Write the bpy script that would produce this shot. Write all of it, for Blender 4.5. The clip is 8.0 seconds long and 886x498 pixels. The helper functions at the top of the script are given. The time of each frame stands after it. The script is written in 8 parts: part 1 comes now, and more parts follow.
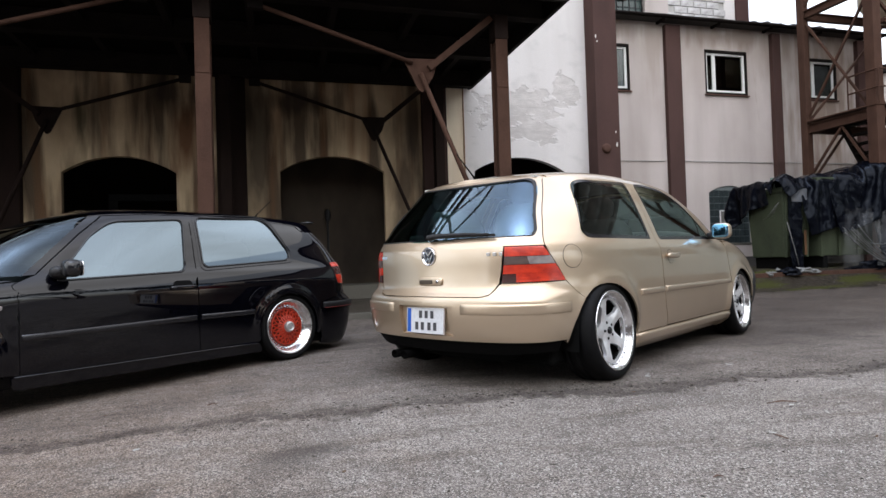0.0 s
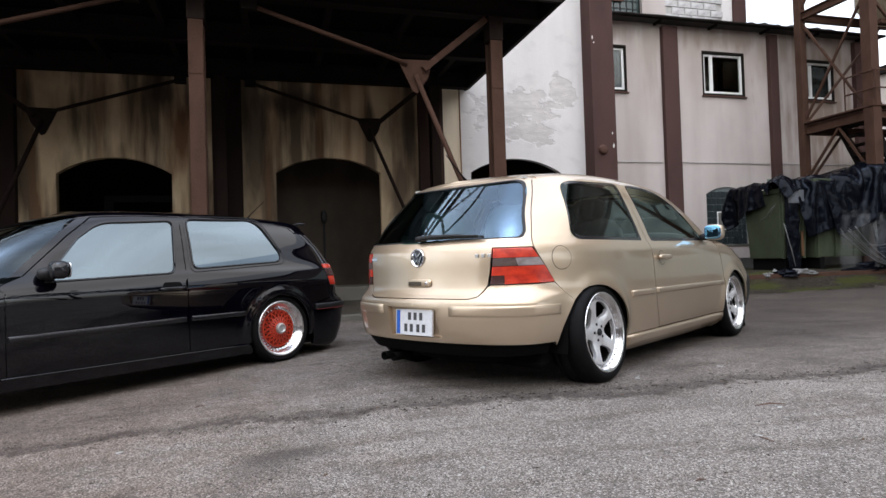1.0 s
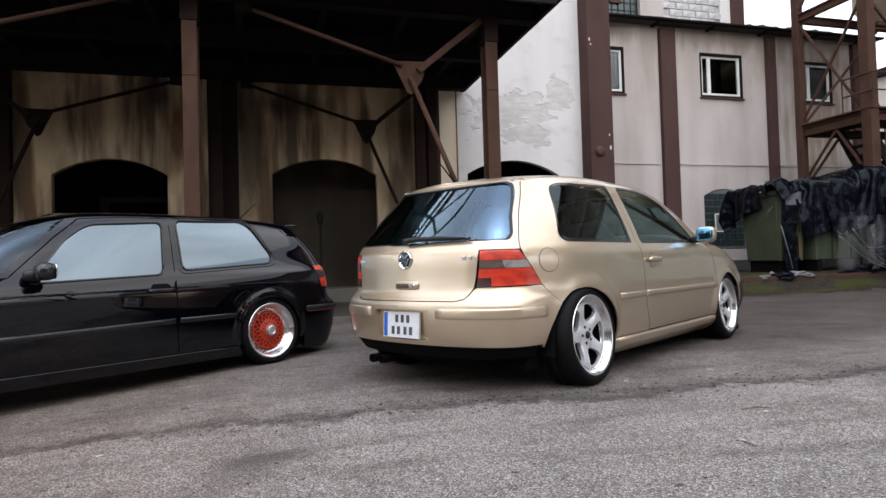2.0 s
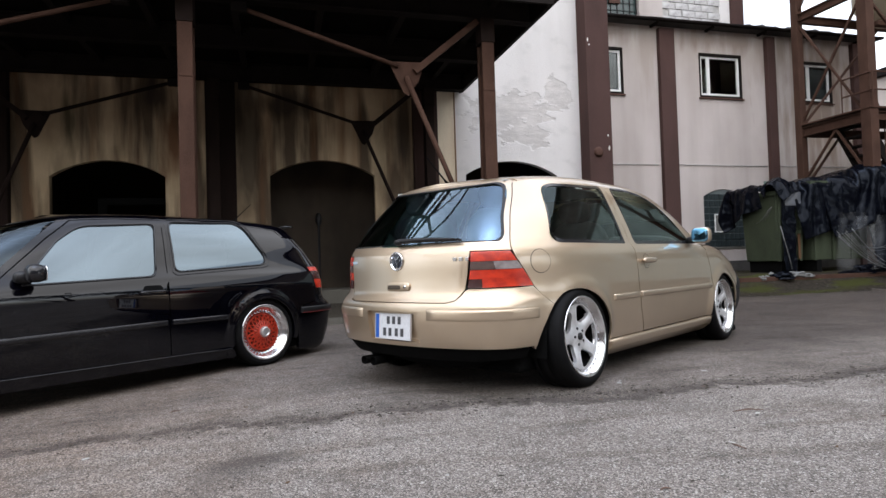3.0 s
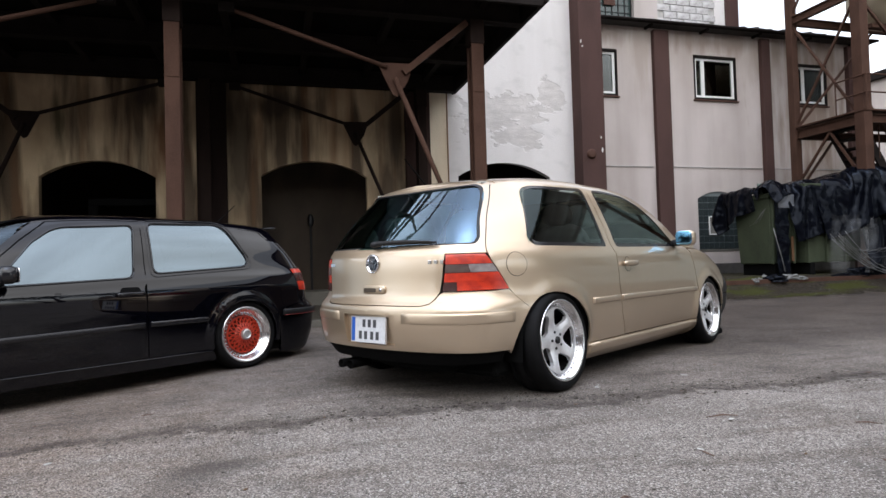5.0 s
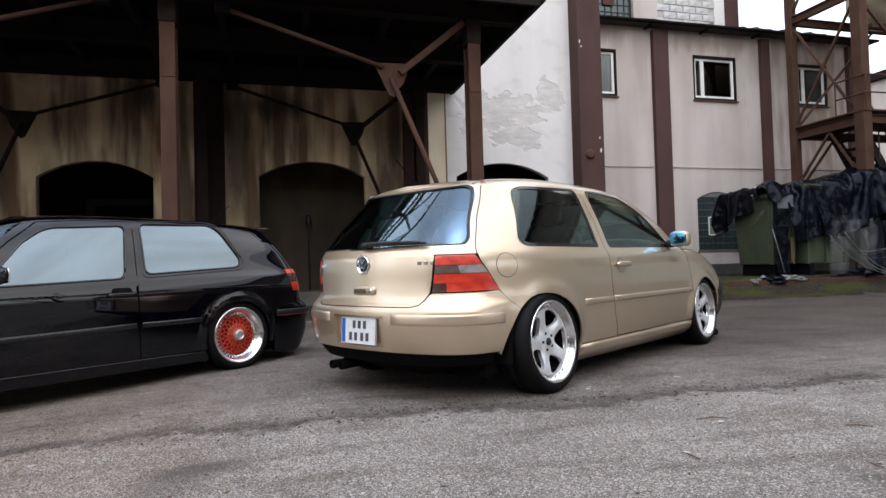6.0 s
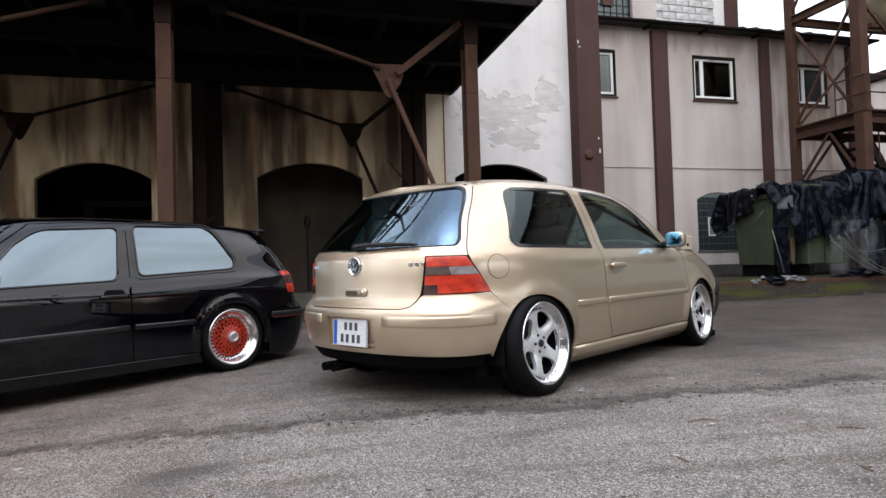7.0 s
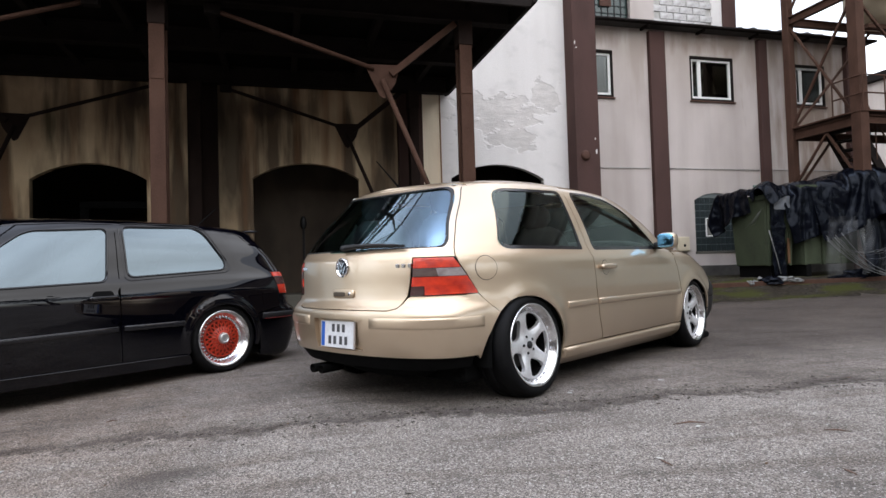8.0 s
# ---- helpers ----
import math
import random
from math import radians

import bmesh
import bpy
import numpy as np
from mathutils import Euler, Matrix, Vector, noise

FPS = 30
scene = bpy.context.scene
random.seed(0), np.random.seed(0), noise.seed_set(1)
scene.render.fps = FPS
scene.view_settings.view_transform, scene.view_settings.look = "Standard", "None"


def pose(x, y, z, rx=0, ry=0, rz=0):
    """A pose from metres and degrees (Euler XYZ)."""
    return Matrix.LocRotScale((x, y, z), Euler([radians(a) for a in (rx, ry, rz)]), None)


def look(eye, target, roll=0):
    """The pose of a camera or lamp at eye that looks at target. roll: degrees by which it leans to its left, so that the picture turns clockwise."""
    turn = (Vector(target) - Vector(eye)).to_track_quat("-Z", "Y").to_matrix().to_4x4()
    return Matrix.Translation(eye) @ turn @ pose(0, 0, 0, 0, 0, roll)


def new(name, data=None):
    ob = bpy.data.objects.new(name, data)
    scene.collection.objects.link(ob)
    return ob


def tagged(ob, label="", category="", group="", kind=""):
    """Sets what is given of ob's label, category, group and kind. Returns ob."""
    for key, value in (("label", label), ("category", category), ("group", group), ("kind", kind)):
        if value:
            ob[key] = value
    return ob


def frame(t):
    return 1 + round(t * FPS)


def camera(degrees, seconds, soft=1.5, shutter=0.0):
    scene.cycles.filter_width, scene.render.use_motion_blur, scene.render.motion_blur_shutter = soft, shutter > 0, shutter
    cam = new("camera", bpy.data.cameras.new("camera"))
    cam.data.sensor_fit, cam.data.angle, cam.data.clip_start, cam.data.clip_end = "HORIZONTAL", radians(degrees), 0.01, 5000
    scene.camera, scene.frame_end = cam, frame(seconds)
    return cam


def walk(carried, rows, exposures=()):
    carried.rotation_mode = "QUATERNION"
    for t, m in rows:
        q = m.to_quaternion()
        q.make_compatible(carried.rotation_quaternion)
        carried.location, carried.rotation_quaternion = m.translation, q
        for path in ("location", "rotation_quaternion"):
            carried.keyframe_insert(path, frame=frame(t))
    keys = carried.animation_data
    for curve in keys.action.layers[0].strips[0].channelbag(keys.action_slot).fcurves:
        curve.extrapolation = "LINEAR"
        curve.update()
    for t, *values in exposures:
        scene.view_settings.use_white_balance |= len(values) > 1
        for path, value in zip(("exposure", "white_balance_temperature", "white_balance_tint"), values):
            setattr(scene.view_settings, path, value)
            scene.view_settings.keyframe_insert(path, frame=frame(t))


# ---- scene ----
cam = camera(72.4, 8.0)
EXPOSURE = 1.55
PATH = [
    (0, (2.592, -3.446, 0.764), (1.246, -1.967, 0.801), -1.8),
    (0.5, (2.612, -3.418, 0.764), (1.265, -1.94, 0.803), -1.8),
    (1, (2.63, -3.39, 0.764), (1.285, -1.911, 0.805), -1.8),
    (1.5, (2.657, -3.353, 0.765), (1.312, -1.873, 0.809), -1.7),
    (3, (2.71, -3.27, 0.766), (1.36, -1.795, 0.815), -1.8),
    (3.5, (2.734, -3.234, 0.768), (1.384, -1.759, 0.817), -1.7),
    (4, (2.752, -3.209, 0.768), (1.403, -1.732, 0.82), -1.8),
    (4.5, (2.77, -3.18, 0.769), (1.423, -1.702, 0.822), -1.7),
    (6, (2.826, -3.094, 0.773), (1.474, -1.621, 0.827), -1.6),
    (6.5, (2.843, -3.064, 0.772), (1.489, -1.593, 0.828), -1.7),
    (7, (2.859, -3.042, 0.775), (1.503, -1.573, 0.832), -1.7),
    (7.5, (2.887, -3.004, 0.777), (1.531, -1.535, 0.835), -1.7),
    (8, (2.9, -2.982, 0.777), (1.544, -1.513, 0.836), -1.7),
]
walk(cam, [(t, look(eye, target, roll)) for t, eye, target, roll in PATH], [(0.0, EXPOSURE), (8.0, EXPOSURE)])

# ---- world and light ----
SUN_EL, SUN_AZ = radians(70), radians(140)
world = bpy.data.worlds.new("overcast_sky")
scene.world = world
world.use_nodes = True
wn, wl = world.node_tree.nodes, world.node_tree.links
wn.clear()
w_out, w_bg = wn.new("ShaderNodeOutputWorld"), wn.new("ShaderNodeBackground")
w_sky, w_hsv = wn.new("ShaderNodeTexSky"), wn.new("ShaderNodeHueSaturation")
w_sky.sky_type, w_sky.sun_disc, w_sky.sun_elevation, w_sky.sun_rotation = "NISHITA", False, SUN_EL, SUN_AZ
w_sky.dust_density, w_sky.air_density = 3.0, 1.0
w_hsv.inputs["Saturation"].default_value = 0.34
w_co, w_map, w_noise, w_ramp, w_mul = (wn.new("ShaderNodeTexCoord"), wn.new("ShaderNodeMapping"), wn.new("ShaderNodeTexNoise"),
                                       wn.new("ShaderNodeMapRange"), wn.new("ShaderNodeMix"))
w_map.inputs["Scale"].default_value = (1.0, 1.0, 2.6)
w_noise.inputs["Scale"].default_value, w_noise.inputs["Detail"].default_value = 2.2, 6.0
w_ramp.inputs["From Min"].default_value, w_ramp.inputs["From Max"].default_value = 0.35, 0.7
w_ramp.inputs["To Min"].default_value, w_ramp.inputs["To Max"].default_value = 0.8, 1.75
w_mul.data_type, w_mul.blend_type, w_mul.inputs["Factor"].default_value = "RGBA", "MULTIPLY", 1.0
wl.new(w_co.outputs["Generated"], w_map.inputs["Vector"])
wl.new(w_map.outputs["Vector"], w_noise.inputs["Vector"])
wl.new(w_noise.outputs["Fac"], w_ramp.inputs["Value"])
wl.new(w_sky.outputs["Color"], w_hsv.inputs["Color"])
wl.new(w_hsv.outputs["Color"], w_mul.inputs["A"])
wl.new(w_ramp.outputs["Result"], w_mul.inputs["B"])
w_sep, w_gap, w_add, w_tint = wn.new("ShaderNodeSeparateXYZ"), wn.new("ShaderNodeMapRange"), wn.new("ShaderNodeMath"), wn.new("ShaderNodeMix")
w_gap.inputs["From Min"].default_value, w_gap.inputs["From Max"].default_value = 0.84, 1.14
w_gap.interpolation_type = "SMOOTHSTEP"
w_tint.data_type, w_tint.blend_type = "RGBA", "MULTIPLY"
w_tint.inputs["B"].default_value = (0.34, 0.43, 0.60, 1.0)
wl.new(w_co.outputs["Generated"], w_sep.inputs[0])
w_k = wn.new("ShaderNodeMath")
w_k.operation = "MULTIPLY_ADD"
w_k.inputs[1].default_value, w_k.inputs[2].default_value = -0.4, 0.4
wl.new(w_noise.outputs["Fac"], w_k.inputs[0])
w_add.operation = "ADD"
wl.new(w_sep.outputs[2], w_add.inputs[0])
wl.new(w_k.outputs[0], w_add.inputs[1])
wl.new(w_add.outputs[0], w_gap.inputs["Value"])
wl.new(w_gap.outputs["Result"], w_tint.inputs["Factor"])
wl.new(w_mul.outputs["Result"], w_tint.inputs["A"])
wl.new(w_tint.outputs["Result"], w_bg.inputs["Color"])
w_bg.inputs["Strength"].default_value = 0.15
wl.new(w_bg.outputs["Background"], w_out.inputs["Surface"])

sun = new("sun", bpy.data.lights.new("sun", "SUN"))
sun.data.energy, sun.data.angle, sun.data.color = 0.80, radians(125), (1.0, 0.90, 0.77)
sun.matrix_world = look((math.sin(SUN_AZ) * 30, math.cos(SUN_AZ) * 30, 30 * math.tan(SUN_EL)), (0, 0, 0))


# ---- materials ----
def shader(name):
    m = bpy.data.materials.new(name)
    m.use_nodes = True
    nt = m.node_tree
    return m, nt, nt.nodes["Principled BSDF"]


def noise_fac(nt, scale, detail=4.0, stretch=(1, 1, 1), lo=0.35, hi=0.65, space="Object"):
    """A noise between 0 and 1 at a real-world scale (per metre)."""
    co, mp, nz, mr = (nt.nodes.new("ShaderNodeTexCoord"), nt.nodes.new("ShaderNodeMapping"), nt.nodes.new("ShaderNodeTexNoise"),
                      nt.nodes.new("ShaderNodeMapRange"))
    mp.inputs["Scale"].default_value = stretch
    nz.inputs["Scale"].default_value, nz.inputs["Detail"].default_value = scale, detail
    mr.inputs["From Min"].default_value, mr.inputs["From Max"].default_value = lo, hi
    nt.links.new(co.outputs[space], mp.inputs["Vector"])
    nt.links.new(mp.outputs["Vector"], nz.inputs["Vector"])
    nt.links.new(nz.outputs["Fac"], mr.inputs["Value"])
    return mr.outputs["Result"]


def mix_col(nt, fac, a, b, blend="MIX"):
    mx = nt.nodes.new("ShaderNodeMix")
    mx.data_type, mx.blend_type = "RGBA", blend
    for key, v in (("Factor", fac), ("A", a), ("B", b)):
        if isinstance(v, (int, float)):
            mx.inputs[key].default_value = v
        elif isinstance(v, tuple):
            mx.inputs[key].default_value = (*v, 1.0)
        else:
            nt.links.new(v, mx.inputs[key])
    return mx.outputs["Result"]


def math_node(nt, op, a, b=0.0, c=0.0):
    n = nt.nodes.new("ShaderNodeMath")
    n.operation, n.use_clamp = op, False
    for i, v in enumerate((a, b, c)):
        if isinstance(v, (int, float)):
            n.inputs[i].default_value = v
        else:
            nt.links.new(v, n.inputs[i])
    return n.outputs[0]


def bump(nt, bsdf, height, strength=0.3, distance=0.01):
    b = nt.nodes.new("ShaderNodeBump")
    b.inputs["Strength"].default_value, b.inputs["Distance"].default_value = strength, distance
    nt.links.new(height, b.inputs["Height"])
    nt.links.new(b.outputs["Normal"], bsdf.inputs["Normal"])


def grainy(name, base, dark, scale=12.0, fine=150.0, rough=0.8, metal=0.0, relief=0.3, stretch=(1, 1, 1), light=None, dist=0.004, spec=0.3):
    """Two-scale surface: patches of dark over base, fine grain and relief."""
    m, nt, b = shader(name)
    big = noise_fac(nt, scale, 5.0, stretch, 0.4, 0.7)
    small = noise_fac(nt, fine, 3.0, (1, 1, 1), 0.3, 0.7)
    col = mix_col(nt, big, base, dark)
    if light:
        col = mix_col(nt, math_node(nt, "MULTIPLY", small, 0.5), col, light)
    nt.links.new(col, b.inputs["Base Color"])
    b.inputs["Roughness"].default_value, b.inputs["Metallic"].default_value = rough, metal
    b.inputs["Specular IOR Level"].default_value = spec
    bump(nt, b, small, relief, dist)
    return m


def plain(name, base, rough=0.5, metal=0.0, coat=0.0, ior=1.5, spec=0.5):
    m, nt, b = shader(name)
    small = noise_fac(nt, 60.0, 3.0, (1, 1, 1), 0.3, 0.7)
    nt.links.new(mix_col(nt, small, base, tuple(c * 0.86 for c in base)), b.inputs["Base Color"])
    nt.links.new(math_node(nt, "MULTIPLY_ADD", small, 0.08, max(0.0, rough - 0.04)), b.inputs["Roughness"])
    b.inputs["Metallic"].default_value, b.inputs["Coat Weight"].default_value, b.inputs["IOR"].default_value = metal, coat, ior
    b.inputs["Coat Roughness"].default_value = 0.04
    b.inputs["Specular IOR Level"].default_value = spec
    return m


def car_paint(name, base, flake, metal, rough, dirt=0.15, coat_rough=0.03, coat_ior=1.6):
    m, nt, b = shader(name)
    film = noise_fac(nt, 3.5, 3.0, (1, 1, 1), 0.45, 0.75)
    col = mix_col(nt, noise_fac(nt, 1.2, 2.0, (1, 1, 1), 0.3, 0.7), base, flake)
    col = mix_col(nt, math_node(nt, "MULTIPLY", film, dirt), col, (0.22, 0.2, 0.17))
    nt.links.new(col, b.inputs["Base Color"])
    b.inputs["Roughness"].default_value = rough
    b.inputs["Metallic"].default_value, b.inputs["Coat Weight"].default_value = metal, 1.0
    b.inputs["Specular IOR Level"].default_value = 0.5 if metal > 0 else 0.0
    b.inputs["Coat IOR"].default_value = coat_ior
    b.inputs["Coat Roughness"].default_value = coat_rough
    return m


def window_glass(name, tint, ior=1.6, rough=0.0, sheen=(1, 1, 1)):
    m = bpy.data.materials.new(name)
    m.use_nodes = True
    nt = m.node_tree
    nt.nodes.clear()
    out, mx, tr, gl, fr = (nt.nodes.new("ShaderNodeOutputMaterial"), nt.nodes.new("ShaderNodeMixShader"), nt.nodes.new("ShaderNodeBsdfTransparent"),
                           nt.nodes.new("ShaderNodeBsdfGlossy"), nt.nodes.new("ShaderNodeFresnel"))
    tr.inputs["Color"].default_value, gl.inputs["Roughness"].default_value, fr.inputs["IOR"].default_value = (*tint, 1), rough, ior
    gl.inputs["Color"].default_value = (*sheen, 1)
    nt.links.new(fr.outputs["Fac"], mx.inputs["Fac"])
    nt.links.new(tr.outputs["BSDF"], mx.inputs[1])
    nt.links.new(gl.outputs["BSDF"], mx.inputs[2])
    nt.links.new(mx.outputs["Shader"], out.inputs["Surface"])
    return m


GOLD = car_paint("champagne_metallic_paint", (0.555, 0.437, 0.312), (0.58, 0.458, 0.328), 0.80, 0.36, 0.05, 0.03, 1.65)
BLACK = car_paint("black_paint", (0.0010, 0.0010, 0.0022), (0.0014, 0.0014, 0.0030), 0.0, 0.25, 0.001, 0.0, 1.5)
TRIM = plain("black_plastic_trim", (0.009, 0.009, 0.010), 0.5, spec=0.35)
SEAL_GLOSS = plain("glossy_black_rubber", (0.012, 0.012, 0.014), 0.15)
# matt near-black; in wheel openings, doorway and handle recess it stands for shade
NEAR_BLACK = plain("near_black_matt", (0.005, 0.005, 0.005), 0.85, spec=0.05)
RUBBER = grainy("tyre_rubber", (0.004, 0.004, 0.0045), (0.006, 0.006, 0.006), 14, 260, 0.6, 0, 0.15, spec=0.10)
GLASS = window_glass("tinted_car_glass", (0.66, 0.76, 0.72), 1.52, 0.0, (0.86, 1.0, 0.98))
DARKGLASS = window_glass("dark_tinted_car_glass", (0.05, 0.055, 0.06), 2.55, 0.0, (0.72, 0.89, 1.0))
WINDSCREEN = window_glass("dim_windscreen_glass", (0.12, 0.16, 0.17), 1.6, 0.0, (0.75, 0.9, 1.0))
REARGLASS = window_glass("rear_window_glass", (0.60, 0.88, 0.90), 2.1, 0.0, (0.60, 0.80, 1.0))
POLISHED = plain("polished_aluminium", (0.88, 0.88, 0.89), 0.2, 1.0)
SILVER = plain("silver_painted_alloy", (0.78, 0.78, 0.79), 0.32, 0.6, 0.4)
CHROME = plain("chrome", (0.8, 0.8, 0.82), 0.08, 1.0)
DULL_RED = plain("dull_red_inlay", (0.13, 0.012, 0.010), 0.4)
RED_WHEEL = plain("red_painted_wheel", (0.42, 0.035, 0.015), 0.35, 0.0, 0.4)


def lens(name, base, deep):
    """Moulded lamp plastic: fine prism ribs under a glossy skin, uneven depth of colour."""
    m, nt, b = shader(name)
    co, wv = nt.nodes.new("ShaderNodeTexCoord"), nt.nodes.new("ShaderNodeTexWave")
    wv.bands_direction = "Z"
    wv.inputs["Scale"].default_value, wv.inputs["Distortion"].default_value = 38.0, 0.6
    nt.links.new(co.outputs["Object"], wv.inputs["Vector"])
    cloud = noise_fac(nt, 16.0, 3.0, (1, 1, 1.6), 0.35, 0.68)
    col = mix_col(nt, cloud, base, deep)
    col = mix_col(nt, math_node(nt, "MULTIPLY", wv.outputs["Fac"], 0.3), col, deep)
    nt.links.new(col, b.inputs["Base Color"])
    b.inputs["Roughness"].default_value, b.inputs["Coat Weight"].default_value, b.inputs["Coat Roughness"].default_value = 0.25, 0.7, 0.03
    bump(nt, b, wv.outputs["Fac"], 0.25, 0.002)
    return m


RED_LENS = lens("red_lens", (0.60, 0.040, 0.012), (0.34, 0.018, 0.008))
SMOKE_LENS = lens("smoked_lens", (0.10, 0.07, 0.06), (0.06, 0.035, 0.03))
CLEAR_LENS = lens("clear_lens", (0.30, 0.27, 0.26), (0.16, 0.13, 0.125))
DARK_LENS = lens("dark_red_lens", (0.045, 0.008, 0.006), (0.03, 0.006, 0.005))
CABIN = grainy("dark_cabin_cloth", (0.10, 0.10, 0.103), (0.12, 0.12, 0.12), 20, 300, 0.9)
PLATE_WHITE = plain("white_plate", (0.62, 0.63, 0.65), 0.35)
PLATE_INK = plain("worn_plate_ink", (0.045, 0.045, 0.05), 0.5)
PLATE_BLUE = plain("blue_plate_band", (0.02, 0.10, 0.42), 0.35)
BLUE_MIRROR = plain("blue_tinted_mirror", (0.25, 0.55, 0.85), 0.03, 1.0)
BROWN_STEEL = grainy("brown_painted_steel", (0.066, 0.034, 0.026), (0.045, 0.023, 0.017), 3.0, 120, 0.7, 0, 0.25, (1, 1, 0.5), (0.115, 0.064, 0.048), 0.004, 0.12)
RUST_STEEL = grainy("rusty_brown_steel", (0.058, 0.030, 0.020), (0.034, 0.017, 0.011), 5.0, 90, 0.8, 0, 0.4, (1, 1, 0.5), (0.078, 0.043, 0.033), 0.004, 0.12)
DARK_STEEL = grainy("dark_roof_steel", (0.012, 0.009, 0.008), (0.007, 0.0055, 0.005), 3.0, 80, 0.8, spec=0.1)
BROWN_PLASTER = grainy("brown_painted_plaster", (0.064, 0.036, 0.032), (0.046, 0.027, 0.024), 2.5, 110, 0.85, 0, 0.35, (1, 1, 0.4), (0.085, 0.050, 0.043), 0.004, 0.12)
WHITE_FRAME = plain("white_window_frame", (0.72, 0.72, 0.7), 0.4)
ROOM_DARK = plain("dark_room", (0.12, 0.115, 0.105), 0.9)
PANE = window_glass("house_window_glass", (0.5, 0.55, 0.53), 1.5)
KERB = grainy("dark_kerb", (0.10, 0.094, 0.08), (0.055, 0.054, 0.045), 2.2, 90, 0.9, 0, 0.5, (1, 1, 1), (0.13, 0.122, 0.108), 0.004, 0.15)
GREEN_BIN = grainy("faded_green_steel", (0.040, 0.050, 0.030), (0.020, 0.026, 0.016), 2.5, 60, 0.7, 0, 0.2, (1, 1, 0.5), (0.07, 0.082, 0.052), 0.004, 0.15)
RUST_STREAK = grainy("rusty_plaster_edge", (0.26, 0.16, 0.09), (0.16, 0.08, 0.04), 4, 80, 0.9, 0, 0.3, (1, 1, 0.2))
ORANGE_RUST = grainy("orange_rust", (0.09, 0.045, 0.02), (0.07, 0.035, 0.017), 5, 80, 0.85)
BIN_BAG, bag_nt, bag_b = shader("black_plastic_sheet")
bag_nt.links.new(mix_col(bag_nt, noise_fac(bag_nt, 5.0, 3.0), (0.0016, 0.002, 0.0035), (0.003, 0.0035, 0.006)), bag_b.inputs["Base Color"])
bag_b.inputs["Roughness"].default_value, bag_b.inputs["IOR"].default_value, bag_b.inputs["Specular Tint"].default_value = 0.17, 1.19, (0.75, 0.85, 1.0, 1.0)
bump(bag_nt, bag_b, noise_fac(bag_nt, 3.2, 2.0, (1, 1, 0.5), 0.25, 0.75), 0.3, 0.05)
MEMBRANE = grainy("roof_felt", (0.05, 0.047, 0.045), (0.035, 0.033, 0.03), 3, 80, 0.9)
WHITE_BRICK = grainy("whitewashed_brick", (0.55, 0.54, 0.53), (0.30, 0.28, 0.275), 7, 110, 0.85, 0, 0.4)
MORTAR = grainy("grey_mortar", (0.42, 0.41, 0.39), (0.33, 0.32, 0.3), 8, 90, 0.9)
SCRAP = plain("white_scrap", (0.42, 0.41, 0.38), 0.7)
DULL_SCRAP = plain("dull_white_plastic", (0.12, 0.12, 0.115), 0.6)
LEAF = grainy("dry_leaf", (0.12, 0.07, 0.035), (0.06, 0.035, 0.02), 30, 200, 0.8)
TANK = grainy("cream_tank", (0.52, 0.46, 0.34), (0.42, 0.36, 0.27), 1.5, 60, 0.6)


def film_plastic(name, least, more):
    m = bpy.data.materials.new(name)
    m.use_nodes = True
    nt = m.node_tree
    nt.nodes.clear()
    out, mx, tr, gl = (nt.nodes.new("ShaderNodeOutputMaterial"), nt.nodes.new("ShaderNodeMixShader"), nt.nodes.new("ShaderNodeBsdfTransparent"),
                       nt.nodes.new("ShaderNodeBsdfPrincipled"))
    gl.inputs["Base Color"].default_value, gl.inputs["Roughness"].default_value = (0.36, 0.37, 0.37, 1), 0.35
    fac = math_node(nt, "MULTIPLY_ADD", noise_fac(nt, 2.2, 4.0, (1, 1, 0.3), 0.45, 0.66), more, least)
    nt.links.new(fac, mx.inputs["Fac"])
    nt.links.new(tr.outputs["BSDF"], mx.inputs[1])
    nt.links.new(gl.outputs["BSDF"], mx.inputs[2])
    nt.links.new(mx.outputs["Shader"], out.inputs["Surface"])
    return m


FILM = film_plastic("clear_plastic_film", 0.004, 0.11)
MILKY = film_plastic("milky_plastic_film", 0.06, 0.16)
GREY_SHEET = plain("pale_grey_sheet", (0.075, 0.08, 0.09), 0.4)


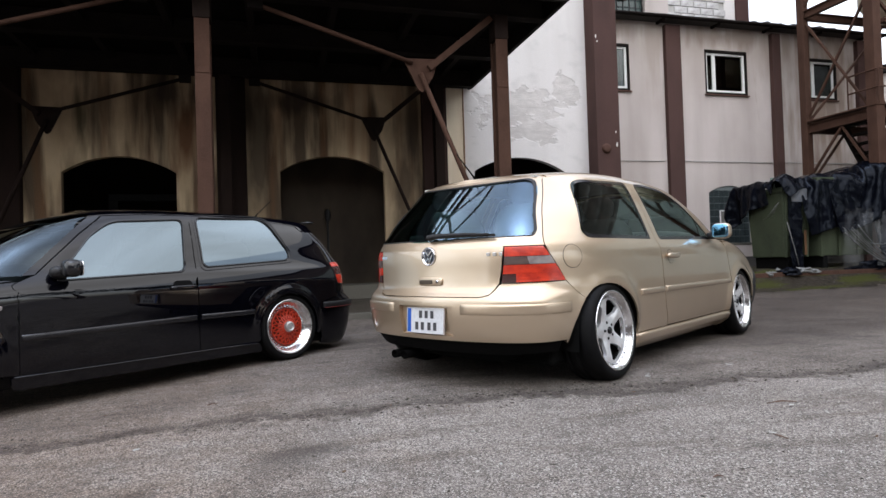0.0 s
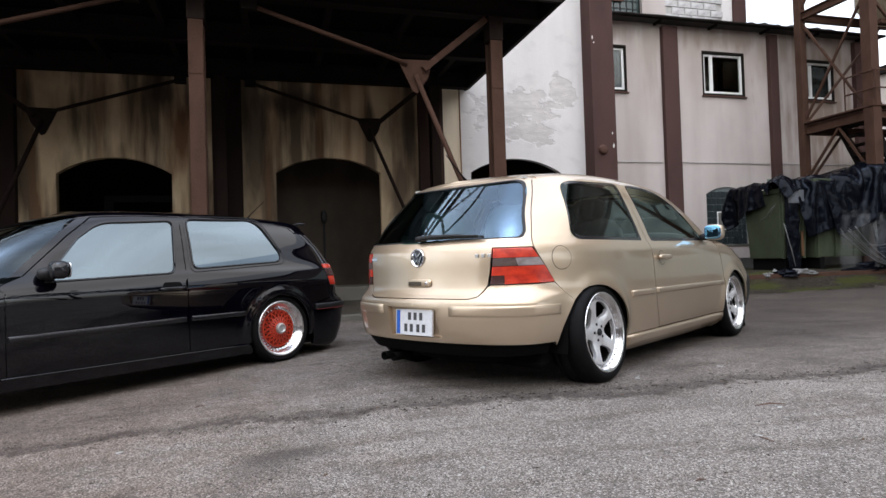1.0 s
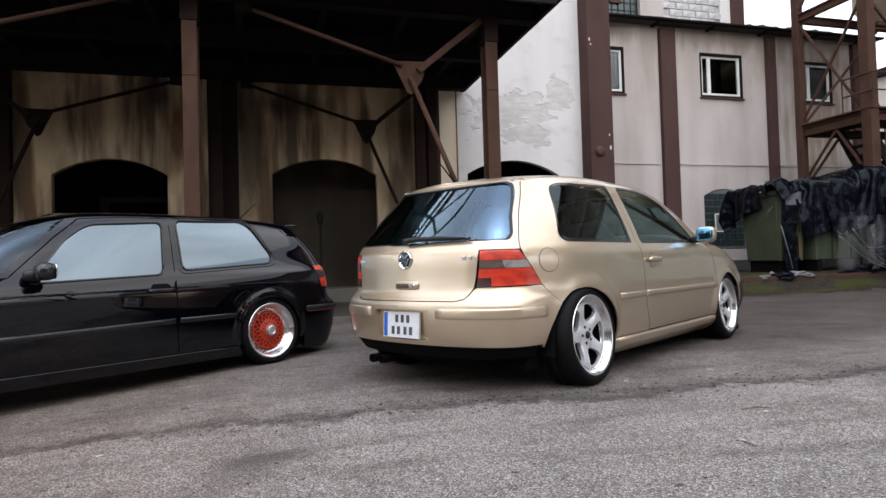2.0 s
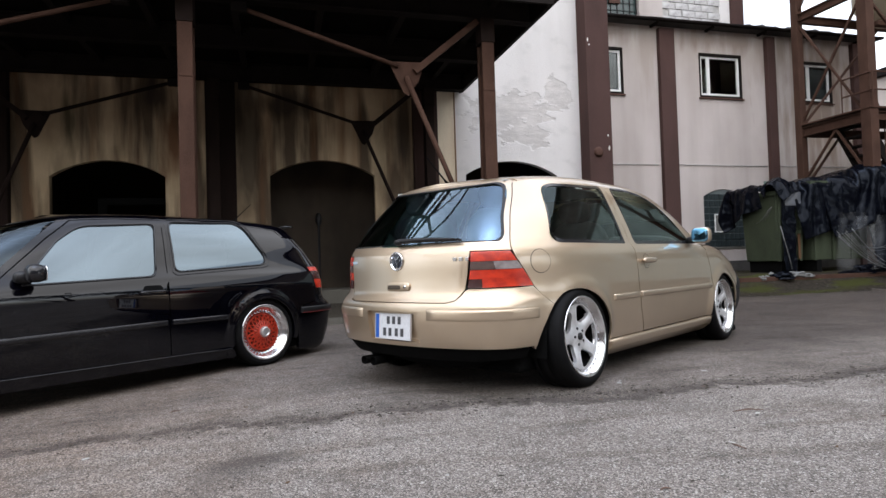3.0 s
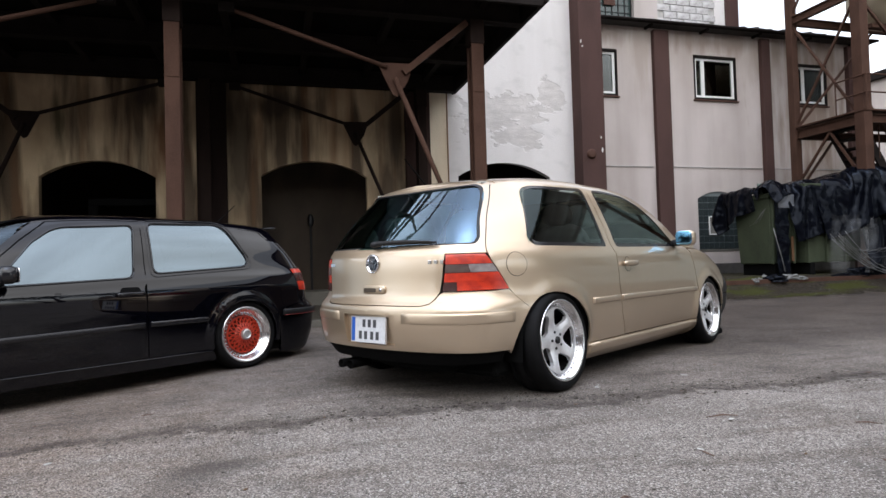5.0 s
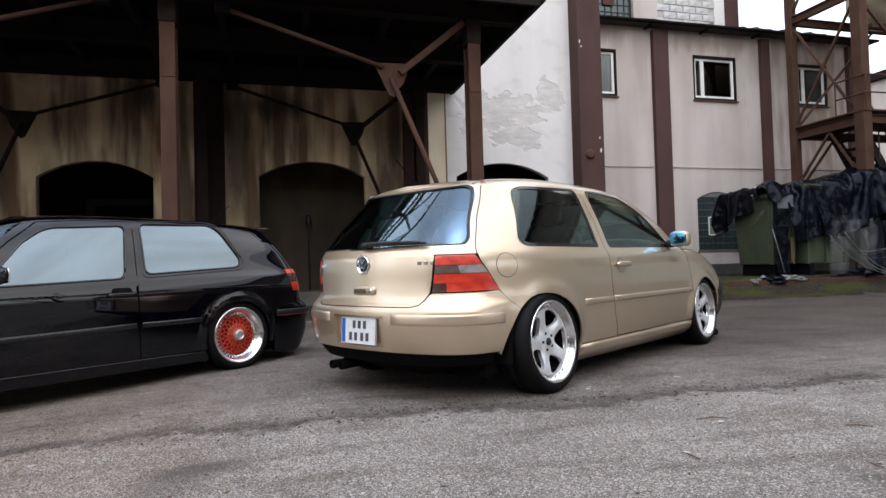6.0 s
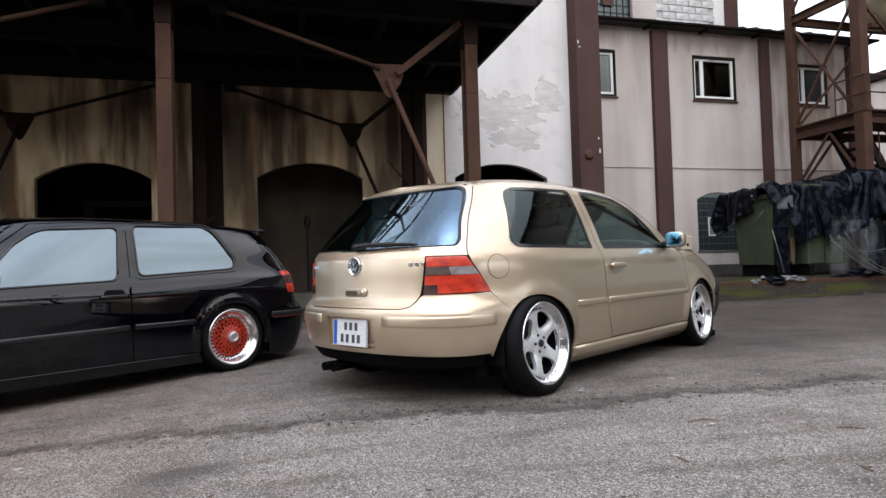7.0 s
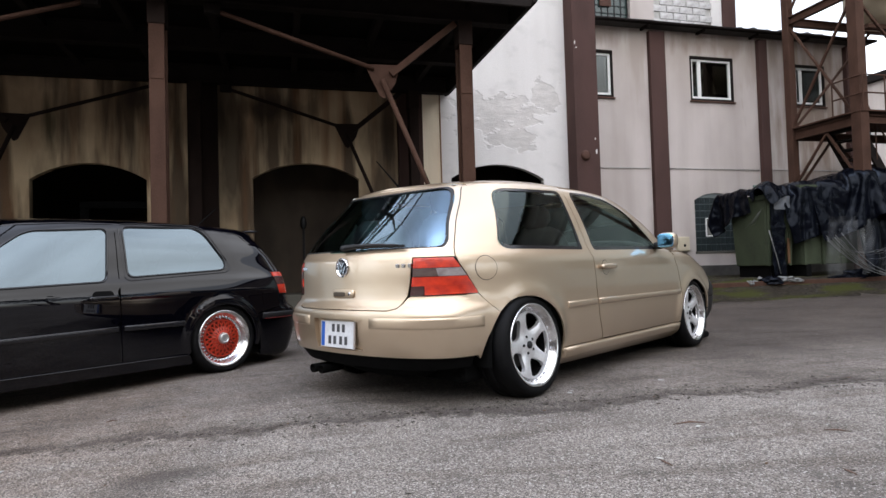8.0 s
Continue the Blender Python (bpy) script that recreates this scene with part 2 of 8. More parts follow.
def stained_wall(name, base, dirt, streak, amount, peel=None, rust=None, dark_patches=None):
    """Plaster with dirt patches, streaks that run down and, where told, a field of peeled paint round a place."""
    m, nt, b = shader(name)
    patch_ = noise_fac(nt, 0.9, 6.0, (1, 1, 0.7), 0.42, 0.72)
    run = noise_fac(nt, 2.6, 6.0, (1, 1, 0.09), 0.42, 0.72) if not rust else noise_fac(nt, 3.2, 7.0, (1, 1, 0.10), 0.44, 0.60)
    fine = noise_fac(nt, 70.0, 4.0, (1, 1, 1), 0.3, 0.7)
    col = mix_col(nt, math_node(nt, "MULTIPLY", patch_, amount), base, dirt)
    col = mix_col(nt, math_node(nt, "MULTIPLY", run, amount), col, streak)
    col = mix_col(nt, math_node(nt, "MULTIPLY", fine, 0.18), col, tuple(c * 0.7 for c in base))
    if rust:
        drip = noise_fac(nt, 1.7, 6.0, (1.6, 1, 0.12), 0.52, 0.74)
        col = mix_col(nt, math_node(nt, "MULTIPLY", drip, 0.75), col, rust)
        # soot blotches that also stand in for shade under the roof
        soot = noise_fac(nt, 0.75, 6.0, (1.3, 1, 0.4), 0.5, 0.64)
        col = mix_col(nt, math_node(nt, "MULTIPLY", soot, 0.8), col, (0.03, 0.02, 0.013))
    if dark_patches:
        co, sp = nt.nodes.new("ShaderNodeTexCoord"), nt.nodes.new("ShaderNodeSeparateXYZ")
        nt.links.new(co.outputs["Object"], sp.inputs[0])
        for sx, sz, rs, rz, tone in dark_patches:
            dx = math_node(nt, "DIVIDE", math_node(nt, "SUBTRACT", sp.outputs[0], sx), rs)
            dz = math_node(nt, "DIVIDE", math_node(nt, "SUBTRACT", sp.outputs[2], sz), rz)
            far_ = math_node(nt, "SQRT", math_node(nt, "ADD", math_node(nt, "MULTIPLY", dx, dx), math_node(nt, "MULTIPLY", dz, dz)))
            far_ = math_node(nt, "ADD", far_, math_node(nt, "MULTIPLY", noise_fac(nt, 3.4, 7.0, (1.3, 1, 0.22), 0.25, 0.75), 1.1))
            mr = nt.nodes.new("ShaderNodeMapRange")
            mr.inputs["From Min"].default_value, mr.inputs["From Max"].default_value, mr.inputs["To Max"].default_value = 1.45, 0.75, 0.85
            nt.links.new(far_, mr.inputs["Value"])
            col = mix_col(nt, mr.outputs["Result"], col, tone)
    height = fine
    if peel:
        co, sp = nt.nodes.new("ShaderNodeTexCoord"), nt.nodes.new("ShaderNodeSeparateXYZ")
        nt.links.new(co.outputs["Object"], sp.inputs[0])
        dist = None
        for px, pz, rx, rz in peel:
            dx = math_node(nt, "DIVIDE", math_node(nt, "SUBTRACT", sp.outputs[0], px), rx)
            dz = math_node(nt, "DIVIDE", math_node(nt, "SUBTRACT", sp.outputs[2], pz), rz)
            d_ = math_node(nt, "SQRT", math_node(nt, "ADD", math_node(nt, "MULTIPLY", dx, dx), math_node(nt, "MULTIPLY", dz, dz)))
            dist = d_ if dist is None else math_node(nt, "MINIMUM", dist, d_)
        wob = noise_fac(nt, 2.8, 11.0, (1, 1, 1.9), 0.25, 0.75)
        raw = math_node(nt, "SUBTRACT", math_node(nt, "ADD", dist, math_node(nt, "MULTIPLY", wob, 1.3)), 1.45)
        mr = nt.nodes.new("ShaderNodeMapRange")
        mr.inputs["From Min"].default_value, mr.inputs["From Max"].default_value = 0.03, -0.10
        nt.links.new(raw, mr.inputs["Value"])
        under = mix_col(nt, noise_fac(nt, 4.0, 7.0, (1, 1, 2.2), 0.35, 0.65), (0.58, 0.55, 0.525), (0.475, 0.45, 0.43))
        col = mix_col(nt, mr.outputs["Result"], col, under)
        ledge = math_node(nt, "MULTIPLY", noise_fac(nt, 5.0, 7.0, (1, 1, 3.0), 0.47, 0.53), mr.outputs["Result"])
        height = math_node(nt, "SUBTRACT", math_node(nt, "MULTIPLY", fine, 0.3), math_node(nt, "MULTIPLY_ADD", ledge, 0.22, mr.outputs["Result"]))
        smudge = math_node(nt, "MULTIPLY", noise_fac(nt, 2.1, 5.0, (1, 1, 1.6), 0.55, 0.75), 0.35)
        col = mix_col(nt, smudge, col, (0.34, 0.335, 0.32))
    nt.links.new(col, b.inputs["Base Color"])
    b.inputs["Roughness"].default_value = 0.88
    bump(nt, b, height, 0.6, 0.014 if peel else 0.008)
    return m


# a rust run, a drip, and two near-black patches high on the wall
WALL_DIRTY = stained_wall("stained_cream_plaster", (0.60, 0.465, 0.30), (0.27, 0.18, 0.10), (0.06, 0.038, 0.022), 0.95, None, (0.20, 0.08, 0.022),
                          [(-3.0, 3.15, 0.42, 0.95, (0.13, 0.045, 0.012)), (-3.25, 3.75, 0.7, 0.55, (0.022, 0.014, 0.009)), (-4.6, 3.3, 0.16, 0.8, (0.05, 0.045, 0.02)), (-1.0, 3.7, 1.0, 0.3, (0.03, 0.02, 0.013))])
# corner strip: the light it catches is put in as a paler cream
WALL_CREAM = stained_wall("lit_cream_plaster", (0.86, 0.75, 0.58), (0.68, 0.55, 0.40), (0.42, 0.27, 0.14), 0.5)
WALL_WHITE = stained_wall("peeling_white_plaster", (0.66, 0.632, 0.612), (0.59, 0.565, 0.545), (0.50, 0.475, 0.45), 0.4, [(3.15, 3.72, 1.05, 0.55), (4.25, 4.12, 0.36, 0.42), (3.55, 3.25, 0.6, 0.28)])
# brown patches: behind the tower, along the eaves and beside two piers
WALL_GREY = stained_wall("greyish_pink_plaster", (0.478, 0.424, 0.398), (0.335, 0.283, 0.252), (0.33, 0.285, 0.255), 0.55, None, None,
                         [(12.6, 4.6, 1.9, 3.2, (0.20, 0.145, 0.11)), (9.4, 6.15, 2.6, 0.42, (0.25, 0.195, 0.165)), (6.4, 6.2, 1.2, 0.40, (0.27, 0.215, 0.185)), (7.4, 5.9, 0.5, 1.2, (0.33, 0.28, 0.245)), (10.9, 5.6, 0.6, 1.4, (0.30, 0.25, 0.215))])
# shaded copies of the brown plaster and steel, for under the canopy
SHADE_PLASTER = grainy("shaded_brown_plaster", (0.020, 0.013, 0.011), (0.011, 0.008, 0.007), 2.5, 110, 0.9, 0, 0.35, (1, 1, 0.4), (0.028, 0.018, 0.015), 0.004, 0.08)
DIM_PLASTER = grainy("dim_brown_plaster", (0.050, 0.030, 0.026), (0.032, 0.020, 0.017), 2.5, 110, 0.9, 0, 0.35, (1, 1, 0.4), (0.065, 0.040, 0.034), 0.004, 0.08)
SHADE_STEEL = grainy("shaded_brown_steel", (0.018, 0.012, 0.010), (0.010, 0.007, 0.006), 4.0, 100, 0.85, 0, 0.3, (1, 1, 0.5), (0.026, 0.016, 0.013), 0.004, 0.08)
CANOPY_DARK = grainy("shaded_roof_boards", (0.006, 0.005, 0.0045), (0.004, 0.0035, 0.003), 2.0, 40, 0.95, spec=0.05)


def ground_material():
    """Worn asphalt: pale coarse chippings, an older darker stretch past a ragged tar seam, darker towards the verge."""
    m, nt, b = shader("worn_asphalt")
    co, sp = nt.nodes.new("ShaderNodeTexCoord"), nt.nodes.new("ShaderNodeSeparateXYZ")
    nt.links.new(co.outputs["Object"], sp.inputs[0])
    X, Y = sp.outputs[0], sp.outputs[1]
    vor = nt.nodes.new("ShaderNodeTexVoronoi")
    vor.inputs["Scale"].default_value = 190.0
    nt.links.new(co.outputs["Object"], vor.inputs["Vector"])
    vg = nt.nodes.new("ShaderNodeSeparateColor")
    nt.links.new(vor.outputs["Color"], vg.inputs["Color"])
    grain = noise_fac(nt, 210.0, 3.0, (1, 1, 1), 0.3, 0.7)
    mid = noise_fac(nt, 14.0, 5.0, (1, 1, 1), 0.35, 0.68)
    big = noise_fac(nt, 1.1, 5.0, (1, 1, 1), 0.38, 0.68)
    stone = mix_col(nt, math_node(nt, "POWER", vg.outputs[0], 1.5), (0.082, 0.072, 0.064), (0.80, 0.715, 0.64))
    stone = mix_col(nt, math_node(nt, "MULTIPLY", grain, 0.50), stone, (0.036, 0.032, 0.030))
    stone = mix_col(nt, math_node(nt, "MULTIPLY", mid, 0.34), stone, (0.115, 0.092, 0.074))
    stone = mix_col(nt, math_node(nt, "MULTIPLY", big, 0.45), stone, (0.095, 0.080, 0.068))
    blot = noise_fac(nt, 4.5, 7.0, (1, 1, 1), 0.56, 0.7)
    stone = mix_col(nt, math_node(nt, "MULTIPLY", blot, 0.35), stone, (0.07, 0.062, 0.055))
    # distance from the seam that runs across the yard, with a wandering edge
    wander = noise_fac(nt, 1.3, 5.0, (1, 1, 1), 0.0, 1.0)
    d0 = math_node(nt, "SUBTRACT", math_node(nt, "MULTIPLY", X, 0.80), math_node(nt, "MULTIPLY", Y, 0.60))
    d = math_node(nt, "ADD", math_node(nt, "SUBTRACT", SEAM, d0), math_node(nt, "MULTIPLY", math_node(nt, "SUBTRACT", wander, 0.5), 0.7))
    d = math_node(nt, "ADD", d, math_node(nt, "MULTIPLY", math_node(nt, "SUBTRACT", noise_fac(nt, 11.0, 6.0, (1, 1, 1), 0.0, 1.0), 0.5), 0.28))

    def band(lo, hi, src):
        mr = nt.nodes.new("ShaderNodeMapRange")
        mr.inputs["From Min"].default_value, mr.inputs["From Max"].default_value = lo, hi
        nt.links.new(src, mr.inputs["Value"])
        return mr.outputs["Result"]

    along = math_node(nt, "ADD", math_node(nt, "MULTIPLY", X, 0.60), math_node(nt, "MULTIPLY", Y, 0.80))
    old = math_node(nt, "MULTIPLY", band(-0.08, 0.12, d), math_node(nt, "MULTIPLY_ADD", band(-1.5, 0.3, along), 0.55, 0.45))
    seam = math_node(nt, "MULTIPLY", band(-0.03, 0.03, d), band(0.26, 0.08, d))
    chip = band(0.945, 0.955, vg.outputs[2])
    stone = mix_col(nt, math_node(nt, "MULTIPLY", chip, 0.8), stone, (0.66, 0.62, 0.57))
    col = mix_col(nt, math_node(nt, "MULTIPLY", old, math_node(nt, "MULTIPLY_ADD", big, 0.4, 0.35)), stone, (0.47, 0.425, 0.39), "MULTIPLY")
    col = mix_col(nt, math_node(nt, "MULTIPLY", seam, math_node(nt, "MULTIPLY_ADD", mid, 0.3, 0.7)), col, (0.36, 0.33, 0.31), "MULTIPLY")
    # older asphalt darkens past the seam; shade round the cars is in it too
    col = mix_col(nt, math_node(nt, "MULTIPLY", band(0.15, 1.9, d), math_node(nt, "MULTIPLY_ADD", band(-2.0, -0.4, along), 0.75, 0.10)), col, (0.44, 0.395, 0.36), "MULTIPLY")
    # brown soiled stretch, then worn streaks along the seam
    soil = math_node(nt, "ADD", along, math_node(nt, "MULTIPLY", math_node(nt, "SUBTRACT", noise_fac(nt, 2.6, 7.0, (1, 1, 1), 0.0, 1.0), 0.5), 2.2))
    col = mix_col(nt, math_node(nt, "MULTIPLY", band(-0.9, -2.2, soil), math_node(nt, "MULTIPLY_ADD", mid, 0.3, 0.55)), col, (0.76, 0.64, 0.55), "MULTIPLY")
    cv, nz = nt.nodes.new("ShaderNodeCombineXYZ"), nt.nodes.new("ShaderNodeTexNoise")
    nt.links.new(math_node(nt, "MULTIPLY", d0, 6.0), cv.inputs[0])
    nt.links.new(math_node(nt, "MULTIPLY", along, 1.1), cv.inputs[1])
    nz.inputs["Scale"].default_value, nz.inputs["Detail"].default_value = 1.0, 7.0
    nt.links.new(cv.outputs[0], nz.inputs["Vector"])
    col = mix_col(nt, math_node(nt, "MULTIPLY", band(0.52, 0.68, nz.outputs["Fac"]), 0.8), col, (0.60, 0.56, 0.53), "MULTIPLY")
    # darker and browner towards the verge
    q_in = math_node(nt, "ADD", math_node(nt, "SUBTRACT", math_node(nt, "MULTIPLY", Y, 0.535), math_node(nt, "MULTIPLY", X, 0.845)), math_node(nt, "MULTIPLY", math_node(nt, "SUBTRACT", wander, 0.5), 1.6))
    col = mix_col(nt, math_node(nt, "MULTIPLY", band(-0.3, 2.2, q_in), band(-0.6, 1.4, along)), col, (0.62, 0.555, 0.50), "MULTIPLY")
    # dark damp blotch
    bx_ = math_node(nt, "DIVIDE", math_node(nt, "SUBTRACT", X, 0.42), 0.16)
    by_ = math_node(nt, "DIVIDE", math_node(nt, "SUBTRACT", Y, -1.98), 0.24)
    bl = math_node(nt, "ADD", math_node(nt, "SQRT", math_node(nt, "ADD", math_node(nt, "MULTIPLY", bx_, bx_), math_node(nt, "MULTIPLY", by_, by_))),
                   math_node(nt, "MULTIPLY", noise_fac(nt, 7.0, 6.0, (1, 1, 1), 0.2, 0.8), 1.2))
    col = mix_col(nt, math_node(nt, "MULTIPLY", band(1.7, 0.9, bl), 0.6), col, (0.06, 0.048, 0.04))
    nt.links.new(col, b.inputs["Base Color"])
    b.inputs["Roughness"].default_value = 0.82
    h = math_node(nt, "ADD", math_node(nt, "MULTIPLY", vg.outputs[1], 0.6), math_node(nt, "MULTIPLY", grain, 0.6))
    bump(nt, b, h, 1.0, 0.010)
    return m


SEAM = 0.97
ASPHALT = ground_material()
MOSS, moss_nt, moss_b = shader("mossy_earth")
_mo = mix_col(moss_nt, noise_fac(moss_nt, 18.0, 5.0), (0.020, 0.016, 0.012), (0.042, 0.034, 0.026))
_mo = mix_col(moss_nt, noise_fac(moss_nt, 2.4, 7.0, (0.35, 2.2, 1), 0.50, 0.60), _mo, (0.042, 0.045, 0.010))
_mo = mix_col(moss_nt, math_node(moss_nt, "MULTIPLY", noise_fac(moss_nt, 60.0, 4.0, (1, 1, 1), 0.55, 0.7), 0.6), _mo, (0.062, 0.052, 0.040))
moss_nt.links.new(_mo, moss_b.inputs["Base Color"])
moss_b.inputs["Roughness"].default_value, moss_b.inputs["Specular IOR Level"].default_value = 0.95, 0.1
bump(moss_nt, moss_b, noise_fac(moss_nt, 45.0, 6.0), 1.0, 0.02)
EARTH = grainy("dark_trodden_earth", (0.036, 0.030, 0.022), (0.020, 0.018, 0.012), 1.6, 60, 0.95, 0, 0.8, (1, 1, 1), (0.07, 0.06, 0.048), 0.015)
BARK = grainy("bark", (0.06, 0.045, 0.035), (0.03, 0.024, 0.02), 6, 60, 0.95)
FOLIAGE = grainy("dull_foliage", (0.045, 0.06, 0.025), (0.03, 0.04, 0.02), 1.0, 20, 0.8)

from mathutils import geometry


# ---- building blocks ----
def link_mesh(name, me, mats, parent=None, label="", m=None, smooth=False):
    ob = new(name, me)
    for x in mats if isinstance(mats, (list, tuple)) else [mats]:
        me.materials.append(x)
    if smooth:
        me.polygons.foreach_set("use_smooth", [True] * len(me.polygons))
    if parent:
        ob.parent = parent
    if m is not None:
        ob.matrix_basis = m
    return tagged(ob, label)


def part(name, bm, material, parent=None, label="", smooth=False, m=None, angle=None):
    """Links a bmesh as one mesh object under a thing or under a part."""
    me = bpy.data.meshes.new(name)
    bm.normal_update()
    bm.to_mesh(me)
    bm.free()
    ob = link_mesh(name, me, material, parent, label, m, smooth)
    if smooth and angle:
        me.set_sharp_from_angle(angle=radians(angle))
    return ob


def thing(name, label, category, m=None, group="", kind=""):
    ob = new(name)
    ob.empty_display_size = 0.2
    if m is not None:
        ob.matrix_basis = m
    return tagged(ob, label, category, group, kind)


def add_box(bm, x, y, z, bevel=0.0, m=None):
    c = Vector(((x[0] + x[1]) / 2, (y[0] + y[1]) / 2, (z[0] + z[1]) / 2))
    d = Vector((abs(x[1] - x[0]), abs(y[1] - y[0]), abs(z[1] - z[0])))
    mm = Matrix.Translation(c) @ Matrix.Diagonal((*d, 1))
    vs = bmesh.ops.create_cube(bm, size=1.0, matrix=(m @ mm) if m is not None else mm)["verts"]
    if bevel > 0:
        es = {e for v in vs for e in v.link_edges}
        bmesh.ops.bevel(bm, geom=list(es), offset=bevel, segments=2, profile=0.5, affect="EDGES")
    return bm


def box(x, y, z, bevel=0.0, m=None):
    return add_box(bmesh.new(), x, y, z, bevel, m)


def add_bar(bm, a, b, w, h=None, seg=0, up=(0, 0, 1)):
    """A straight bar from a to b: w by h in section, or round with seg sides and w for its width."""
    a, b = Vector(a), Vector(b)
    d = (b - a).normalized()
    upv = Vector(up)
    if abs(d.dot(upv)) > 0.98:
        upv = Vector((0, 1, 0))
    r = d.cross(upv).normalized()
    u = r.cross(d).normalized()
    h = w if h is None else h
    if seg:
        ring = [(math.cos(2 * math.pi * i / seg) * w / 2, math.sin(2 * math.pi * i / seg) * w / 2) for i in range(seg)]
    else:
        ring = [(-w / 2, -h / 2), (w / 2, -h / 2), (w / 2, h / 2), (-w / 2, h / 2)]
    va = [bm.verts.new(a + r * x + u * y) for x, y in ring]
    vb = [bm.verts.new(b + r * x + u * y) for x, y in ring]
    n = len(ring)
    for i in range(n):
        bm.faces.new((va[i], va[(i + 1) % n], vb[(i + 1) % n], vb[i]))
    bm.faces.new(va[::-1])
    bm.faces.new(vb)
    return bm


def bar(a, b, w, h=None, seg=0):
    return add_bar(bmesh.new(), a, b, w, h, seg)


def add_tube(bm, pts, radii, seg=10):
    """A round tube along a line of points."""
    pts = [Vector(p) for p in pts]
    rings = []
    for i, p in enumerate(pts):
        d = (pts[min(i + 1, len(pts) - 1)] - pts[max(i - 1, 0)]).normalized()
        ref = Vector((0, 0, 1)) if abs(d.z) < 0.9 else Vector((0, 1, 0))
        r = d.cross(ref).normalized()
        u = r.cross(d)
        rad = radii if isinstance(radii, (int, float)) else radii[i]
        rings.append([bm.verts.new(p + (r * math.cos(2 * math.pi * k / seg) + u * math.sin(2 * math.pi * k / seg)) * rad) for k in range(seg)])
    for a, b in zip(rings, rings[1:]):
        for k in range(seg):
            bm.faces.new((a[k], a[(k + 1) % seg], b[(k + 1) % seg], b[k]))
    bm.faces.new(rings[0][::-1])
    bm.faces.new(rings[-1])
    return bm


def lathe(profile, seg=64, axis="X", bm=None):
    """A profile of (along the axis, radius) points turned round the axis."""
    bm = bm or bmesh.new()
    rings = []
    for x, r in profile:
        ring = []
        for k in range(seg):
            a = 2 * math.pi * k / seg
            c, s_ = math.cos(a) * r, math.sin(a) * r
            ring.append(bm.verts.new((x, c, s_) if axis == "X" else (c, s_, x)))
        rings.append(ring)
    for a, b in zip(rings, rings[1:]):
        for k in range(seg):
            bm.faces.new((a[k], b[k], b[(k + 1) % seg], a[(k + 1) % seg]))
    return bm


def inside(loops, p):
    """Even-odd test of points against outlines and holes."""
    odd = np.zeros(len(p), bool)
    for lp in loops:
        a = np.array(lp, float)
        b = np.roll(a, -1, 0)
        for (x0, y0), (x1, y1) in zip(a, b):
            if y0 != y1:
                odd ^= ((y0 > p[:, 1]) != (y1 > p[:, 1])) & (p[:, 0] < (x1 - x0) * (p[:, 1] - y0) / (y1 - y0) + x0)
    return odd


def fill2d(loops, du=0.0, dv=0.0):
    """Fills an outline (and holes) in a plane with even triangles, on inner points spaced du, dv when these are given."""
    pts, edges = [], []
    for lp in loops:
        k, n = len(pts), len(lp)
        pts += [(float(p[0]), float(p[1])) for p in lp]
        edges += [(k + i, k + (i + 1) % n) for i in range(n)]
    arr = np.array(pts)
    if du and dv:
        lo, hi = arr.min(0), arr.max(0)
        g = np.array([(x + (0.5 * du if r % 2 else 0.0), y) for r, y in enumerate(np.arange(lo[1] + dv * 0.5, hi[1], dv)) for x in np.arange(lo[0] + du * 0.37, hi[0], du)]).reshape(-1, 2)
        g = g[inside(loops, g)]
        far = np.full(len(g), 9.0)
        for a, b in edges:
            p, d = arr[a], arr[b] - arr[a]
            t = np.clip(((g - p) @ d) / max(d @ d, 1e-12), 0, 1)
            far = np.minimum(far, np.linalg.norm(g - p - t[:, None] * d, axis=1))
        pts += [tuple(p) for p in g[far > 0.3 * min(du, dv)]]
    vs, _, fs = geometry.delaunay_2d_cdt([Vector(p) for p in pts], edges, [], 0, 1e-6)[:3]
    vs = np.array([(v.x, v.y) for v in vs])
    keep = inside(loops, np.array([vs[list(f)].mean(0) for f in fs]))
    bm = bmesh.new()
    bv = [bm.verts.new((x, y, 0)) for x, y in vs]
    for f, k in zip(fs, keep):
        if k:
            bm.faces.new([bv[i] for i in f])
    bmesh.ops.delete(bm, geom=[v for v in bm.verts if not v.link_faces], context="VERTS")
    bm.verts.index_update()
    return bm


def prism(loops, y0, y1, plane="XZ"):
    """A slab with holes: loops in the plane, thick from y0 to y1."""
    bm = bmesh.new()

    def at(p, y):
        return (p[0], y, p[1]) if plane == "XZ" else (p[0], p[1], y)

    f = fill2d(loops)
    f.verts.ensure_lookup_table()
    for y in (y0, y1):
        vs = [bm.verts.new(at(v.co, y)) for v in f.verts]
        for fa in f.faces:
            bm.faces.new([vs[v.index] for v in fa.verts])
    f.free()
    for lp in loops:
        a = [bm.verts.new(at(p, y0)) for p in lp]
        b = [bm.verts.new(at(p, y1)) for p in lp]
        n = len(lp)
        for i in range(n):
            bm.faces.new((a[i], a[(i + 1) % n], b[(i + 1) % n], b[i]))
    bmesh.ops.remove_doubles(bm, verts=bm.verts, dist=1e-5)
    bmesh.ops.recalc_face_normals(bm, faces=bm.faces)
    return bm


def rect(x0, x1, z0, z1):
    return [(x0, z0), (x1, z0), (x1, z1), (x0, z1)]


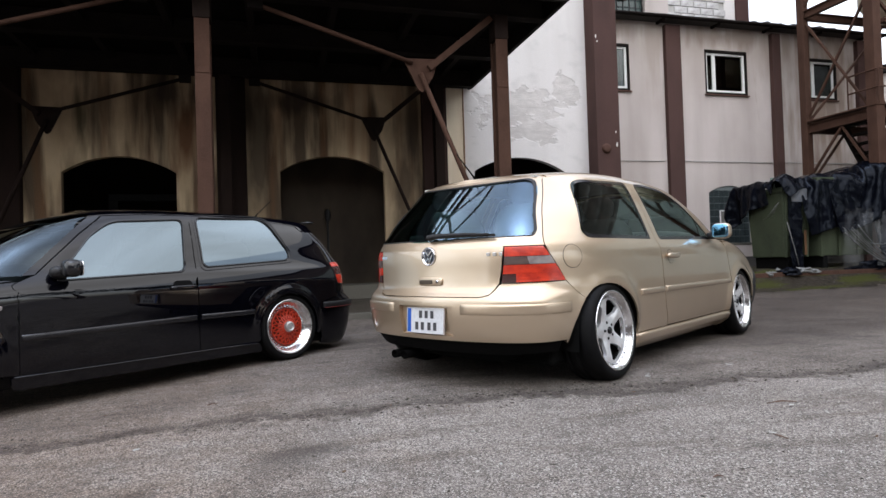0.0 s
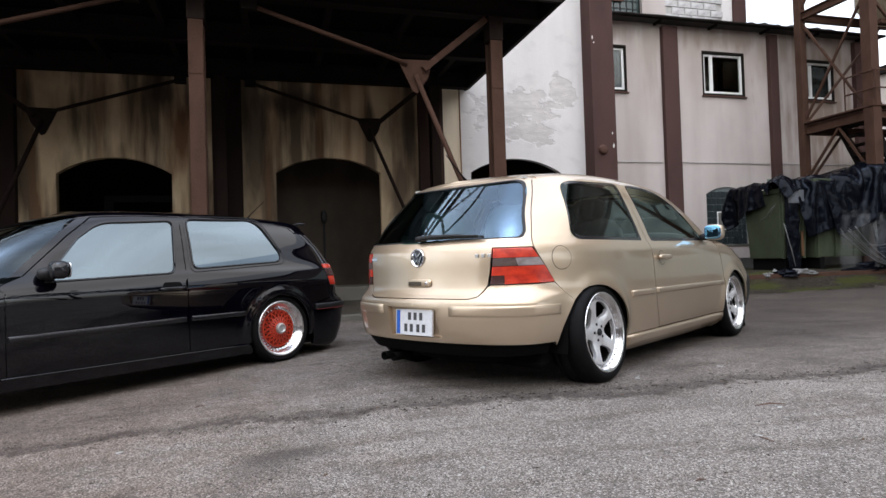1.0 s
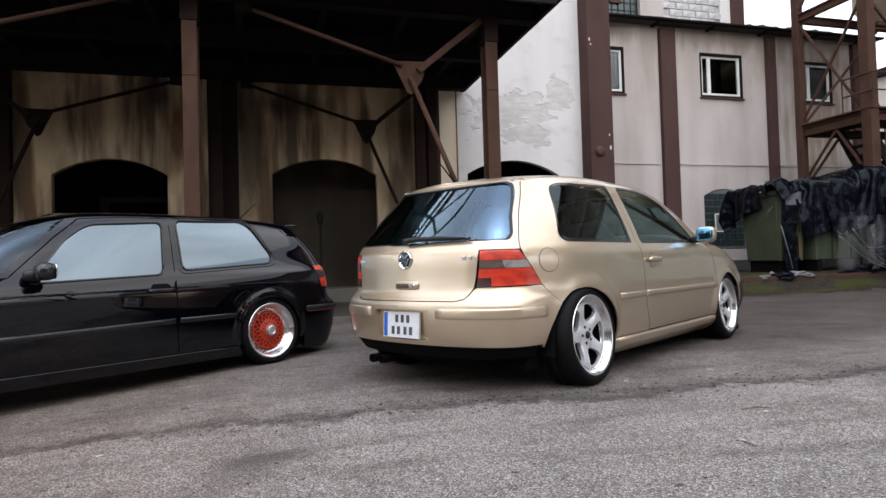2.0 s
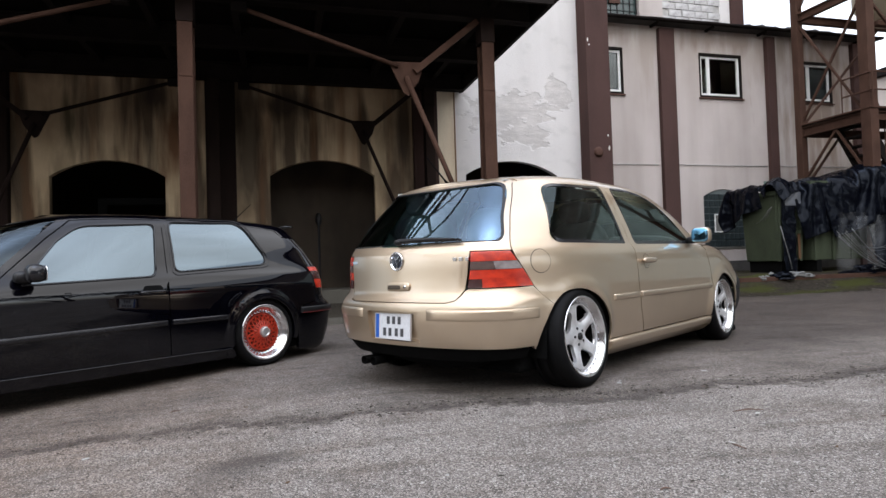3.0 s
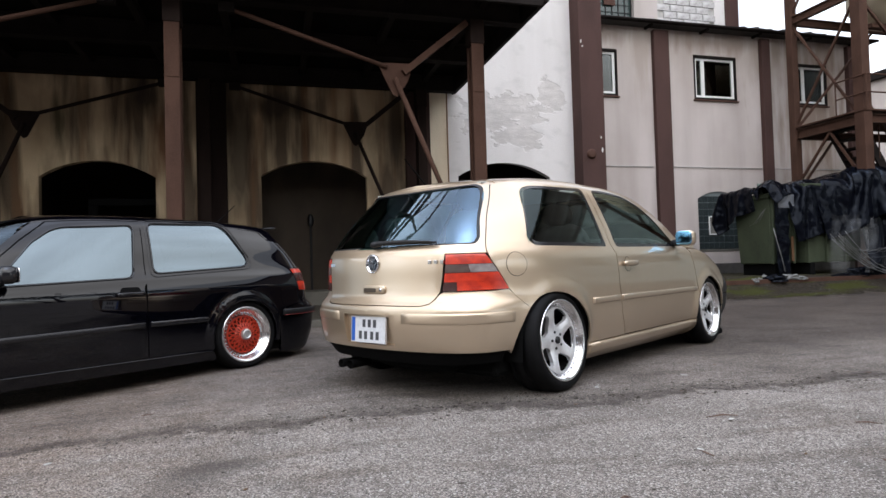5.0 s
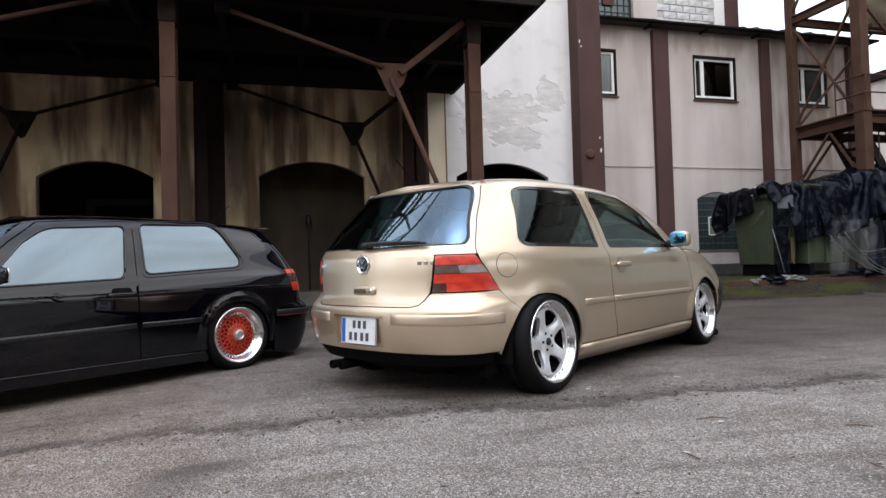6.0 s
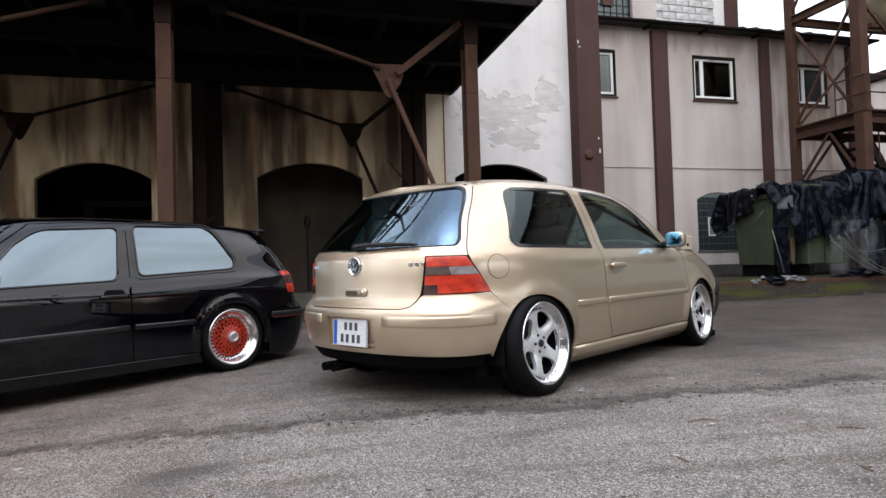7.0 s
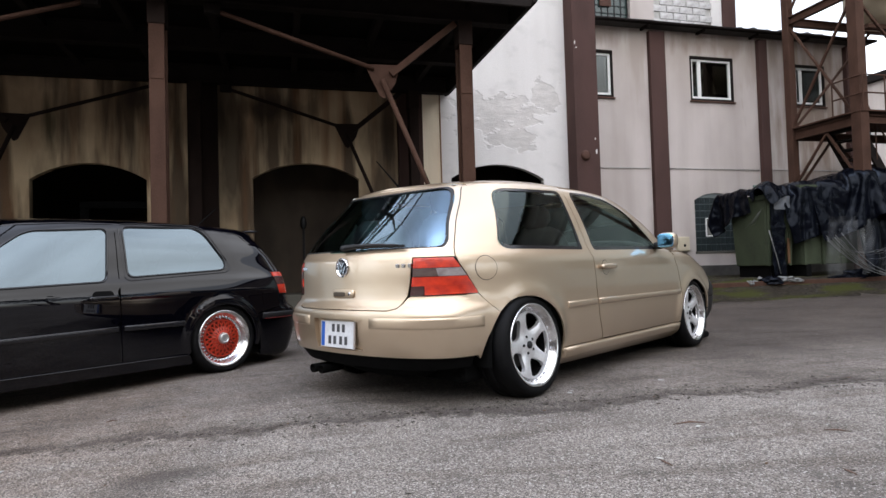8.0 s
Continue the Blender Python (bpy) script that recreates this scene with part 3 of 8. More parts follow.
def arch_loop(x0, x1, z0, zs, zt, n=16):
    """A doorway: straight sides up to zs, a flat arch up to zt."""
    pts = [(x1, z0), (x1, zs)]
    c, hw, rise = (x0 + x1) / 2, (x1 - x0) / 2, zt - zs
    R = (hw * hw + rise * rise) / (2 * rise)
    a0 = math.asin(hw / R)
    for i in range(1, n):
        a = a0 - 2 * a0 * i / n
        pts.append((c + R * math.sin(a), zt - R + R * math.cos(a)))
    return pts + [(x0, zs), (x0, z0)]


def pchip(xs, ys, q):
    """Smooth curve through the points with no overshoot."""
    xs, ys = np.array(xs, float), np.array(ys, float)
    h, d = np.diff(xs), np.diff(ys) / np.diff(xs)
    m = np.zeros(len(xs))
    m[0], m[-1] = d[0], d[-1]
    for i in range(1, len(xs) - 1):
        if d[i - 1] * d[i] > 0:
            w1, w2 = 2 * h[i] + h[i - 1], h[i] + 2 * h[i - 1]
            m[i] = (w1 + w2) / (w1 / d[i - 1] + w2 / d[i])
    i = np.clip(np.searchsorted(xs, q) - 1, 0, len(h) - 1)
    t = (q - xs[i]) / h[i]
    return ((1 + 2 * t) * (1 - t) ** 2 * ys[i] + t * (1 - t) ** 2 * h[i] * m[i] + t * t * (3 - 2 * t) * ys[i + 1] + t * t * (t - 1) * h[i] * m[i + 1])


def spline(xs, ys, q):
    """Natural cubic curve through the points: no jump in its curvature."""
    xs, ys = np.array(xs, float), np.array(ys, float)
    n, h = len(xs), np.diff(xs)
    A, r = np.eye(n), np.zeros(n)
    for i in range(1, n - 1):
        A[i, i - 1:i + 2] = h[i - 1], 2 * (h[i - 1] + h[i]), h[i]
        r[i] = 6 * ((ys[i + 1] - ys[i]) / h[i] - (ys[i] - ys[i - 1]) / h[i - 1])
    m = np.linalg.solve(A, r)
    i = np.clip(np.searchsorted(xs, q) - 1, 0, n - 2)
    a, b = xs[i + 1] - q, q - xs[i]
    return (m[i] * a ** 3 + m[i + 1] * b ** 3) / (6 * h[i]) + (ys[i] / h[i] - m[i] * h[i] / 6) * a + (ys[i + 1] / h[i] - m[i + 1] * h[i] / 6) * b


def rounded(poly, radii):
    """Rounds the corners of a polygon of (a, b) points."""
    out, n = [], len(poly)
    for i in range(n):
        p, q, r = Vector(poly[i - 1]), Vector(poly[i]), Vector(poly[(i + 1) % n])
        rad = radii[i] if isinstance(radii, (list, tuple)) else radii
        if rad <= 0:
            out.append(tuple(q))
            continue
        a, b = (p - q), (r - q)
        k = min(rad, a.length * 0.45, b.length * 0.45)
        s0, s1 = q + a.normalized() * k, q + b.normalized() * k
        for j in range(6):
            t = j / 5
            out.append(tuple((1 - t) ** 2 * s0 + 2 * t * (1 - t) * q + t * t * s1))
    return out


def dense(poly, step=0.06):
    out, n = [], len(poly)
    for i in range(n):
        a, b = np.array(poly[i]), np.array(poly[(i + 1) % n])
        k = max(1, int(np.linalg.norm(b - a) / step))
        out += [tuple(a + (b - a) * j / k) for j in range(k)]
    return out


def soften(a, k, even=False):
    n = len(k) // 2
    head, foot = a[n:0:-1], a[-2:-n - 2:-1]
    pad = np.concatenate([head, a, foot]) if even else np.concatenate([2 * a[0] - head, a, 2 * a[-1] - foot])
    return np.convolve(pad, k / k.sum(), "valid")


class Shell:
    """The smooth outer skin of a car. v runs up the section (height, then over the roof), u round the plan from the middle of
    the tail to the middle of the nose. The rear axle stands at y = 0 and the car heads along +y."""

    def __init__(self, section, rear, front, plan, roof, arches):
        v0, v1 = section[0][0], section[-1][0]
        self.v = np.linspace(v0, v1, 3000)
        sv = [p[0] for p in section]
        self.w = pchip(sv, [p[1] for p in section], self.v)
        self.z = pchip(sv, [p[2] for p in section], self.v)
        self.yr = pchip([p[0] for p in rear], [p[1] for p in rear], self.v)
        self.yf = pchip([p[0] for p in front], [p[1] for p in front], self.v)
        bx, by = np.array([p[0] for p in plan]), np.array([p[1] for p in plan])
        s = np.concatenate([[0], np.cumsum(np.hypot(np.diff(bx) * 0.86, np.diff(by)))])
        self.u = np.linspace(0, s[-1], 5000)
        self.bx = np.minimum(pchip(s, bx, self.u), 1.0)
        low = np.array([p[2] if len(p) > 2 else p[0] for p in plan])
        self.bx_low = np.minimum(pchip(s, low, self.u), 1.0)
        self.f = spline(s, by, self.u) / by[-1]
        # smooth the guide curves, so that the skin has no waves
        k = np.exp(-0.5 * (np.arange(-180, 181) * (self.u[1] - self.u[0]) / 0.05) ** 2)
        self.bx, self.bx_low, self.f = soften(self.bx, k), soften(self.bx_low, k), soften(self.f, k, True)
        self.f = (self.f - self.f[0]) / (self.f[-1] - self.f[0])
        k = np.exp(-0.5 * (np.arange(-60, 61) * (self.v[1] - self.v[0]) / 0.007) ** 2)
        self.w, self.z, self.yr, self.yf = (soften(a, k) for a in (self.w, self.z, self.yr, self.yf))
        self.top_rear = int(np.argmax(self.bx > 0.9995))
        self.roof, self.arches = roof, arches

    def breadth(self, U, V):
        """Share of the half width round the plan: fuller at the bumper than above it."""
        t = np.clip((V - 0.49) / 0.15, 0, 1)
        t = t * t * (3 - 2 * t)
        return (1 - t) * np.interp(U, self.u, self.bx_low) + t * np.interp(U, self.u, self.bx)

    def drop(self, V, Y):
        (ym, kr, kf, va, vb) = self.roof
        t = np.clip((V - va) / (vb - va), 0, 1)
        t = t * t * (3 - 2 * t)
        return t * np.where(Y < ym, kr * (ym - Y) ** 2, kf * (Y - ym) ** 2)

    def P(self, U, V):
        bx, f = self.breadth(U, V), np.interp(U, self.u, self.f)
        w, z = np.interp(V, self.v, self.w), np.interp(V, self.v, self.z)
        yr, yf = np.interp(V, self.v, self.yr), np.interp(V, self.v, self.yf)
        Y = yr + f * (yf - yr)
        Z = z - self.drop(V, Y)
        X = bx * w
        side = np.clip((bx - 0.9) / 0.1, 0, 1)
        for ya, za, R, amp, width in self.arches:
            r = np.hypot(Y - ya, Z - za)
            X = X + amp * side * np.exp(-((r - R) / width) ** 2) * np.clip((0.95 - Z) / 0.15, 0, 1)
        return np.stack([X, Y, Z], -1)

    def N(self, U, V):
        e = 0.004
        du = self.P(np.clip(U + e, 0, self.u[-1]), V) - self.P(np.clip(U - e, 0, self.u[-1]), V)
        dv = self.P(U, np.clip(V + e, self.v[0], self.v[-1])) - self.P(U, np.clip(V - e, self.v[0], self.v[-1]))
        n = np.cross(du, dv)
        return n / np.maximum(np.linalg.norm(n, axis=-1, keepdims=True), 1e-9)

    def v_of(self, Y, Z):
        v = np.interp(Z, self.z, self.v)
        for _ in range(25):
            v = np.interp(Z + self.drop(v, Y), self.z, self.v)
        return v

    def side(self, Y, Z):
        v = self.v_of(Y, Z)
        yr, yf = np.interp(v, self.v, self.yr), np.interp(v, self.v, self.yf)
        return float(np.interp((Y - yr) / (yf - yr), self.f, self.u)), float(v)

    def rear(self, X, Z):
        v = np.interp(Z, self.z, self.v)
        for _ in range(25):
            v = np.interp(Z + self.drop(v, np.interp(v, self.v, self.yr)), self.z, self.v)
        k = self.top_rear
        return float(np.interp(abs(X) / np.interp(v, self.v, self.w), self.breadth(self.u[:k], v), self.u[:k])) * (1 if X >= 0 else -1), float(v)

    def s_loop(self, poly, r=0.0, step=0.05):
        return [self.side(*p) for p in dense(rounded(poly, r) if r else poly, step)]

    def r_loop(self, poly, r=0.0, step=0.05):
        return [self.rear(*p) for p in dense(rounded(poly, r) if r else poly, step)]

    def place(self, uv, off=0.0):
        """Places and normals on the skin; a negative u lies on the other side of the middle."""
        uv = np.array(uv, float)
        sg = np.where(uv[:, 0] < 0, -1.0, 1.0)
        U, V = np.abs(uv[:, 0]), uv[:, 1]
        p, n = self.P(U, V), self.N(U, V)
        p = p + n * off if np.isscalar(off) else p + n * off[:, None]
        p[:, 0] *= sg
        n[:, 0] *= sg
        return p, n


def split_long(lp, step):
    out = []
    for a, b in zip(lp, lp[1:] + lp[:1]):
        n = max(1, int(math.hypot(b[0] - a[0], b[1] - a[1]) / step))
        out += [(a[0] + (b[0] - a[0]) * i / n, a[1] + (b[1] - a[1]) * i / n) for i in range(n)]
    return out


def faired(p, n, way):
    """Replaces a patch by the even, gently bent sheet that lies nearest to it."""
    if way == "side":
        a, b, c = p[:, 1], p[:, 2], p[:, 0]
        a0, b0 = a.mean(), b.mean()
        A = lambda a, b: np.stack([a * 0 + 1, a, b, a * a, a * b, b * b], -1)
        k = np.linalg.lstsq(A(a - a0, b - b0), c, rcond=None)[0]
        f = lambda a, b: A(a - a0, b - b0) @ k
    else:
        a, b, c = p[:, 0], p[:, 2], p[:, 1]
        b0 = b.mean()
        A = lambda a, b: np.stack([a * 0 + 1, b, b * b, a * a, a * a * b, a * a * b * b, a ** 4, a ** 4 * b, a ** 6], -1)
        k = np.linalg.lstsq(A(a, b - b0), c, rcond=None)[0]
        f = lambda a, b: A(a, b - b0) @ k
    e = 1e-3
    da, db = (f(a + e, b) - f(a - e, b)) / (2 * e), (f(a, b + e) - f(a, b - e)) / (2 * e)
    q, m = p.copy(), np.ones_like(n)
    if way == "side":
        q[:, 0] = f(a, b)
        m[:, 1], m[:, 2] = -da, -db
    else:
        q[:, 1] = f(a, b)
        m[:, 0], m[:, 2] = -da, -db
    m /= np.linalg.norm(m, axis=1, keepdims=True)
    m *= np.where((m * n).sum(1) < 0, -1.0, 1.0)[:, None]
    return q, m


def skin(name, shell, patches, material, parent, label="", flip=False, off=0.0, rim=0.012, du=0.032, dv=0.024, fair=""):
    """A panel on the skin: outlines with holes in u, v; a turned-in rim gives it thickness. flip mirrors it to the other side.
    fair="side" or "rear" bends it as one even sheet, as glass is."""
    verts, norms, faces = [], [], []
    sx = -1.0 if flip else 1.0
    for loops in patches:
        bm = fill2d([split_long(lp, 0.03) for lp in loops], du, dv)
        bm.verts.ensure_lookup_table()
        uv = [(v.co.x, v.co.y) for v in bm.verts]
        p, n = shell.place(uv, off)
        if fair:
            p, n = faired(p, n, fair)
        base = len(verts)
        p[:, 0] *= sx
        n[:, 0] *= sx
        edge = np.array([v.is_boundary for v in bm.verts])
        verts += p.tolist()
        norms += n.tolist()
        for fa in bm.faces:
            idx = [v.index for v in fa.verts]
            g = np.cross(p[idx[1]] - p[idx[0]], p[idx[2]] - p[idx[0]])
            if g @ n[idx[0]] < 0:
                idx = idx[::-1]
            faces.append([base + i for i in idx])
        if rim:
            for e in bm.edges:
                if e.is_boundary:
                    i, j = e.verts[0].index, e.verts[1].index
                    q = [p[i], p[j], p[j] - n[j] * rim, p[i] - n[i] * rim]
                    g = np.cross(q[1] - q[0], q[2] - q[0])
                    third = [v for v in e.link_faces[0].verts if v not in e.verts][0].index
                    if g @ (p[third] - p[i]) > 0:
                        q, g = q[::-1], -g
                    g = g / max(np.linalg.norm(g), 1e-9)
                    k = len(verts)
                    verts += [x.tolist() for x in q]
                    norms += [g.tolist()] * 4
                    faces.append([k, k + 1, k + 2, k + 3])
        bm.free()
    me = bpy.data.meshes.new(name)
    me.from_pydata(verts, [], faces)
    me.polygons.foreach_set("use_smooth", [True] * len(me.polygons))
    me.update()
    me.normals_split_custom_set_from_vertices(norms)
    return link_mesh(name, me, material, parent, label)


def moulding(name, shell, uv, height, depth, material, parent, label="", flip=False, n=10):
    """A rounded strip that follows a line on the skin."""
    uv = np.array(uv, float)
    p, nr = shell.place(uv)
    up = np.array([0.0, 0.0, 1.0])
    bm = bmesh.new()
    rings, last = [], len(p) - 1
    for i in range(len(p)):
        k = 1.0 if 0 < i < last else 0.25
        t = up - nr[i] * (nr[i] @ up)
        t /= np.linalg.norm(t)
        ring = []
        for j in range(n):
            a = -math.pi / 2 + math.pi * j / (n - 1)
            q = p[i] + nr[i] * (depth * k * abs(math.cos(a)) ** 0.45 - 0.004) + t * (height / 2 * (0.9 + 0.1 * k) * math.copysign(abs(math.sin(a)) ** 0.75, math.sin(a)))
            ring.append(bm.verts.new((-q[0] if flip else q[0], q[1], q[2])))
        rings.append(ring)
    for a, b in zip(rings, rings[1:]):
        for j in range(n - 1):
            bm.faces.new((a[j], b[j], b[j + 1], a[j + 1]))
    for r in (rings[0], rings[-1]):
        bm.faces.new(r)
    bmesh.ops.recalc_face_normals(bm, faces=bm.faces)
    return part(name, bm, material, parent, label, True, angle=50)


def superbox(bm, c, d, n=3.0, m=None, su=16, sv=10):
    """A soft-edged block (superellipsoid) of half sizes d round c."""
    def p(a, e):
        return math.copysign(abs(a) ** e, a)
    rings = []
    for i in range(sv + 1):
        la = -math.pi / 2 + math.pi * i / sv
        ring = []
        for k in range(su):
            lo = 2 * math.pi * k / su
            co = Vector((c[0] + d[0] * p(math.cos(la), 2 / n) * p(math.cos(lo), 2 / n), c[1] + d[1] * p(math.cos(la), 2 / n) * p(math.sin(lo), 2 / n),
                         c[2] + d[2] * p(math.sin(la), 2 / n)))
            ring.append(bm.verts.new(m @ co if m is not None else co))
        rings.append(ring)
    for a, b in zip(rings, rings[1:]):
        for k in range(su):
            bm.faces.new((a[k], a[(k + 1) % su], b[(k + 1) % su], b[k]))
    bmesh.ops.remove_doubles(bm, verts=bm.verts, dist=1e-6)
    return bm


# the building's own axes: x along its front, y into it
MB = Matrix(((0.535, -0.845, 0, 0), (0.845, 0.535, 0, 0), (0, 0, 1, 0), (0, 0, 0, 1)))


# ---- ground ----
def ground_z(x, y):
    """The yard is level by the cars, falls a little to one end, and banks up to the bins and under the canopy."""
    s, q = 0.535 * x + 0.845 * y, -0.845 * x + 0.535 * y
    z = -0.033 * max(0.0, min(-0.6 - s, 8.0))
    t = min(max((q - 4.95) / 0.8, 0), 1)
    k = min(max((s - 5.4) / 0.8, 0), 1)
    z += 0.34 * t * t * (3 - 2 * t) * k * k * (3 - 2 * k)
    return z


def ground_sheet():
    """One sheet from the yard to the horizon, finer by the camera."""
    xs = sorted(set([round(-14 + 0.35 * i, 3) for i in range(81)] + [-600, -300, -150, -80, -50, -35, -25, -18, 18, 25, 35, 50, 80, 150, 300, 600]))
    vs = [(x, y, ground_z(x, y) + 0.004 * noise.noise((x * 0.9, y * 0.9, 0))) for y in xs for x in xs]
    n = len(xs)
    fs = [(j * n + i, j * n + i + 1, (j + 1) * n + i + 1, (j + 1) * n + i) for j in range(n - 1) for i in range(n - 1)]
    me = bpy.data.meshes.new("ground")
    me.from_pydata(vs, [], fs)
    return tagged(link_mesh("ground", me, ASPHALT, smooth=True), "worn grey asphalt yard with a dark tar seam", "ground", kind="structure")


ground_sheet()


def strip_sheet(name, label, mat, s0, s1, q0, q1, ns, nq, zfun, rag=0.28):
    """A ragged strip of earth laid over the yard, in the building's axes."""
    vs, fs = [], []
    for j in range(nq + 1):
        for i in range(ns + 1):
            s, q = s0 + (s1 - s0) * i / ns, q0 + (q1 - q0) * j / nq
            if j == 0:
                q += rag * noise.noise((s * 2.3, 3.1, 0)) + rag * 0.6 * noise.noise((s * 7.0, 8.1, 0))
            z = zfun(s, q) + (0.0 if j == 0 else 0.018 + 0.012 * noise.noise((s * 3, q * 3, 1)) + 0.007 * noise.noise((s * 11, q * 11, 5)))
            vs.append((s, q, z))
    for j in range(nq):
        for i in range(ns):
            a = j * (ns + 1) + i
            fs.append((a, a + 1, a + ns + 2, a + ns + 1))
    me = bpy.data.meshes.new(name)
    me.from_pydata(vs, [], fs)
    return tagged(link_mesh(name, me, mat, None, "", MB, True), label, "ground", kind="structure")


def bz(s, q):
    x, y = 0.535 * s - 0.845 * q, 0.845 * s + 0.535 * q
    return ground_z(x, y)


strip_sheet("moss_verge", "mossy verge of earth along the wing wall", MOSS, 5.35, 24, 4.95, 8.58, 120, 24, lambda s, q: bz(s, q) + 0.012)
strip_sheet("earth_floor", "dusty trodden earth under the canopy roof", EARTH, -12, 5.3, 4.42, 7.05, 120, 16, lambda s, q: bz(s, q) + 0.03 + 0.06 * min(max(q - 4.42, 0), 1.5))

# kerb stones along the canopy floor
for i in range(13):
    s0 = -10.4 + 1.2 * i
    bm = box((s0 + 0.006, s0 + 1.194), (4.22, 4.40), (-0.35, 0.085), 0.015)
    for v in bm.verts:
        v.co.z += bz(s0, 4.3) + 0.004 * noise.noise((s0, v.co.x * 3, v.co.y * 9))
    tagged(part("kerb_stone", bm, KERB, None, "", False, MB), "weathered concrete kerb stone by the canopy floor", "kerb", "kerb stones", "structure")

# ---- the main building under the canopy ----
WQ = 7.1
A1, A2, A3 = (-4.89, -3.145), (-1.43, 0.444), (2.22, 4.146)
arches = [(A1, 2.395, 2.67), (A2, 2.445, 2.72), (A3, 2.475, 2.755), ((-8.60, -6.80), 2.395, 2.67)]
loops = [rect(-11.0, 1.64, -0.5, 7.5)] + [arch_loop(a, b, 0.36, zs, zt) for (a, b), zs, zt in (arches[0], arches[1], arches[3])]
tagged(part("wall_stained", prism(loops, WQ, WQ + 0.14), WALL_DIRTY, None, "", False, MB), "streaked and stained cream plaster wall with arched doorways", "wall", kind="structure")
tagged(part("wall_corner", box((1.64, 2.03), (WQ + 0.003, WQ + 0.14), (-0.5, 7.5)), WALL_CREAM, None, "", False, MB), "pale cream plaster strip at the corner of the canopy", "wall", kind="structure")
loops = [rect(2.03, 4.72, -0.5, 9.5), arch_loop(A3[0], A3[1], 0.36, 2.475, 2.755)]
tagged(part("wall_white", prism(loops, WQ + 0.01, WQ + 0.15), WALL_WHITE, None, "", False, MB), "white plaster wall with flaking paint", "wall", kind="structure")
tagged(part("trim_corner", box((2.012, 2.036), (WQ - 0.012, WQ + 0.02), (0.0, 4.35), 0.004), RUST_STREAK, None, "", False, MB), "rusty upright strip on the wall", "trim", kind="structure")
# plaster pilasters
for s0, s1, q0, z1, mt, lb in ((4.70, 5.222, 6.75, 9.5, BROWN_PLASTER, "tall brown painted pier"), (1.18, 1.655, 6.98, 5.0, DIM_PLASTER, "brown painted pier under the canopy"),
                               (-2.48, -1.995, 6.98, 5.0, SHADE_PLASTER, "brown painted pier under the canopy"), (-5.92, -5.43, 6.98, 5.0, SHADE_PLASTER, "brown painted pier under the canopy")):
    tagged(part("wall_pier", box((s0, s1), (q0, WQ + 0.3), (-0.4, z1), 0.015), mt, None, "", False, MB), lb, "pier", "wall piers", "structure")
part_bolt = part("pier_boss", lathe([(0.0, 0.10), (-0.02, 0.10), (-0.03, 0.085), (-0.05, 0.08), (-0.055, 0.06), (-0.055, 0.0001)], 28, "X"), BROWN_STEEL, None, "", True, MB @ pose(4.896, 6.752, 2.90, 0, 0, 90))
tagged(part_bolt, "round brown wall anchor on the tall pier", "wall anchor")
for i, (a, z, w, h) in enumerate(((5.125, 3.24, 0.014, 0.03), (5.145, 2.985, 0.022, 0.055), (4.745, 5.16, 0.016, 0.045), (4.775, 5.06, 0.022, 0.016))):
    bm = prism([rounded([(a - w, z - h * 0.3), (a, z - h), (a + w * 0.8, z), (a + w * 0.2, z + h), (a - w * 0.7, z + h * 0.4)], 0.008)], 6.744, 6.752)
    tagged(part("paint_chip", bm, WALL_WHITE, None, "", False, MB), "pale patch where paint chipped off the pier", "paint chip", "paint chips")
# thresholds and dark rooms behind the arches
# room walls: the inner dark is put into the colours, less in the second
ROOM_SHADE = plain("shaded_room", (0.035, 0.028, 0.022), 0.95, spec=0.05)
ROOM_GREY = grainy("dim_room_plaster", (0.085, 0.066, 0.05), (0.04, 0.032, 0.025), 1.4, 80, 0.95, 0, 0.4, (1, 1, 0.5))
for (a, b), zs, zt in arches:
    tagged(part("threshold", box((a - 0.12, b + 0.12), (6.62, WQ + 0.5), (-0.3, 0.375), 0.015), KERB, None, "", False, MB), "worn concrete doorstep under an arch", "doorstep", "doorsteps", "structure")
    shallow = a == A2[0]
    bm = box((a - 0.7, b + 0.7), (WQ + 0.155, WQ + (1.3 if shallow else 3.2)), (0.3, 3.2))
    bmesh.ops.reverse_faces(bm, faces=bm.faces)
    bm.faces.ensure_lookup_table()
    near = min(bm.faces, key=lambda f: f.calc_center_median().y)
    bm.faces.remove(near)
    tagged(part("room", bm, ROOM_GREY if shallow else ROOM_SHADE, None, "", False, MB), "dark empty room behind the arch", "room", "rooms", "structure")
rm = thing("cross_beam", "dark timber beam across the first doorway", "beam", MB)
part("beam", box((A1[0] + 0.55, A1[1] + 0.2), (WQ + 0.6, WQ + 0.75), (1.98, 2.10), 0.01), NEAR_BLACK, rm)
part("upright", box((A1[0] + 0.55, A1[0] + 0.70), (WQ + 0.6, WQ + 0.75), (0.376, 1.98), 0.01), NEAR_BLACK, rm)
pk = thing("coat_hook_post", "dark post with a knob inside the doorway", "post", MB)
part("pole", bar((-0.54, WQ + 1.0, 0.30), (-0.54, WQ + 1.0, 1.62), 0.05, seg=10), TRIM, pk)
part("knob", superbox(bmesh.new(), (-0.54, WQ + 1.0, 1.72), (0.06, 0.06, 0.13), 2.2), TRIM, pk, "", True)

# ---- canopy ----
PQ, PQ2 = 3.5, 6.7
posts = [1.405, -2.30, -6.05, -9.78]


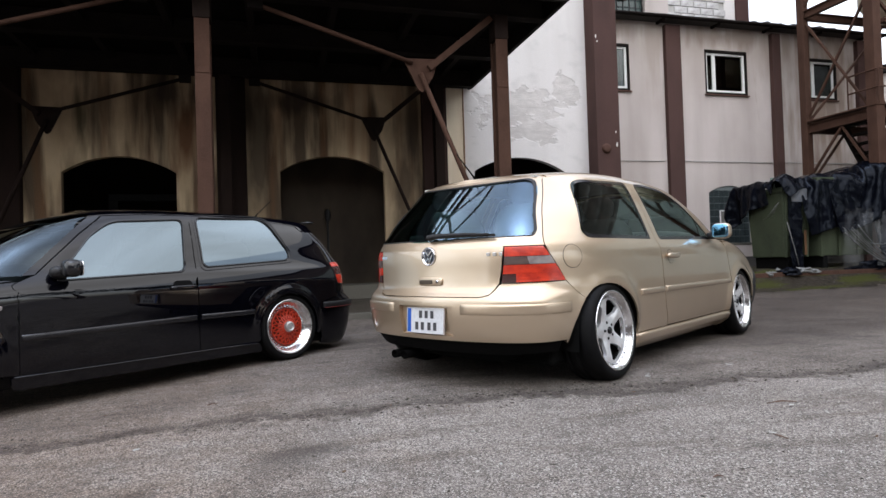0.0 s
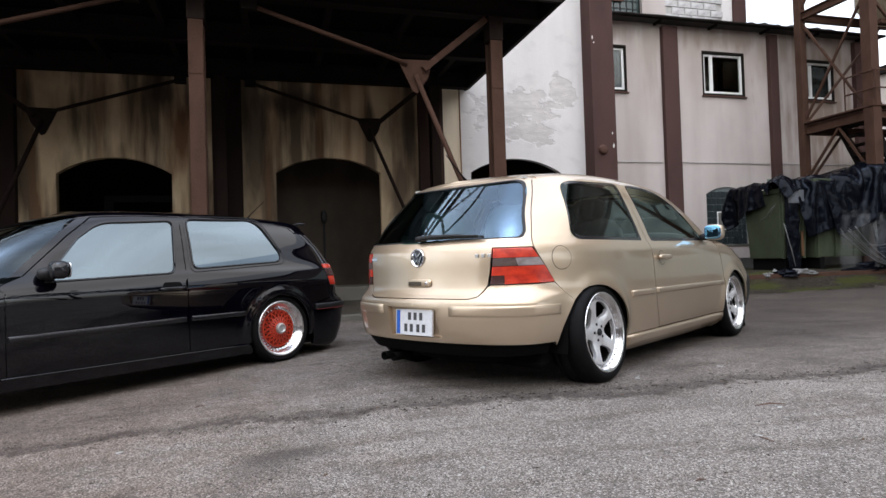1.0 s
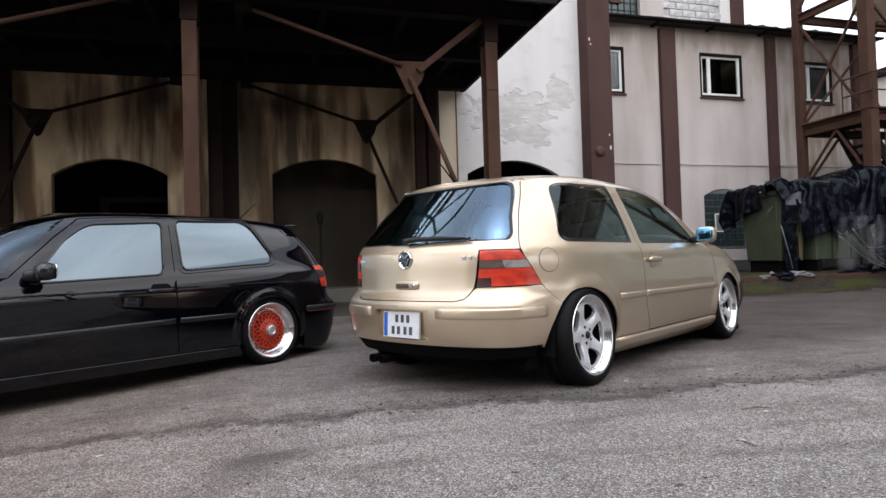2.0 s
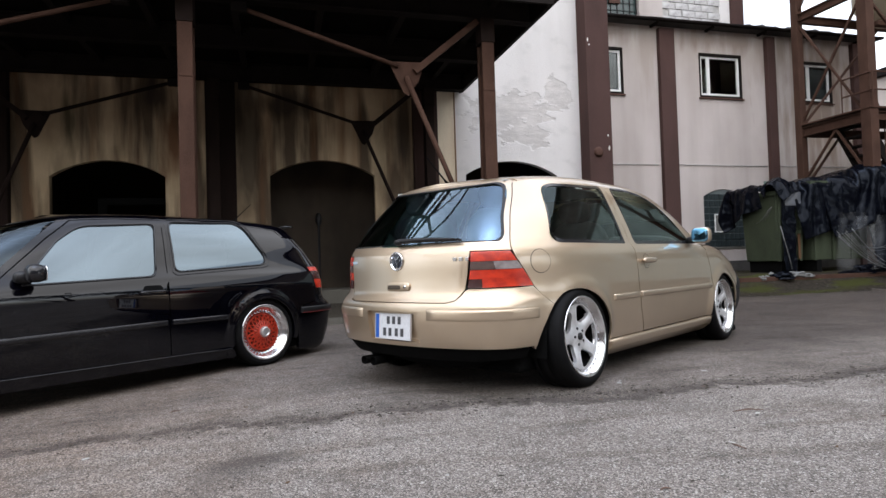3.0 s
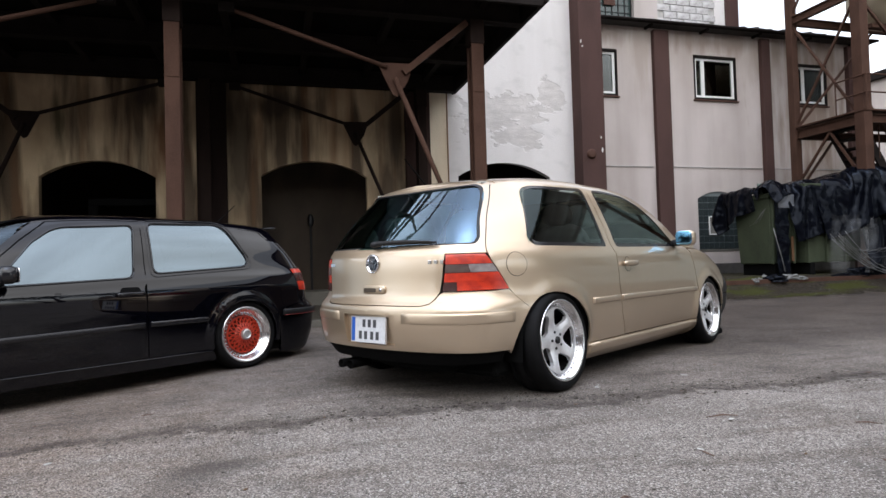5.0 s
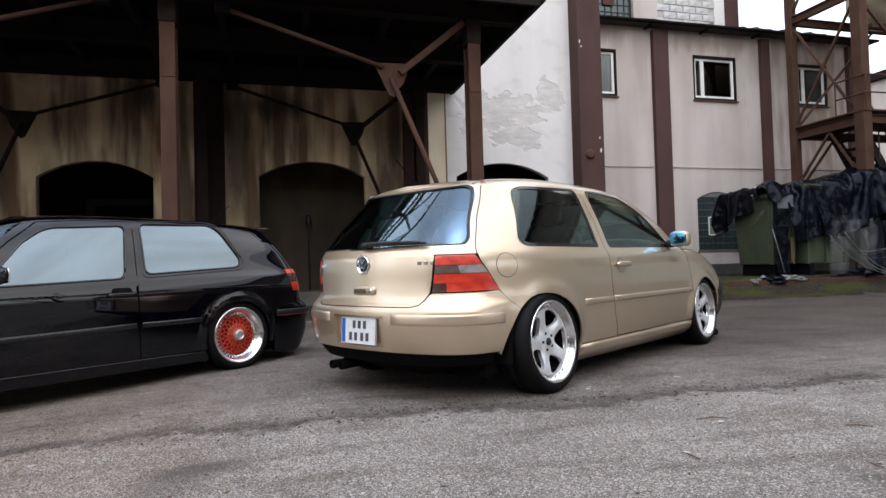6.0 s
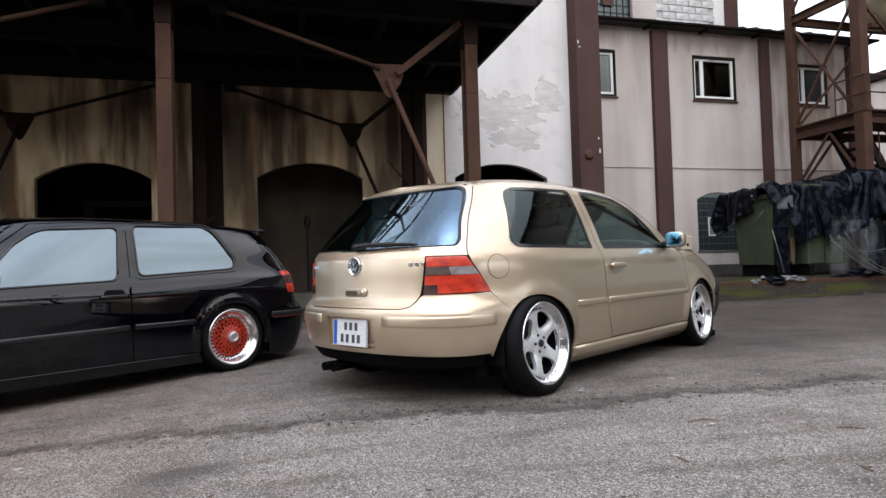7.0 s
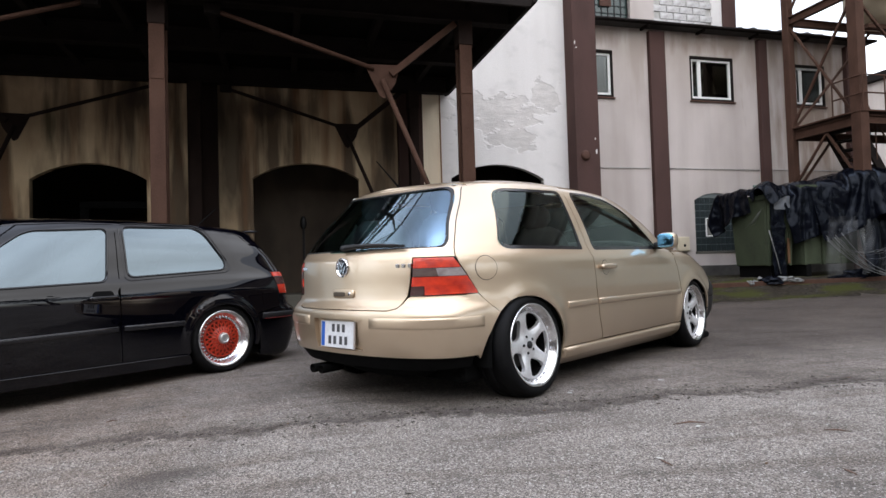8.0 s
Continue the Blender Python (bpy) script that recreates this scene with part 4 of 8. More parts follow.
def steel_post(s, q, top, lab, mat):
    """A box column of two channels with a foot plate and a darker head."""
    z0 = bz(s, q) - 0.05
    t = thing("steel_post", lab, "post", MB, "canopy posts")
    bm = box((s - 0.05, s + 0.05), (q - 0.085, q + 0.085), (z0, 3.68), 0.006)
    part("web", bm, mat, t)
    for dq in (-0.095, 0.095):
        part("flange", box((s - 0.084, s + 0.084), (q + dq - 0.009, q + dq + 0.009), (z0, 3.66), 0.004), mat, t)
    part("splice_plate", box((s - 0.078, s + 0.078), (q - 0.112, q - 0.1045), (3.02, 3.09), 0.003), mat, t)
    part("foot_plate", box((s - 0.17, s + 0.17), (q - 0.17, q + 0.17), (z0, z0 + 0.09), 0.008), mat, t)
    part("head", box((s - 0.095, s + 0.095), (q - 0.115, q + 0.115), (3.662, top), 0.006), SHADE_STEEL, t, "darker bolted column head")
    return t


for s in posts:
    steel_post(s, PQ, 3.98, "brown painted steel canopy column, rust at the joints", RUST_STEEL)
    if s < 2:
        steel_post(s, PQ2, 3.98, "brown steel column by the stained wall, shade in its colour", SHADE_STEEL)


def knee_brace(sc, q, mirror, mat):
    """Gusset plate with a long tie, a short strut to the post's head and a leg down to its foot."""
    g = -1 if mirror else 1
    t = thing("knee_brace", "brown steel three-armed brace with a gusset plate", "brace", MB, "canopy braces")

    def X(a):
        return sc + g * (a - 1.38)
    part("gusset", prism([rounded([(X(0.05), 3.36), (X(0.52), 3.37), (X(0.44), 3.13), (X(0.30), 2.93), (X(0.24), 2.96)], 0.02)], q - 0.01, q + 0.01), mat, t, "triangular steel gusset plate")
    part("tie", bar((X(0.17), q - 0.03, 3.30), (X(-1.72), q - 0.03, 3.895), 0.056, seg=10), mat, t, "", True)
    part("strut", bar((X(0.38), q - 0.04, 3.235), (X(1.24), q - 0.04, 3.945), 0.078, 0.078), mat, t)
    part("leg", bar((X(0.27), q - 0.04, 3.165), (X(1.30), q - 0.04, 0.70), 0.064, seg=10), mat, t, "", True)
    part("tie_end", box((X(-1.74) - 0.09, X(-1.74) + 0.09), (q - 0.07, q + 0.03), (3.84, 3.96), 0.006), DARK_STEEL, t)


knee_brace(1.42, PQ, False, RUST_STEEL)
knee_brace(-6.11, PQ, True, RUST_STEEL)
knee_brace(1.30, PQ2, False, SHADE_STEEL)
knee_brace(-6.04, PQ2, True, SHADE_STEEL)

roof = thing("canopy_roof", "dark canopy roof on steel beams, shade in its colour", "roof", MB)
tagged(roof, kind="structure")
# deck and beams near-black: the shade under the canopy is in their colours
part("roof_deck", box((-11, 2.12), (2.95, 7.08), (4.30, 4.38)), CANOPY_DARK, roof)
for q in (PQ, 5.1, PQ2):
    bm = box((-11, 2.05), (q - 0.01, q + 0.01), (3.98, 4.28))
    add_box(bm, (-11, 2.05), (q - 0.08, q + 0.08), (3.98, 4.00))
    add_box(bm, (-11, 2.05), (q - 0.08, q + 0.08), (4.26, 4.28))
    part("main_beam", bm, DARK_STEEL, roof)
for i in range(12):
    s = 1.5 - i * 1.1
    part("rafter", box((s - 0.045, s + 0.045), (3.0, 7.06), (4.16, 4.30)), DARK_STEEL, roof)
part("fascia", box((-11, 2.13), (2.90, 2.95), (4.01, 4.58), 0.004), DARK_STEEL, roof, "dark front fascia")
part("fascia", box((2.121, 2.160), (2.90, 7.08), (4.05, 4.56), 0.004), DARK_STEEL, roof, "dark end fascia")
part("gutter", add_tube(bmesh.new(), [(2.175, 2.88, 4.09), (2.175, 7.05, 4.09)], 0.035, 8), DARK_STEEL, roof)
# upper storeys of the main building carry on over the canopy
tagged(part("wall_upper", box((-11, 1.985), (WQ + 0.02, WQ + 0.4), (7.5, 9.5)), WALL_GREY, None, "", False, MB), "upper plaster wall", "wall", kind="structure")
tagged(part("roof_main", box((-11.3, 5.4), (WQ - 0.5, WQ + 9), (9.5, 9.7)), MEMBRANE, None, "", False, MB), "flat felt roof", "roof", kind="structure")
tagged(part("wall_end", box((-11.0, -10.6), (WQ + 0.46, WQ + 9), (-0.4, 9.5)), WALL_GREY, None, "", False, MB), "plaster end wall", "wall", kind="structure")
tagged(part("wall_return", box((4.9, 5.19), (WQ + 0.31, 14.0), (-0.4, 9.5)), WALL_WHITE, None, "", False, MB), "plaster return wall", "wall", kind="structure")

# ---- the wing ----
VQ = 8.6
WIN = [((5.46, 6.67), 4.68, 5.75), ((8.835, 10.045), 4.70, 5.755), ((11.98, 12.90), 4.69, 5.72)]
LW = (8.79, 10.0, 0.94, 2.22, 2.40)
loops = [rect(5.21, 14.0, -0.2, 6.36)] + [rect(a, b, z0, z1) for (a, b), z0, z1 in WIN] + [arch_loop(LW[0], LW[1], LW[2], LW[3], LW[4], 10)]
tagged(part("wall_wing", prism(loops, VQ, VQ + 0.35), WALL_GREY, None, "", False, MB), "greyish plaster wing wall, browner at the eaves", "wall", kind="structure")
for s0, s1 in ((7.64, 8.06), (10.775, 11.03), (13.55, 13.98)):
    tagged(part("wing_pier", box((s0, s1), (VQ - 0.12, VQ + 0.1), (-0.2, 6.29), 0.012), BROWN_PLASTER, None, "", False, MB), "brown painted pilaster on the wing", "pier", "wing piers", "structure")
for s0, s1 in ((5.21, 7.56), (8.13, 10.73), (11.14, 13.5)):
    p = thing("wall_pipe", "thin grey pipe clipped along the wing wall", "pipe", MB, "wall pipes")
    part("pipe", bar((s0, VQ - 0.016, 2.995), (s1, VQ - 0.016, 2.985), 0.022, seg=8), plain("grey_pipe", (0.4, 0.38, 0.36), 0.5), p, "", True)
    for k in range(3):
        s = s0 + 0.2 + k * (s1 - s0 - 0.4) / 2
        part("clip", box((s - 0.015, s + 0.015), (VQ - 0.03, VQ), (2.977, 3.003)), WALL_GREY, p)
for i, ((a, b), z0, z1) in enumerate(WIN):
    w = thing("window_%d" % (i + 1), "white framed window with dark reveal in the wing wall", "window", MB, "wing windows", "structure")
    part("surround", prism([rect(a - 0.02, b + 0.02, z0 - 0.02, z1 + 0.03), rect(a + 0.02, b - 0.02, z0 + 0.03, z1 - 0.03)], VQ - 0.012, VQ + 0.12), DARK_STEEL, w, "dark painted reveal")
    part("sill", box((a - 0.05, b + 0.05), (VQ - 0.05, VQ + 0.1), (z0 - 0.06, z0 - 0.025), 0.005), BROWN_STEEL, w)
    m_ = a + (b - a) * 0.215
    fr = part("window_frame", prism([rect(a + 0.022, b - 0.022, z0 + 0.032, z1 - 0.022), rect(a + 0.085, m_ - 0.03, z0 + 0.095, z1 - 0.085), rect(m_ + 0.06, b - 0.085, z0 + 0.095, z1 - 0.085)], VQ + 0.04, VQ + 0.10), WHITE_FRAME, w, "white frame")
    for x0, x1 in ((a + 0.085, m_ - 0.03), (m_ + 0.06, b - 0.085)):
        ob = part("pane", box((x0, x1), (VQ + 0.066, VQ + 0.072), (z0 + 0.095, z1 - 0.085)), PANE, w)
    bm = box((a - 0.3, b + 0.3), (VQ + 0.36, VQ + 2.4), (z0 - 0.5, z1 + 0.4))
    bm.faces.ensure_lookup_table()
    bm.faces.remove(min(bm.faces, key=lambda f: f.calc_center_median().y))
    part("room", bm, ROOM_DARK, w)
    if i != 1:
        part("curtain", box((a + 0.1, a + 0.42), (VQ + 0.2, VQ + 0.22), (z0 + 0.1, z0 + 0.55)), plain("pale_curtain", (0.55, 0.55, 0.52), 0.9), w, "pale net curtain")
# glass-block window with a flat arch
lw = thing("window_4", "arched window of dark glass blocks with a small hatch", "window", MB, "", "structure")
part("block_backing", prism([arch_loop(LW[0] + 0.004, LW[1] - 0.004, LW[2] + 0.02, LW[3], LW[4] - 0.004, 14)], VQ + 0.030, VQ + 0.14), plain("pale_joint", (0.12, 0.14, 0.14), 0.8), lw)
blockm = plain("glass_block", (0.022, 0.030, 0.032), 0.3)
bw = (LW[1] - LW[0] - 0.06) / 8
bme = None
for j in range(8):
    for i in range(8):
        x, z = LW[0] + 0.03 + bw * i, LW[2] + 0.04 + 0.165 * j
        hw = (LW[1] - LW[0]) / 2
        rise = LW[4] - LW[3]
        R = (hw * hw + rise * rise) / (2 * rise)
        xm = max(abs(x - LW[0] - hw), abs(x + bw - LW[0] - hw))
        if z + 0.15 > LW[4] - R + math.sqrt(max(R * R - xm * xm, 0)) + 0.13 or (i in (2, 3) and j in (3, 4)):
            continue
        if bme is None:
            b0 = box((0, bw - 0.018), (0, 0.03), (0, 0.147), 0.008)
            bme = bpy.data.meshes.new("glass_block")
            b0.to_mesh(bme)
            b0.free()
            bme.materials.append(blockm)
        ob = new("glass_block", bme)
        ob.parent = lw
        ob.matrix_basis = pose(x, VQ + 0.008, z)
ht = part("hatch_frame", prism([rect(9.09, 9.39, 1.33, 1.78), rect(9.112, 9.368, 1.352, 1.758)], VQ - 0.01, VQ + 0.06), WHITE_FRAME, lw, "small white framed hatch")
part("hatch_pane", box((9.112, 9.368), (VQ - 0.002, VQ + 0.03), (1.352, 1.758)), ROOM_DARK, ht)
part("window_sill", box((LW[0] - 0.02, LW[1] + 0.02), (VQ - 0.012, VQ + 0.1), (LW[2] - 0.03, LW[2] + 0.03), 0.005), KERB, lw)
mb = thing("meter_box", "small cream wall meter box", "meter box", MB)
part("body", box((8.21, 8.54), (VQ - 0.10, VQ), (0.98, 1.33), 0.01), TANK, mb)
part("door", box((8.235, 8.515), (VQ - 0.112, VQ - 0.101), (1.0, 1.31), 0.004), TANK, mb)
part("lock", superbox(bmesh.new(), (8.39, VQ - 0.115, 1.12), (0.035, 0.012, 0.035), 2.5), TRIM, mb, "", True)
tagged(part("wall_plinth", box((5.2, 14.0), (VQ - 0.05, VQ + 0.02), (-0.2, 0.62), 0.01), grainy("dark_plinth", (0.07, 0.064, 0.058), (0.035, 0.033, 0.03), 3, 80, 0.9), None, "", False, MB), "dark plinth of the wing", "plinth", kind="structure")
# roof edge of the wing
wr = thing("wing_roof", "low felt roof with a sagging dark gutter edge", "roof", MB, "", "structure")
bm = box((5.2, 14.3), (VQ - 0.30, VQ + 5.0), (6.362, 6.42))
part("roof_sheet", bm, MEMBRANE, wr)
part("fascia", box((5.2, 14.3), (VQ - 0.325, VQ - 0.302), (6.35, 6.44), 0.004), DARK_STEEL, wr)
bm = bmesh.new()
add_tube(bm, [(5.2 + i * 0.455, VQ - 0.365, 6.385 + 0.018 * noise.noise((i * 0.7, 0, 0))) for i in range(21)], 0.038, 8)
part("gutter", bm, DARK_STEEL, wr, "", True)
for i in range(6):
    part("rafter_tail", box((5.9 + i * 1.56, 5.96 + i * 1.56), (VQ - 0.29, VQ), (6.31, 6.358)), DARK_STEEL, wr)
for i in range(7):
    bm = superbox(bmesh.new(), (0, 0, 0), (0.28 + 0.1 * (i % 3), 0.12, 0.06 + 0.02 * (i % 2)), 2.2)
    for v in bm.verts:
        v.co += Vector((0, 0, 0.03 * noise.noise(v.co * 9)))
    tagged(part("roof_debris", bm, MEMBRANE, None, "", True, MB @ pose(10.3 + i * 0.42, VQ - 0.1, 6.48)), "clump of dark debris on the roof edge", "debris", "roof debris")
# set-back upper storey, part plaster and part bare brick
UQ = VQ + 0.9
tagged(part("wall_storey", prism([rect(5.21, 8.50, 6.43, 10.5), rect(6.5, 7.80, 6.9, 9.4)], UQ, UQ + 0.3), WALL_GREY, None, "", False, MB), "pale plaster upper storey", "wall", kind="structure")
tagged(part("wall_storey_end", box((10.24, 10.58), (UQ, UQ + 0.3), (6.43, 10.5)), WALL_WHITE, None, "", False, MB), "pale plaster upper storey", "wall", kind="structure")
tagged(part("storey_pier", box((10.58, 10.98), (UQ - 0.06, UQ + 0.3), (6.43, 10.5)), BROWN_PLASTER, None, "", False, MB), "brown painted corner pier", "pier", kind="structure")
w5 = thing("window_5", "dark green upper window with glass blocks", "window", MB, "", "structure")
part("pane", box((6.5, 7.80), (UQ + 0.12, UQ + 0.15), (6.9, 9.4)), plain("dark_green_glass", (0.03, 0.05, 0.045), 0.15), w5)
for i in range(7):
    part("bar", box((6.5 + 0.184 * i + 0.17, 6.5 + 0.184 * i + 0.19), (UQ + 0.10, UQ + 0.119), (6.9, 9.4)), TRIM, w5)
for j in range(12):
    part("bar", box((6.5, 7.80), (UQ + 0.09, UQ + 0.099), (6.93 + 0.2 * j, 6.945 + 0.2 * j)), TRIM, w5)
part("hatch", box((6.98, 7.30), (UQ + 0.06, UQ + 0.09), (7.3, 7.62)), BROWN_STEEL, w5)
bw_ = tagged(part("wall_brick", box((8.50, 10.24), (UQ + 0.03, UQ + 0.3), (6.43, 10.5)), MORTAR, None, "", False, MB), "whitewashed brick infill wall", "wall", kind="structure")
bme2 = bpy.data.meshes.new("brick")
b0 = box((-0.19, 0.19), (-0.02, 0.04), (-0.085, 0.085), 0.006)
b0.to_mesh(bme2)
b0.free()
bme2.materials.append(WHITE_BRICK)
rng = random.Random(4)
for j in range(12):
    for i in range(5):
        s = 8.48 + 0.2 + 0.4 * i - (0.2 if j % 2 else 0)
        if s - 0.19 < 8.46 or s + 0.19 > 10.27:
            continue
        ob = new("brick", bme2)
        ob.parent = bw_
        ob.matrix_basis = pose(s, UQ + 0.012 + rng.uniform(-0.006, 0.006), 6.60 + 0.186 * j, 0, rng.uniform(-0.6, 0.6), 0)

# ---- steel stair tower ----
tw = thing("steel_tower", "tall brown lattice steel tower with a stair and landing", "tower", MB)
Z = 0.25


def leg_(s, q, w, top):
    part("column", box((s - w / 2, s + w / 2), (q - w / 2, q + w / 2), (Z - 0.3, top), 0.008), RUST_STEEL, tw)


leg_(10.50, 7.30, 0.17, 11)
leg_(10.53, 5.63, 0.22, 11)
leg_(15.2, 7.3, 0.20, 11)
leg_(15.2, 5.63, 0.27, 11)
for z in (3.55, 6.22, 8.9):
    for (a, b) in (((10.50, 7.3), (10.53, 5.63)), ((15.2, 7.3), (15.2, 5.63)), ((10.50, 7.3), (15.2, 7.3)), ((10.53, 5.63), (15.2, 5.63))):
        h = 0.19 if z < 4 and a[1] == 7.3 and b[1] == 5.63 else 0.16
        bm = bmesh.new()
        add_bar(bm, (*a, z), (*b, z), 0.02, h)
        add_bar(bm, (*a, z + h / 2), (*b, z + h / 2), 0.11, 0.02)
        add_bar(bm, (*a, z - h / 2), (*b, z - h / 2), 0.11, 0.02)
        part("girder", bm, RUST_STEEL, tw)
diag = [((10.50, 7.3, 6.15), (10.53, 5.63, 3.5)), ((10.53, 5.63, 6.2), (10.50, 7.3, 3.7)), ((10.50, 7.3, 6.3), (10.53, 5.63, 8.8)), ((10.53, 5.63, 6.3), (10.50, 7.3, 8.8)),
        ((12.95, 7.3, 6.15), (10.50, 7.3, 3.65)), ((10.53, 5.63, 6.3), (13.0, 5.63, 8.8)), ((13, 5.63, 6.3), (10.53, 5.63, 8.8)), ((13, 5.63, 3.7), (10.53, 5.63, 6.1)),
        ((10.50, 7.3, 2.36), (10.52, 6.42, 3.42)), ((10.53, 5.63, 2.2), (10.52, 6.40, 3.42)), ((10.50, 7.3, 2.2), (11.6, 7.3, 3.45)), ((13.0, 7.3, 2.2), (11.8, 7.3, 3.45))]
for a, b in diag:
    part("brace", bar(a, b, 0.045, 0.045), RUST_STEEL, tw)
part("landing", box((10.4, 15.2), (5.5, 7.2), (3.69, 3.72)), RUST_STEEL, tw)
for z in (4.05, 4.42):
    part("rail", bar((10.42, 5.45, z), (15.2, 5.45, z), 0.035, seg=8), RUST_STEEL, tw)
    part("rail", bar((10.42, 5.45, z), (10.42, 6.15, z), 0.035, seg=8), RUST_STEEL, tw)
for s in (10.42, 11.0, 11.7, 12.4, 13.1):
    part("rail_post", bar((s, 5.45, 3.7), (s, 5.45, 4.42), 0.03, seg=8), RUST_STEEL, tw)
part("rail_post", bar((10.42, 6.15, 3.7), (10.42, 6.15, 4.42), 0.03, seg=8), RUST_STEEL, tw)
st = thing("steel_stair", "brown open steel stair beside the tower", "stair", MB)
for q in (5.9, 6.6):
    part("stringer", bar((10.72, q, 3.56), (12.75, q, 0.42), 0.05, 0.20), DARK_STEEL, st)
for i in range(16):
    k = i / 15
    part("tread", box((10.78 + 1.92 * k - 0.11, 10.78 + 1.92 * k + 0.11), (5.93, 6.57), (3.45 - 2.95 * k - 0.018, 3.45 - 2.95 * k + 0.018)), DARK_STEEL, st)
bm = bmesh.new()
add_bar(bm, (10.72, 5.88, 4.42), (12.75, 5.88, 1.3), 0.035, seg=8)
for i in range(5):
    k = i / 4
    add_bar(bm, (10.72 + 2.03 * k, 5.88, 3.56 - 3.14 * k), (10.72 + 2.03 * k, 5.88, 4.42 - 3.12 * k), 0.03, seg=8)
part("handrail", bm, RUST_STEEL, st)
far = thing("far_building", "pale distant factory building with a dark roof edge", "building", MB)
part("wall_front", box((30, 31), (9, 30), (-0.6, 10.0)), WALL_GREY, far)
part("roof_edge", box((29.7, 31.2), (8.8, 30.2), (10.0, 10.4), 0.02), DARK_STEEL, far)
for i in range(7):
    part("window_pane", box((29.97, 29.995), (10.2 + i * 2.8, 11.9 + i * 2.8), (6.2, 8.2)), plain("far_glass", (0.06, 0.07, 0.075), 0.15), far)
tk = thing("cream_tank", "cream painted steel tank held up in the tower", "tank", MB @ pose(12.25, 6.0, 5.70))
part("shell", lathe([(0.0, 0.0001), (0.05, 0.35), (0.25, 0.8), (0.6, 1.05), (3.2, 1.05)], 40, "Z"), TANK, tk, "", True)
part("outlet", lathe([(-0.35, 0.1), (0.1, 0.1)], 16, "Z"), RUST_STEEL, tk, "", True)
part("cradle", box((-1.0, 1.0), (-0.07, 0.07), (-0.08, 0.02), 0.01), RUST_STEEL, tk)


# ---- wheels ----
def wheel_five(parent, m):
    """Silver five-spoke wheel with a deep polished lip; the outer lip lies at x = 0, outwards is +x."""
    wh = part("wheel", lathe([(-0.225, 0.236), (-0.22, 0.243), (-0.21, 0.236), (-0.13, 0.19), (-0.075, 0.19), (-0.045, 0.196), (-0.036, 0.214), (-0.012, 0.222),
                              (-0.006, 0.232), (0.0, 0.240), (-0.004, 0.245), (-0.012, 0.243)], 72), POLISHED, parent, "deep polished five-spoke alloy wheel", True, m)
    holes = []
    for k in range(5):
        a0 = 2 * math.pi * (k + 0.5) / 5 + 0.628
        pts = [(0.090, -0.13), (0.116, -0.33), (0.150, -0.435), (0.179, -0.41), (0.190, -0.22), (0.191, 0.0), (0.190, 0.22), (0.179, 0.41), (0.150, 0.435), (0.116, 0.33), (0.090, 0.13), (0.086, 0.0)]
        holes.append([(r * math.cos(a0 + t), r * math.sin(a0 + t)) for r, t in pts])
    holes = [rounded(h, 0.02) for h in holes]
    rimo = [(0.197 * math.cos(2 * math.pi * k / 60), 0.197 * math.sin(2 * math.pi * k / 60)) for k in range(60)]
    f = fill2d([rimo] + holes, 0.02, 0.02)
    bm = bmesh.new()
    f.verts.ensure_lookup_table()

    def depth(x, y):
        r = math.hypot(x, y)
        a = (math.atan2(y, x) / (2 * math.pi / 5) + 0.5) % 1.0 - 0.5
        swell = 0.014 * math.cos(2 * math.pi * a) * min(max((r - 0.06) / 0.06, 0), 1) * min(max((0.193 - r) / 0.03, 0), 1)
        return -0.040 - 0.016 * math.sin(min(r / 0.19, 1) * math.pi) - swell - (0.004 if r < 0.03 else 0)
    front = [bm.verts.new((depth(v.co.x, v.co.y), v.co.x, v.co.y)) for v in f.verts]
    for fa in f.faces:
        bm.faces.new([front[v.index] for v in fa.verts])
    for e in f.edges:
        if e.is_boundary:
            a, b = front[e.verts[0].index], front[e.verts[1].index]
            back = Vector((-0.012 if math.hypot(a.co.y, a.co.z) > 0.176 else -0.024, 0, 0))
            a2, b2 = bm.verts.new(a.co + back), bm.verts.new(b.co + back)
            bm.faces.new((a, b, b2, a2))
    f.free()
    bmesh.ops.remove_doubles(bm, verts=bm.verts, dist=1e-5)
    bmesh.ops.recalc_face_normals(bm, faces=bm.faces)
    part("spokes", bm, SILVER, wh, "silver painted spokes", True, angle=40)
    bm = bmesh.new()
    for k in range(30):
        a = 2 * math.pi * k / 30
        bmesh.ops.create_icosphere(bm, subdivisions=1, radius=0.0065, matrix=Matrix.Translation((-0.034, 0.207 * math.cos(a), 0.206 * math.sin(a))))
    tagged(part("lip_bolts", bm, CHROME, wh), kind="stuff")
    for k in range(5):
        a = 2 * math.pi * k / 5 + 0.628
        part("wheel_nut", lathe([(0.0, 0.0001), (0.0, 0.009), (-0.02, 0.0095)], 10), TRIM, wh, m=Matrix.Translation((-0.048, 0.050 * math.cos(a), 0.050 * math.sin(a))))
    part("centre_cap", lathe([(-0.036, 0.0001), (-0.036, 0.017), (-0.040, 0.022), (-0.07, 0.023)], 24), TRIM, wh, "dark centre cap", True)
    part("tyre", lathe([(-0.205, 0.236), (-0.225, 0.25), (-0.232, 0.275), (-0.222, 0.297), (-0.2, 0.305), (-0.19, 0.305), (-0.188, 0.299), (-0.182, 0.299), (-0.18, 0.3055),
                        (-0.122, 0.306), (-0.12, 0.3), (-0.114, 0.3), (-0.112, 0.306), (-0.06, 0.305), (-0.032, 0.301), (-0.012, 0.288), (-0.002, 0.27), (-0.002, 0.254), (-0.012, 0.243)], 72),
         RUBBER, wh, "", True)
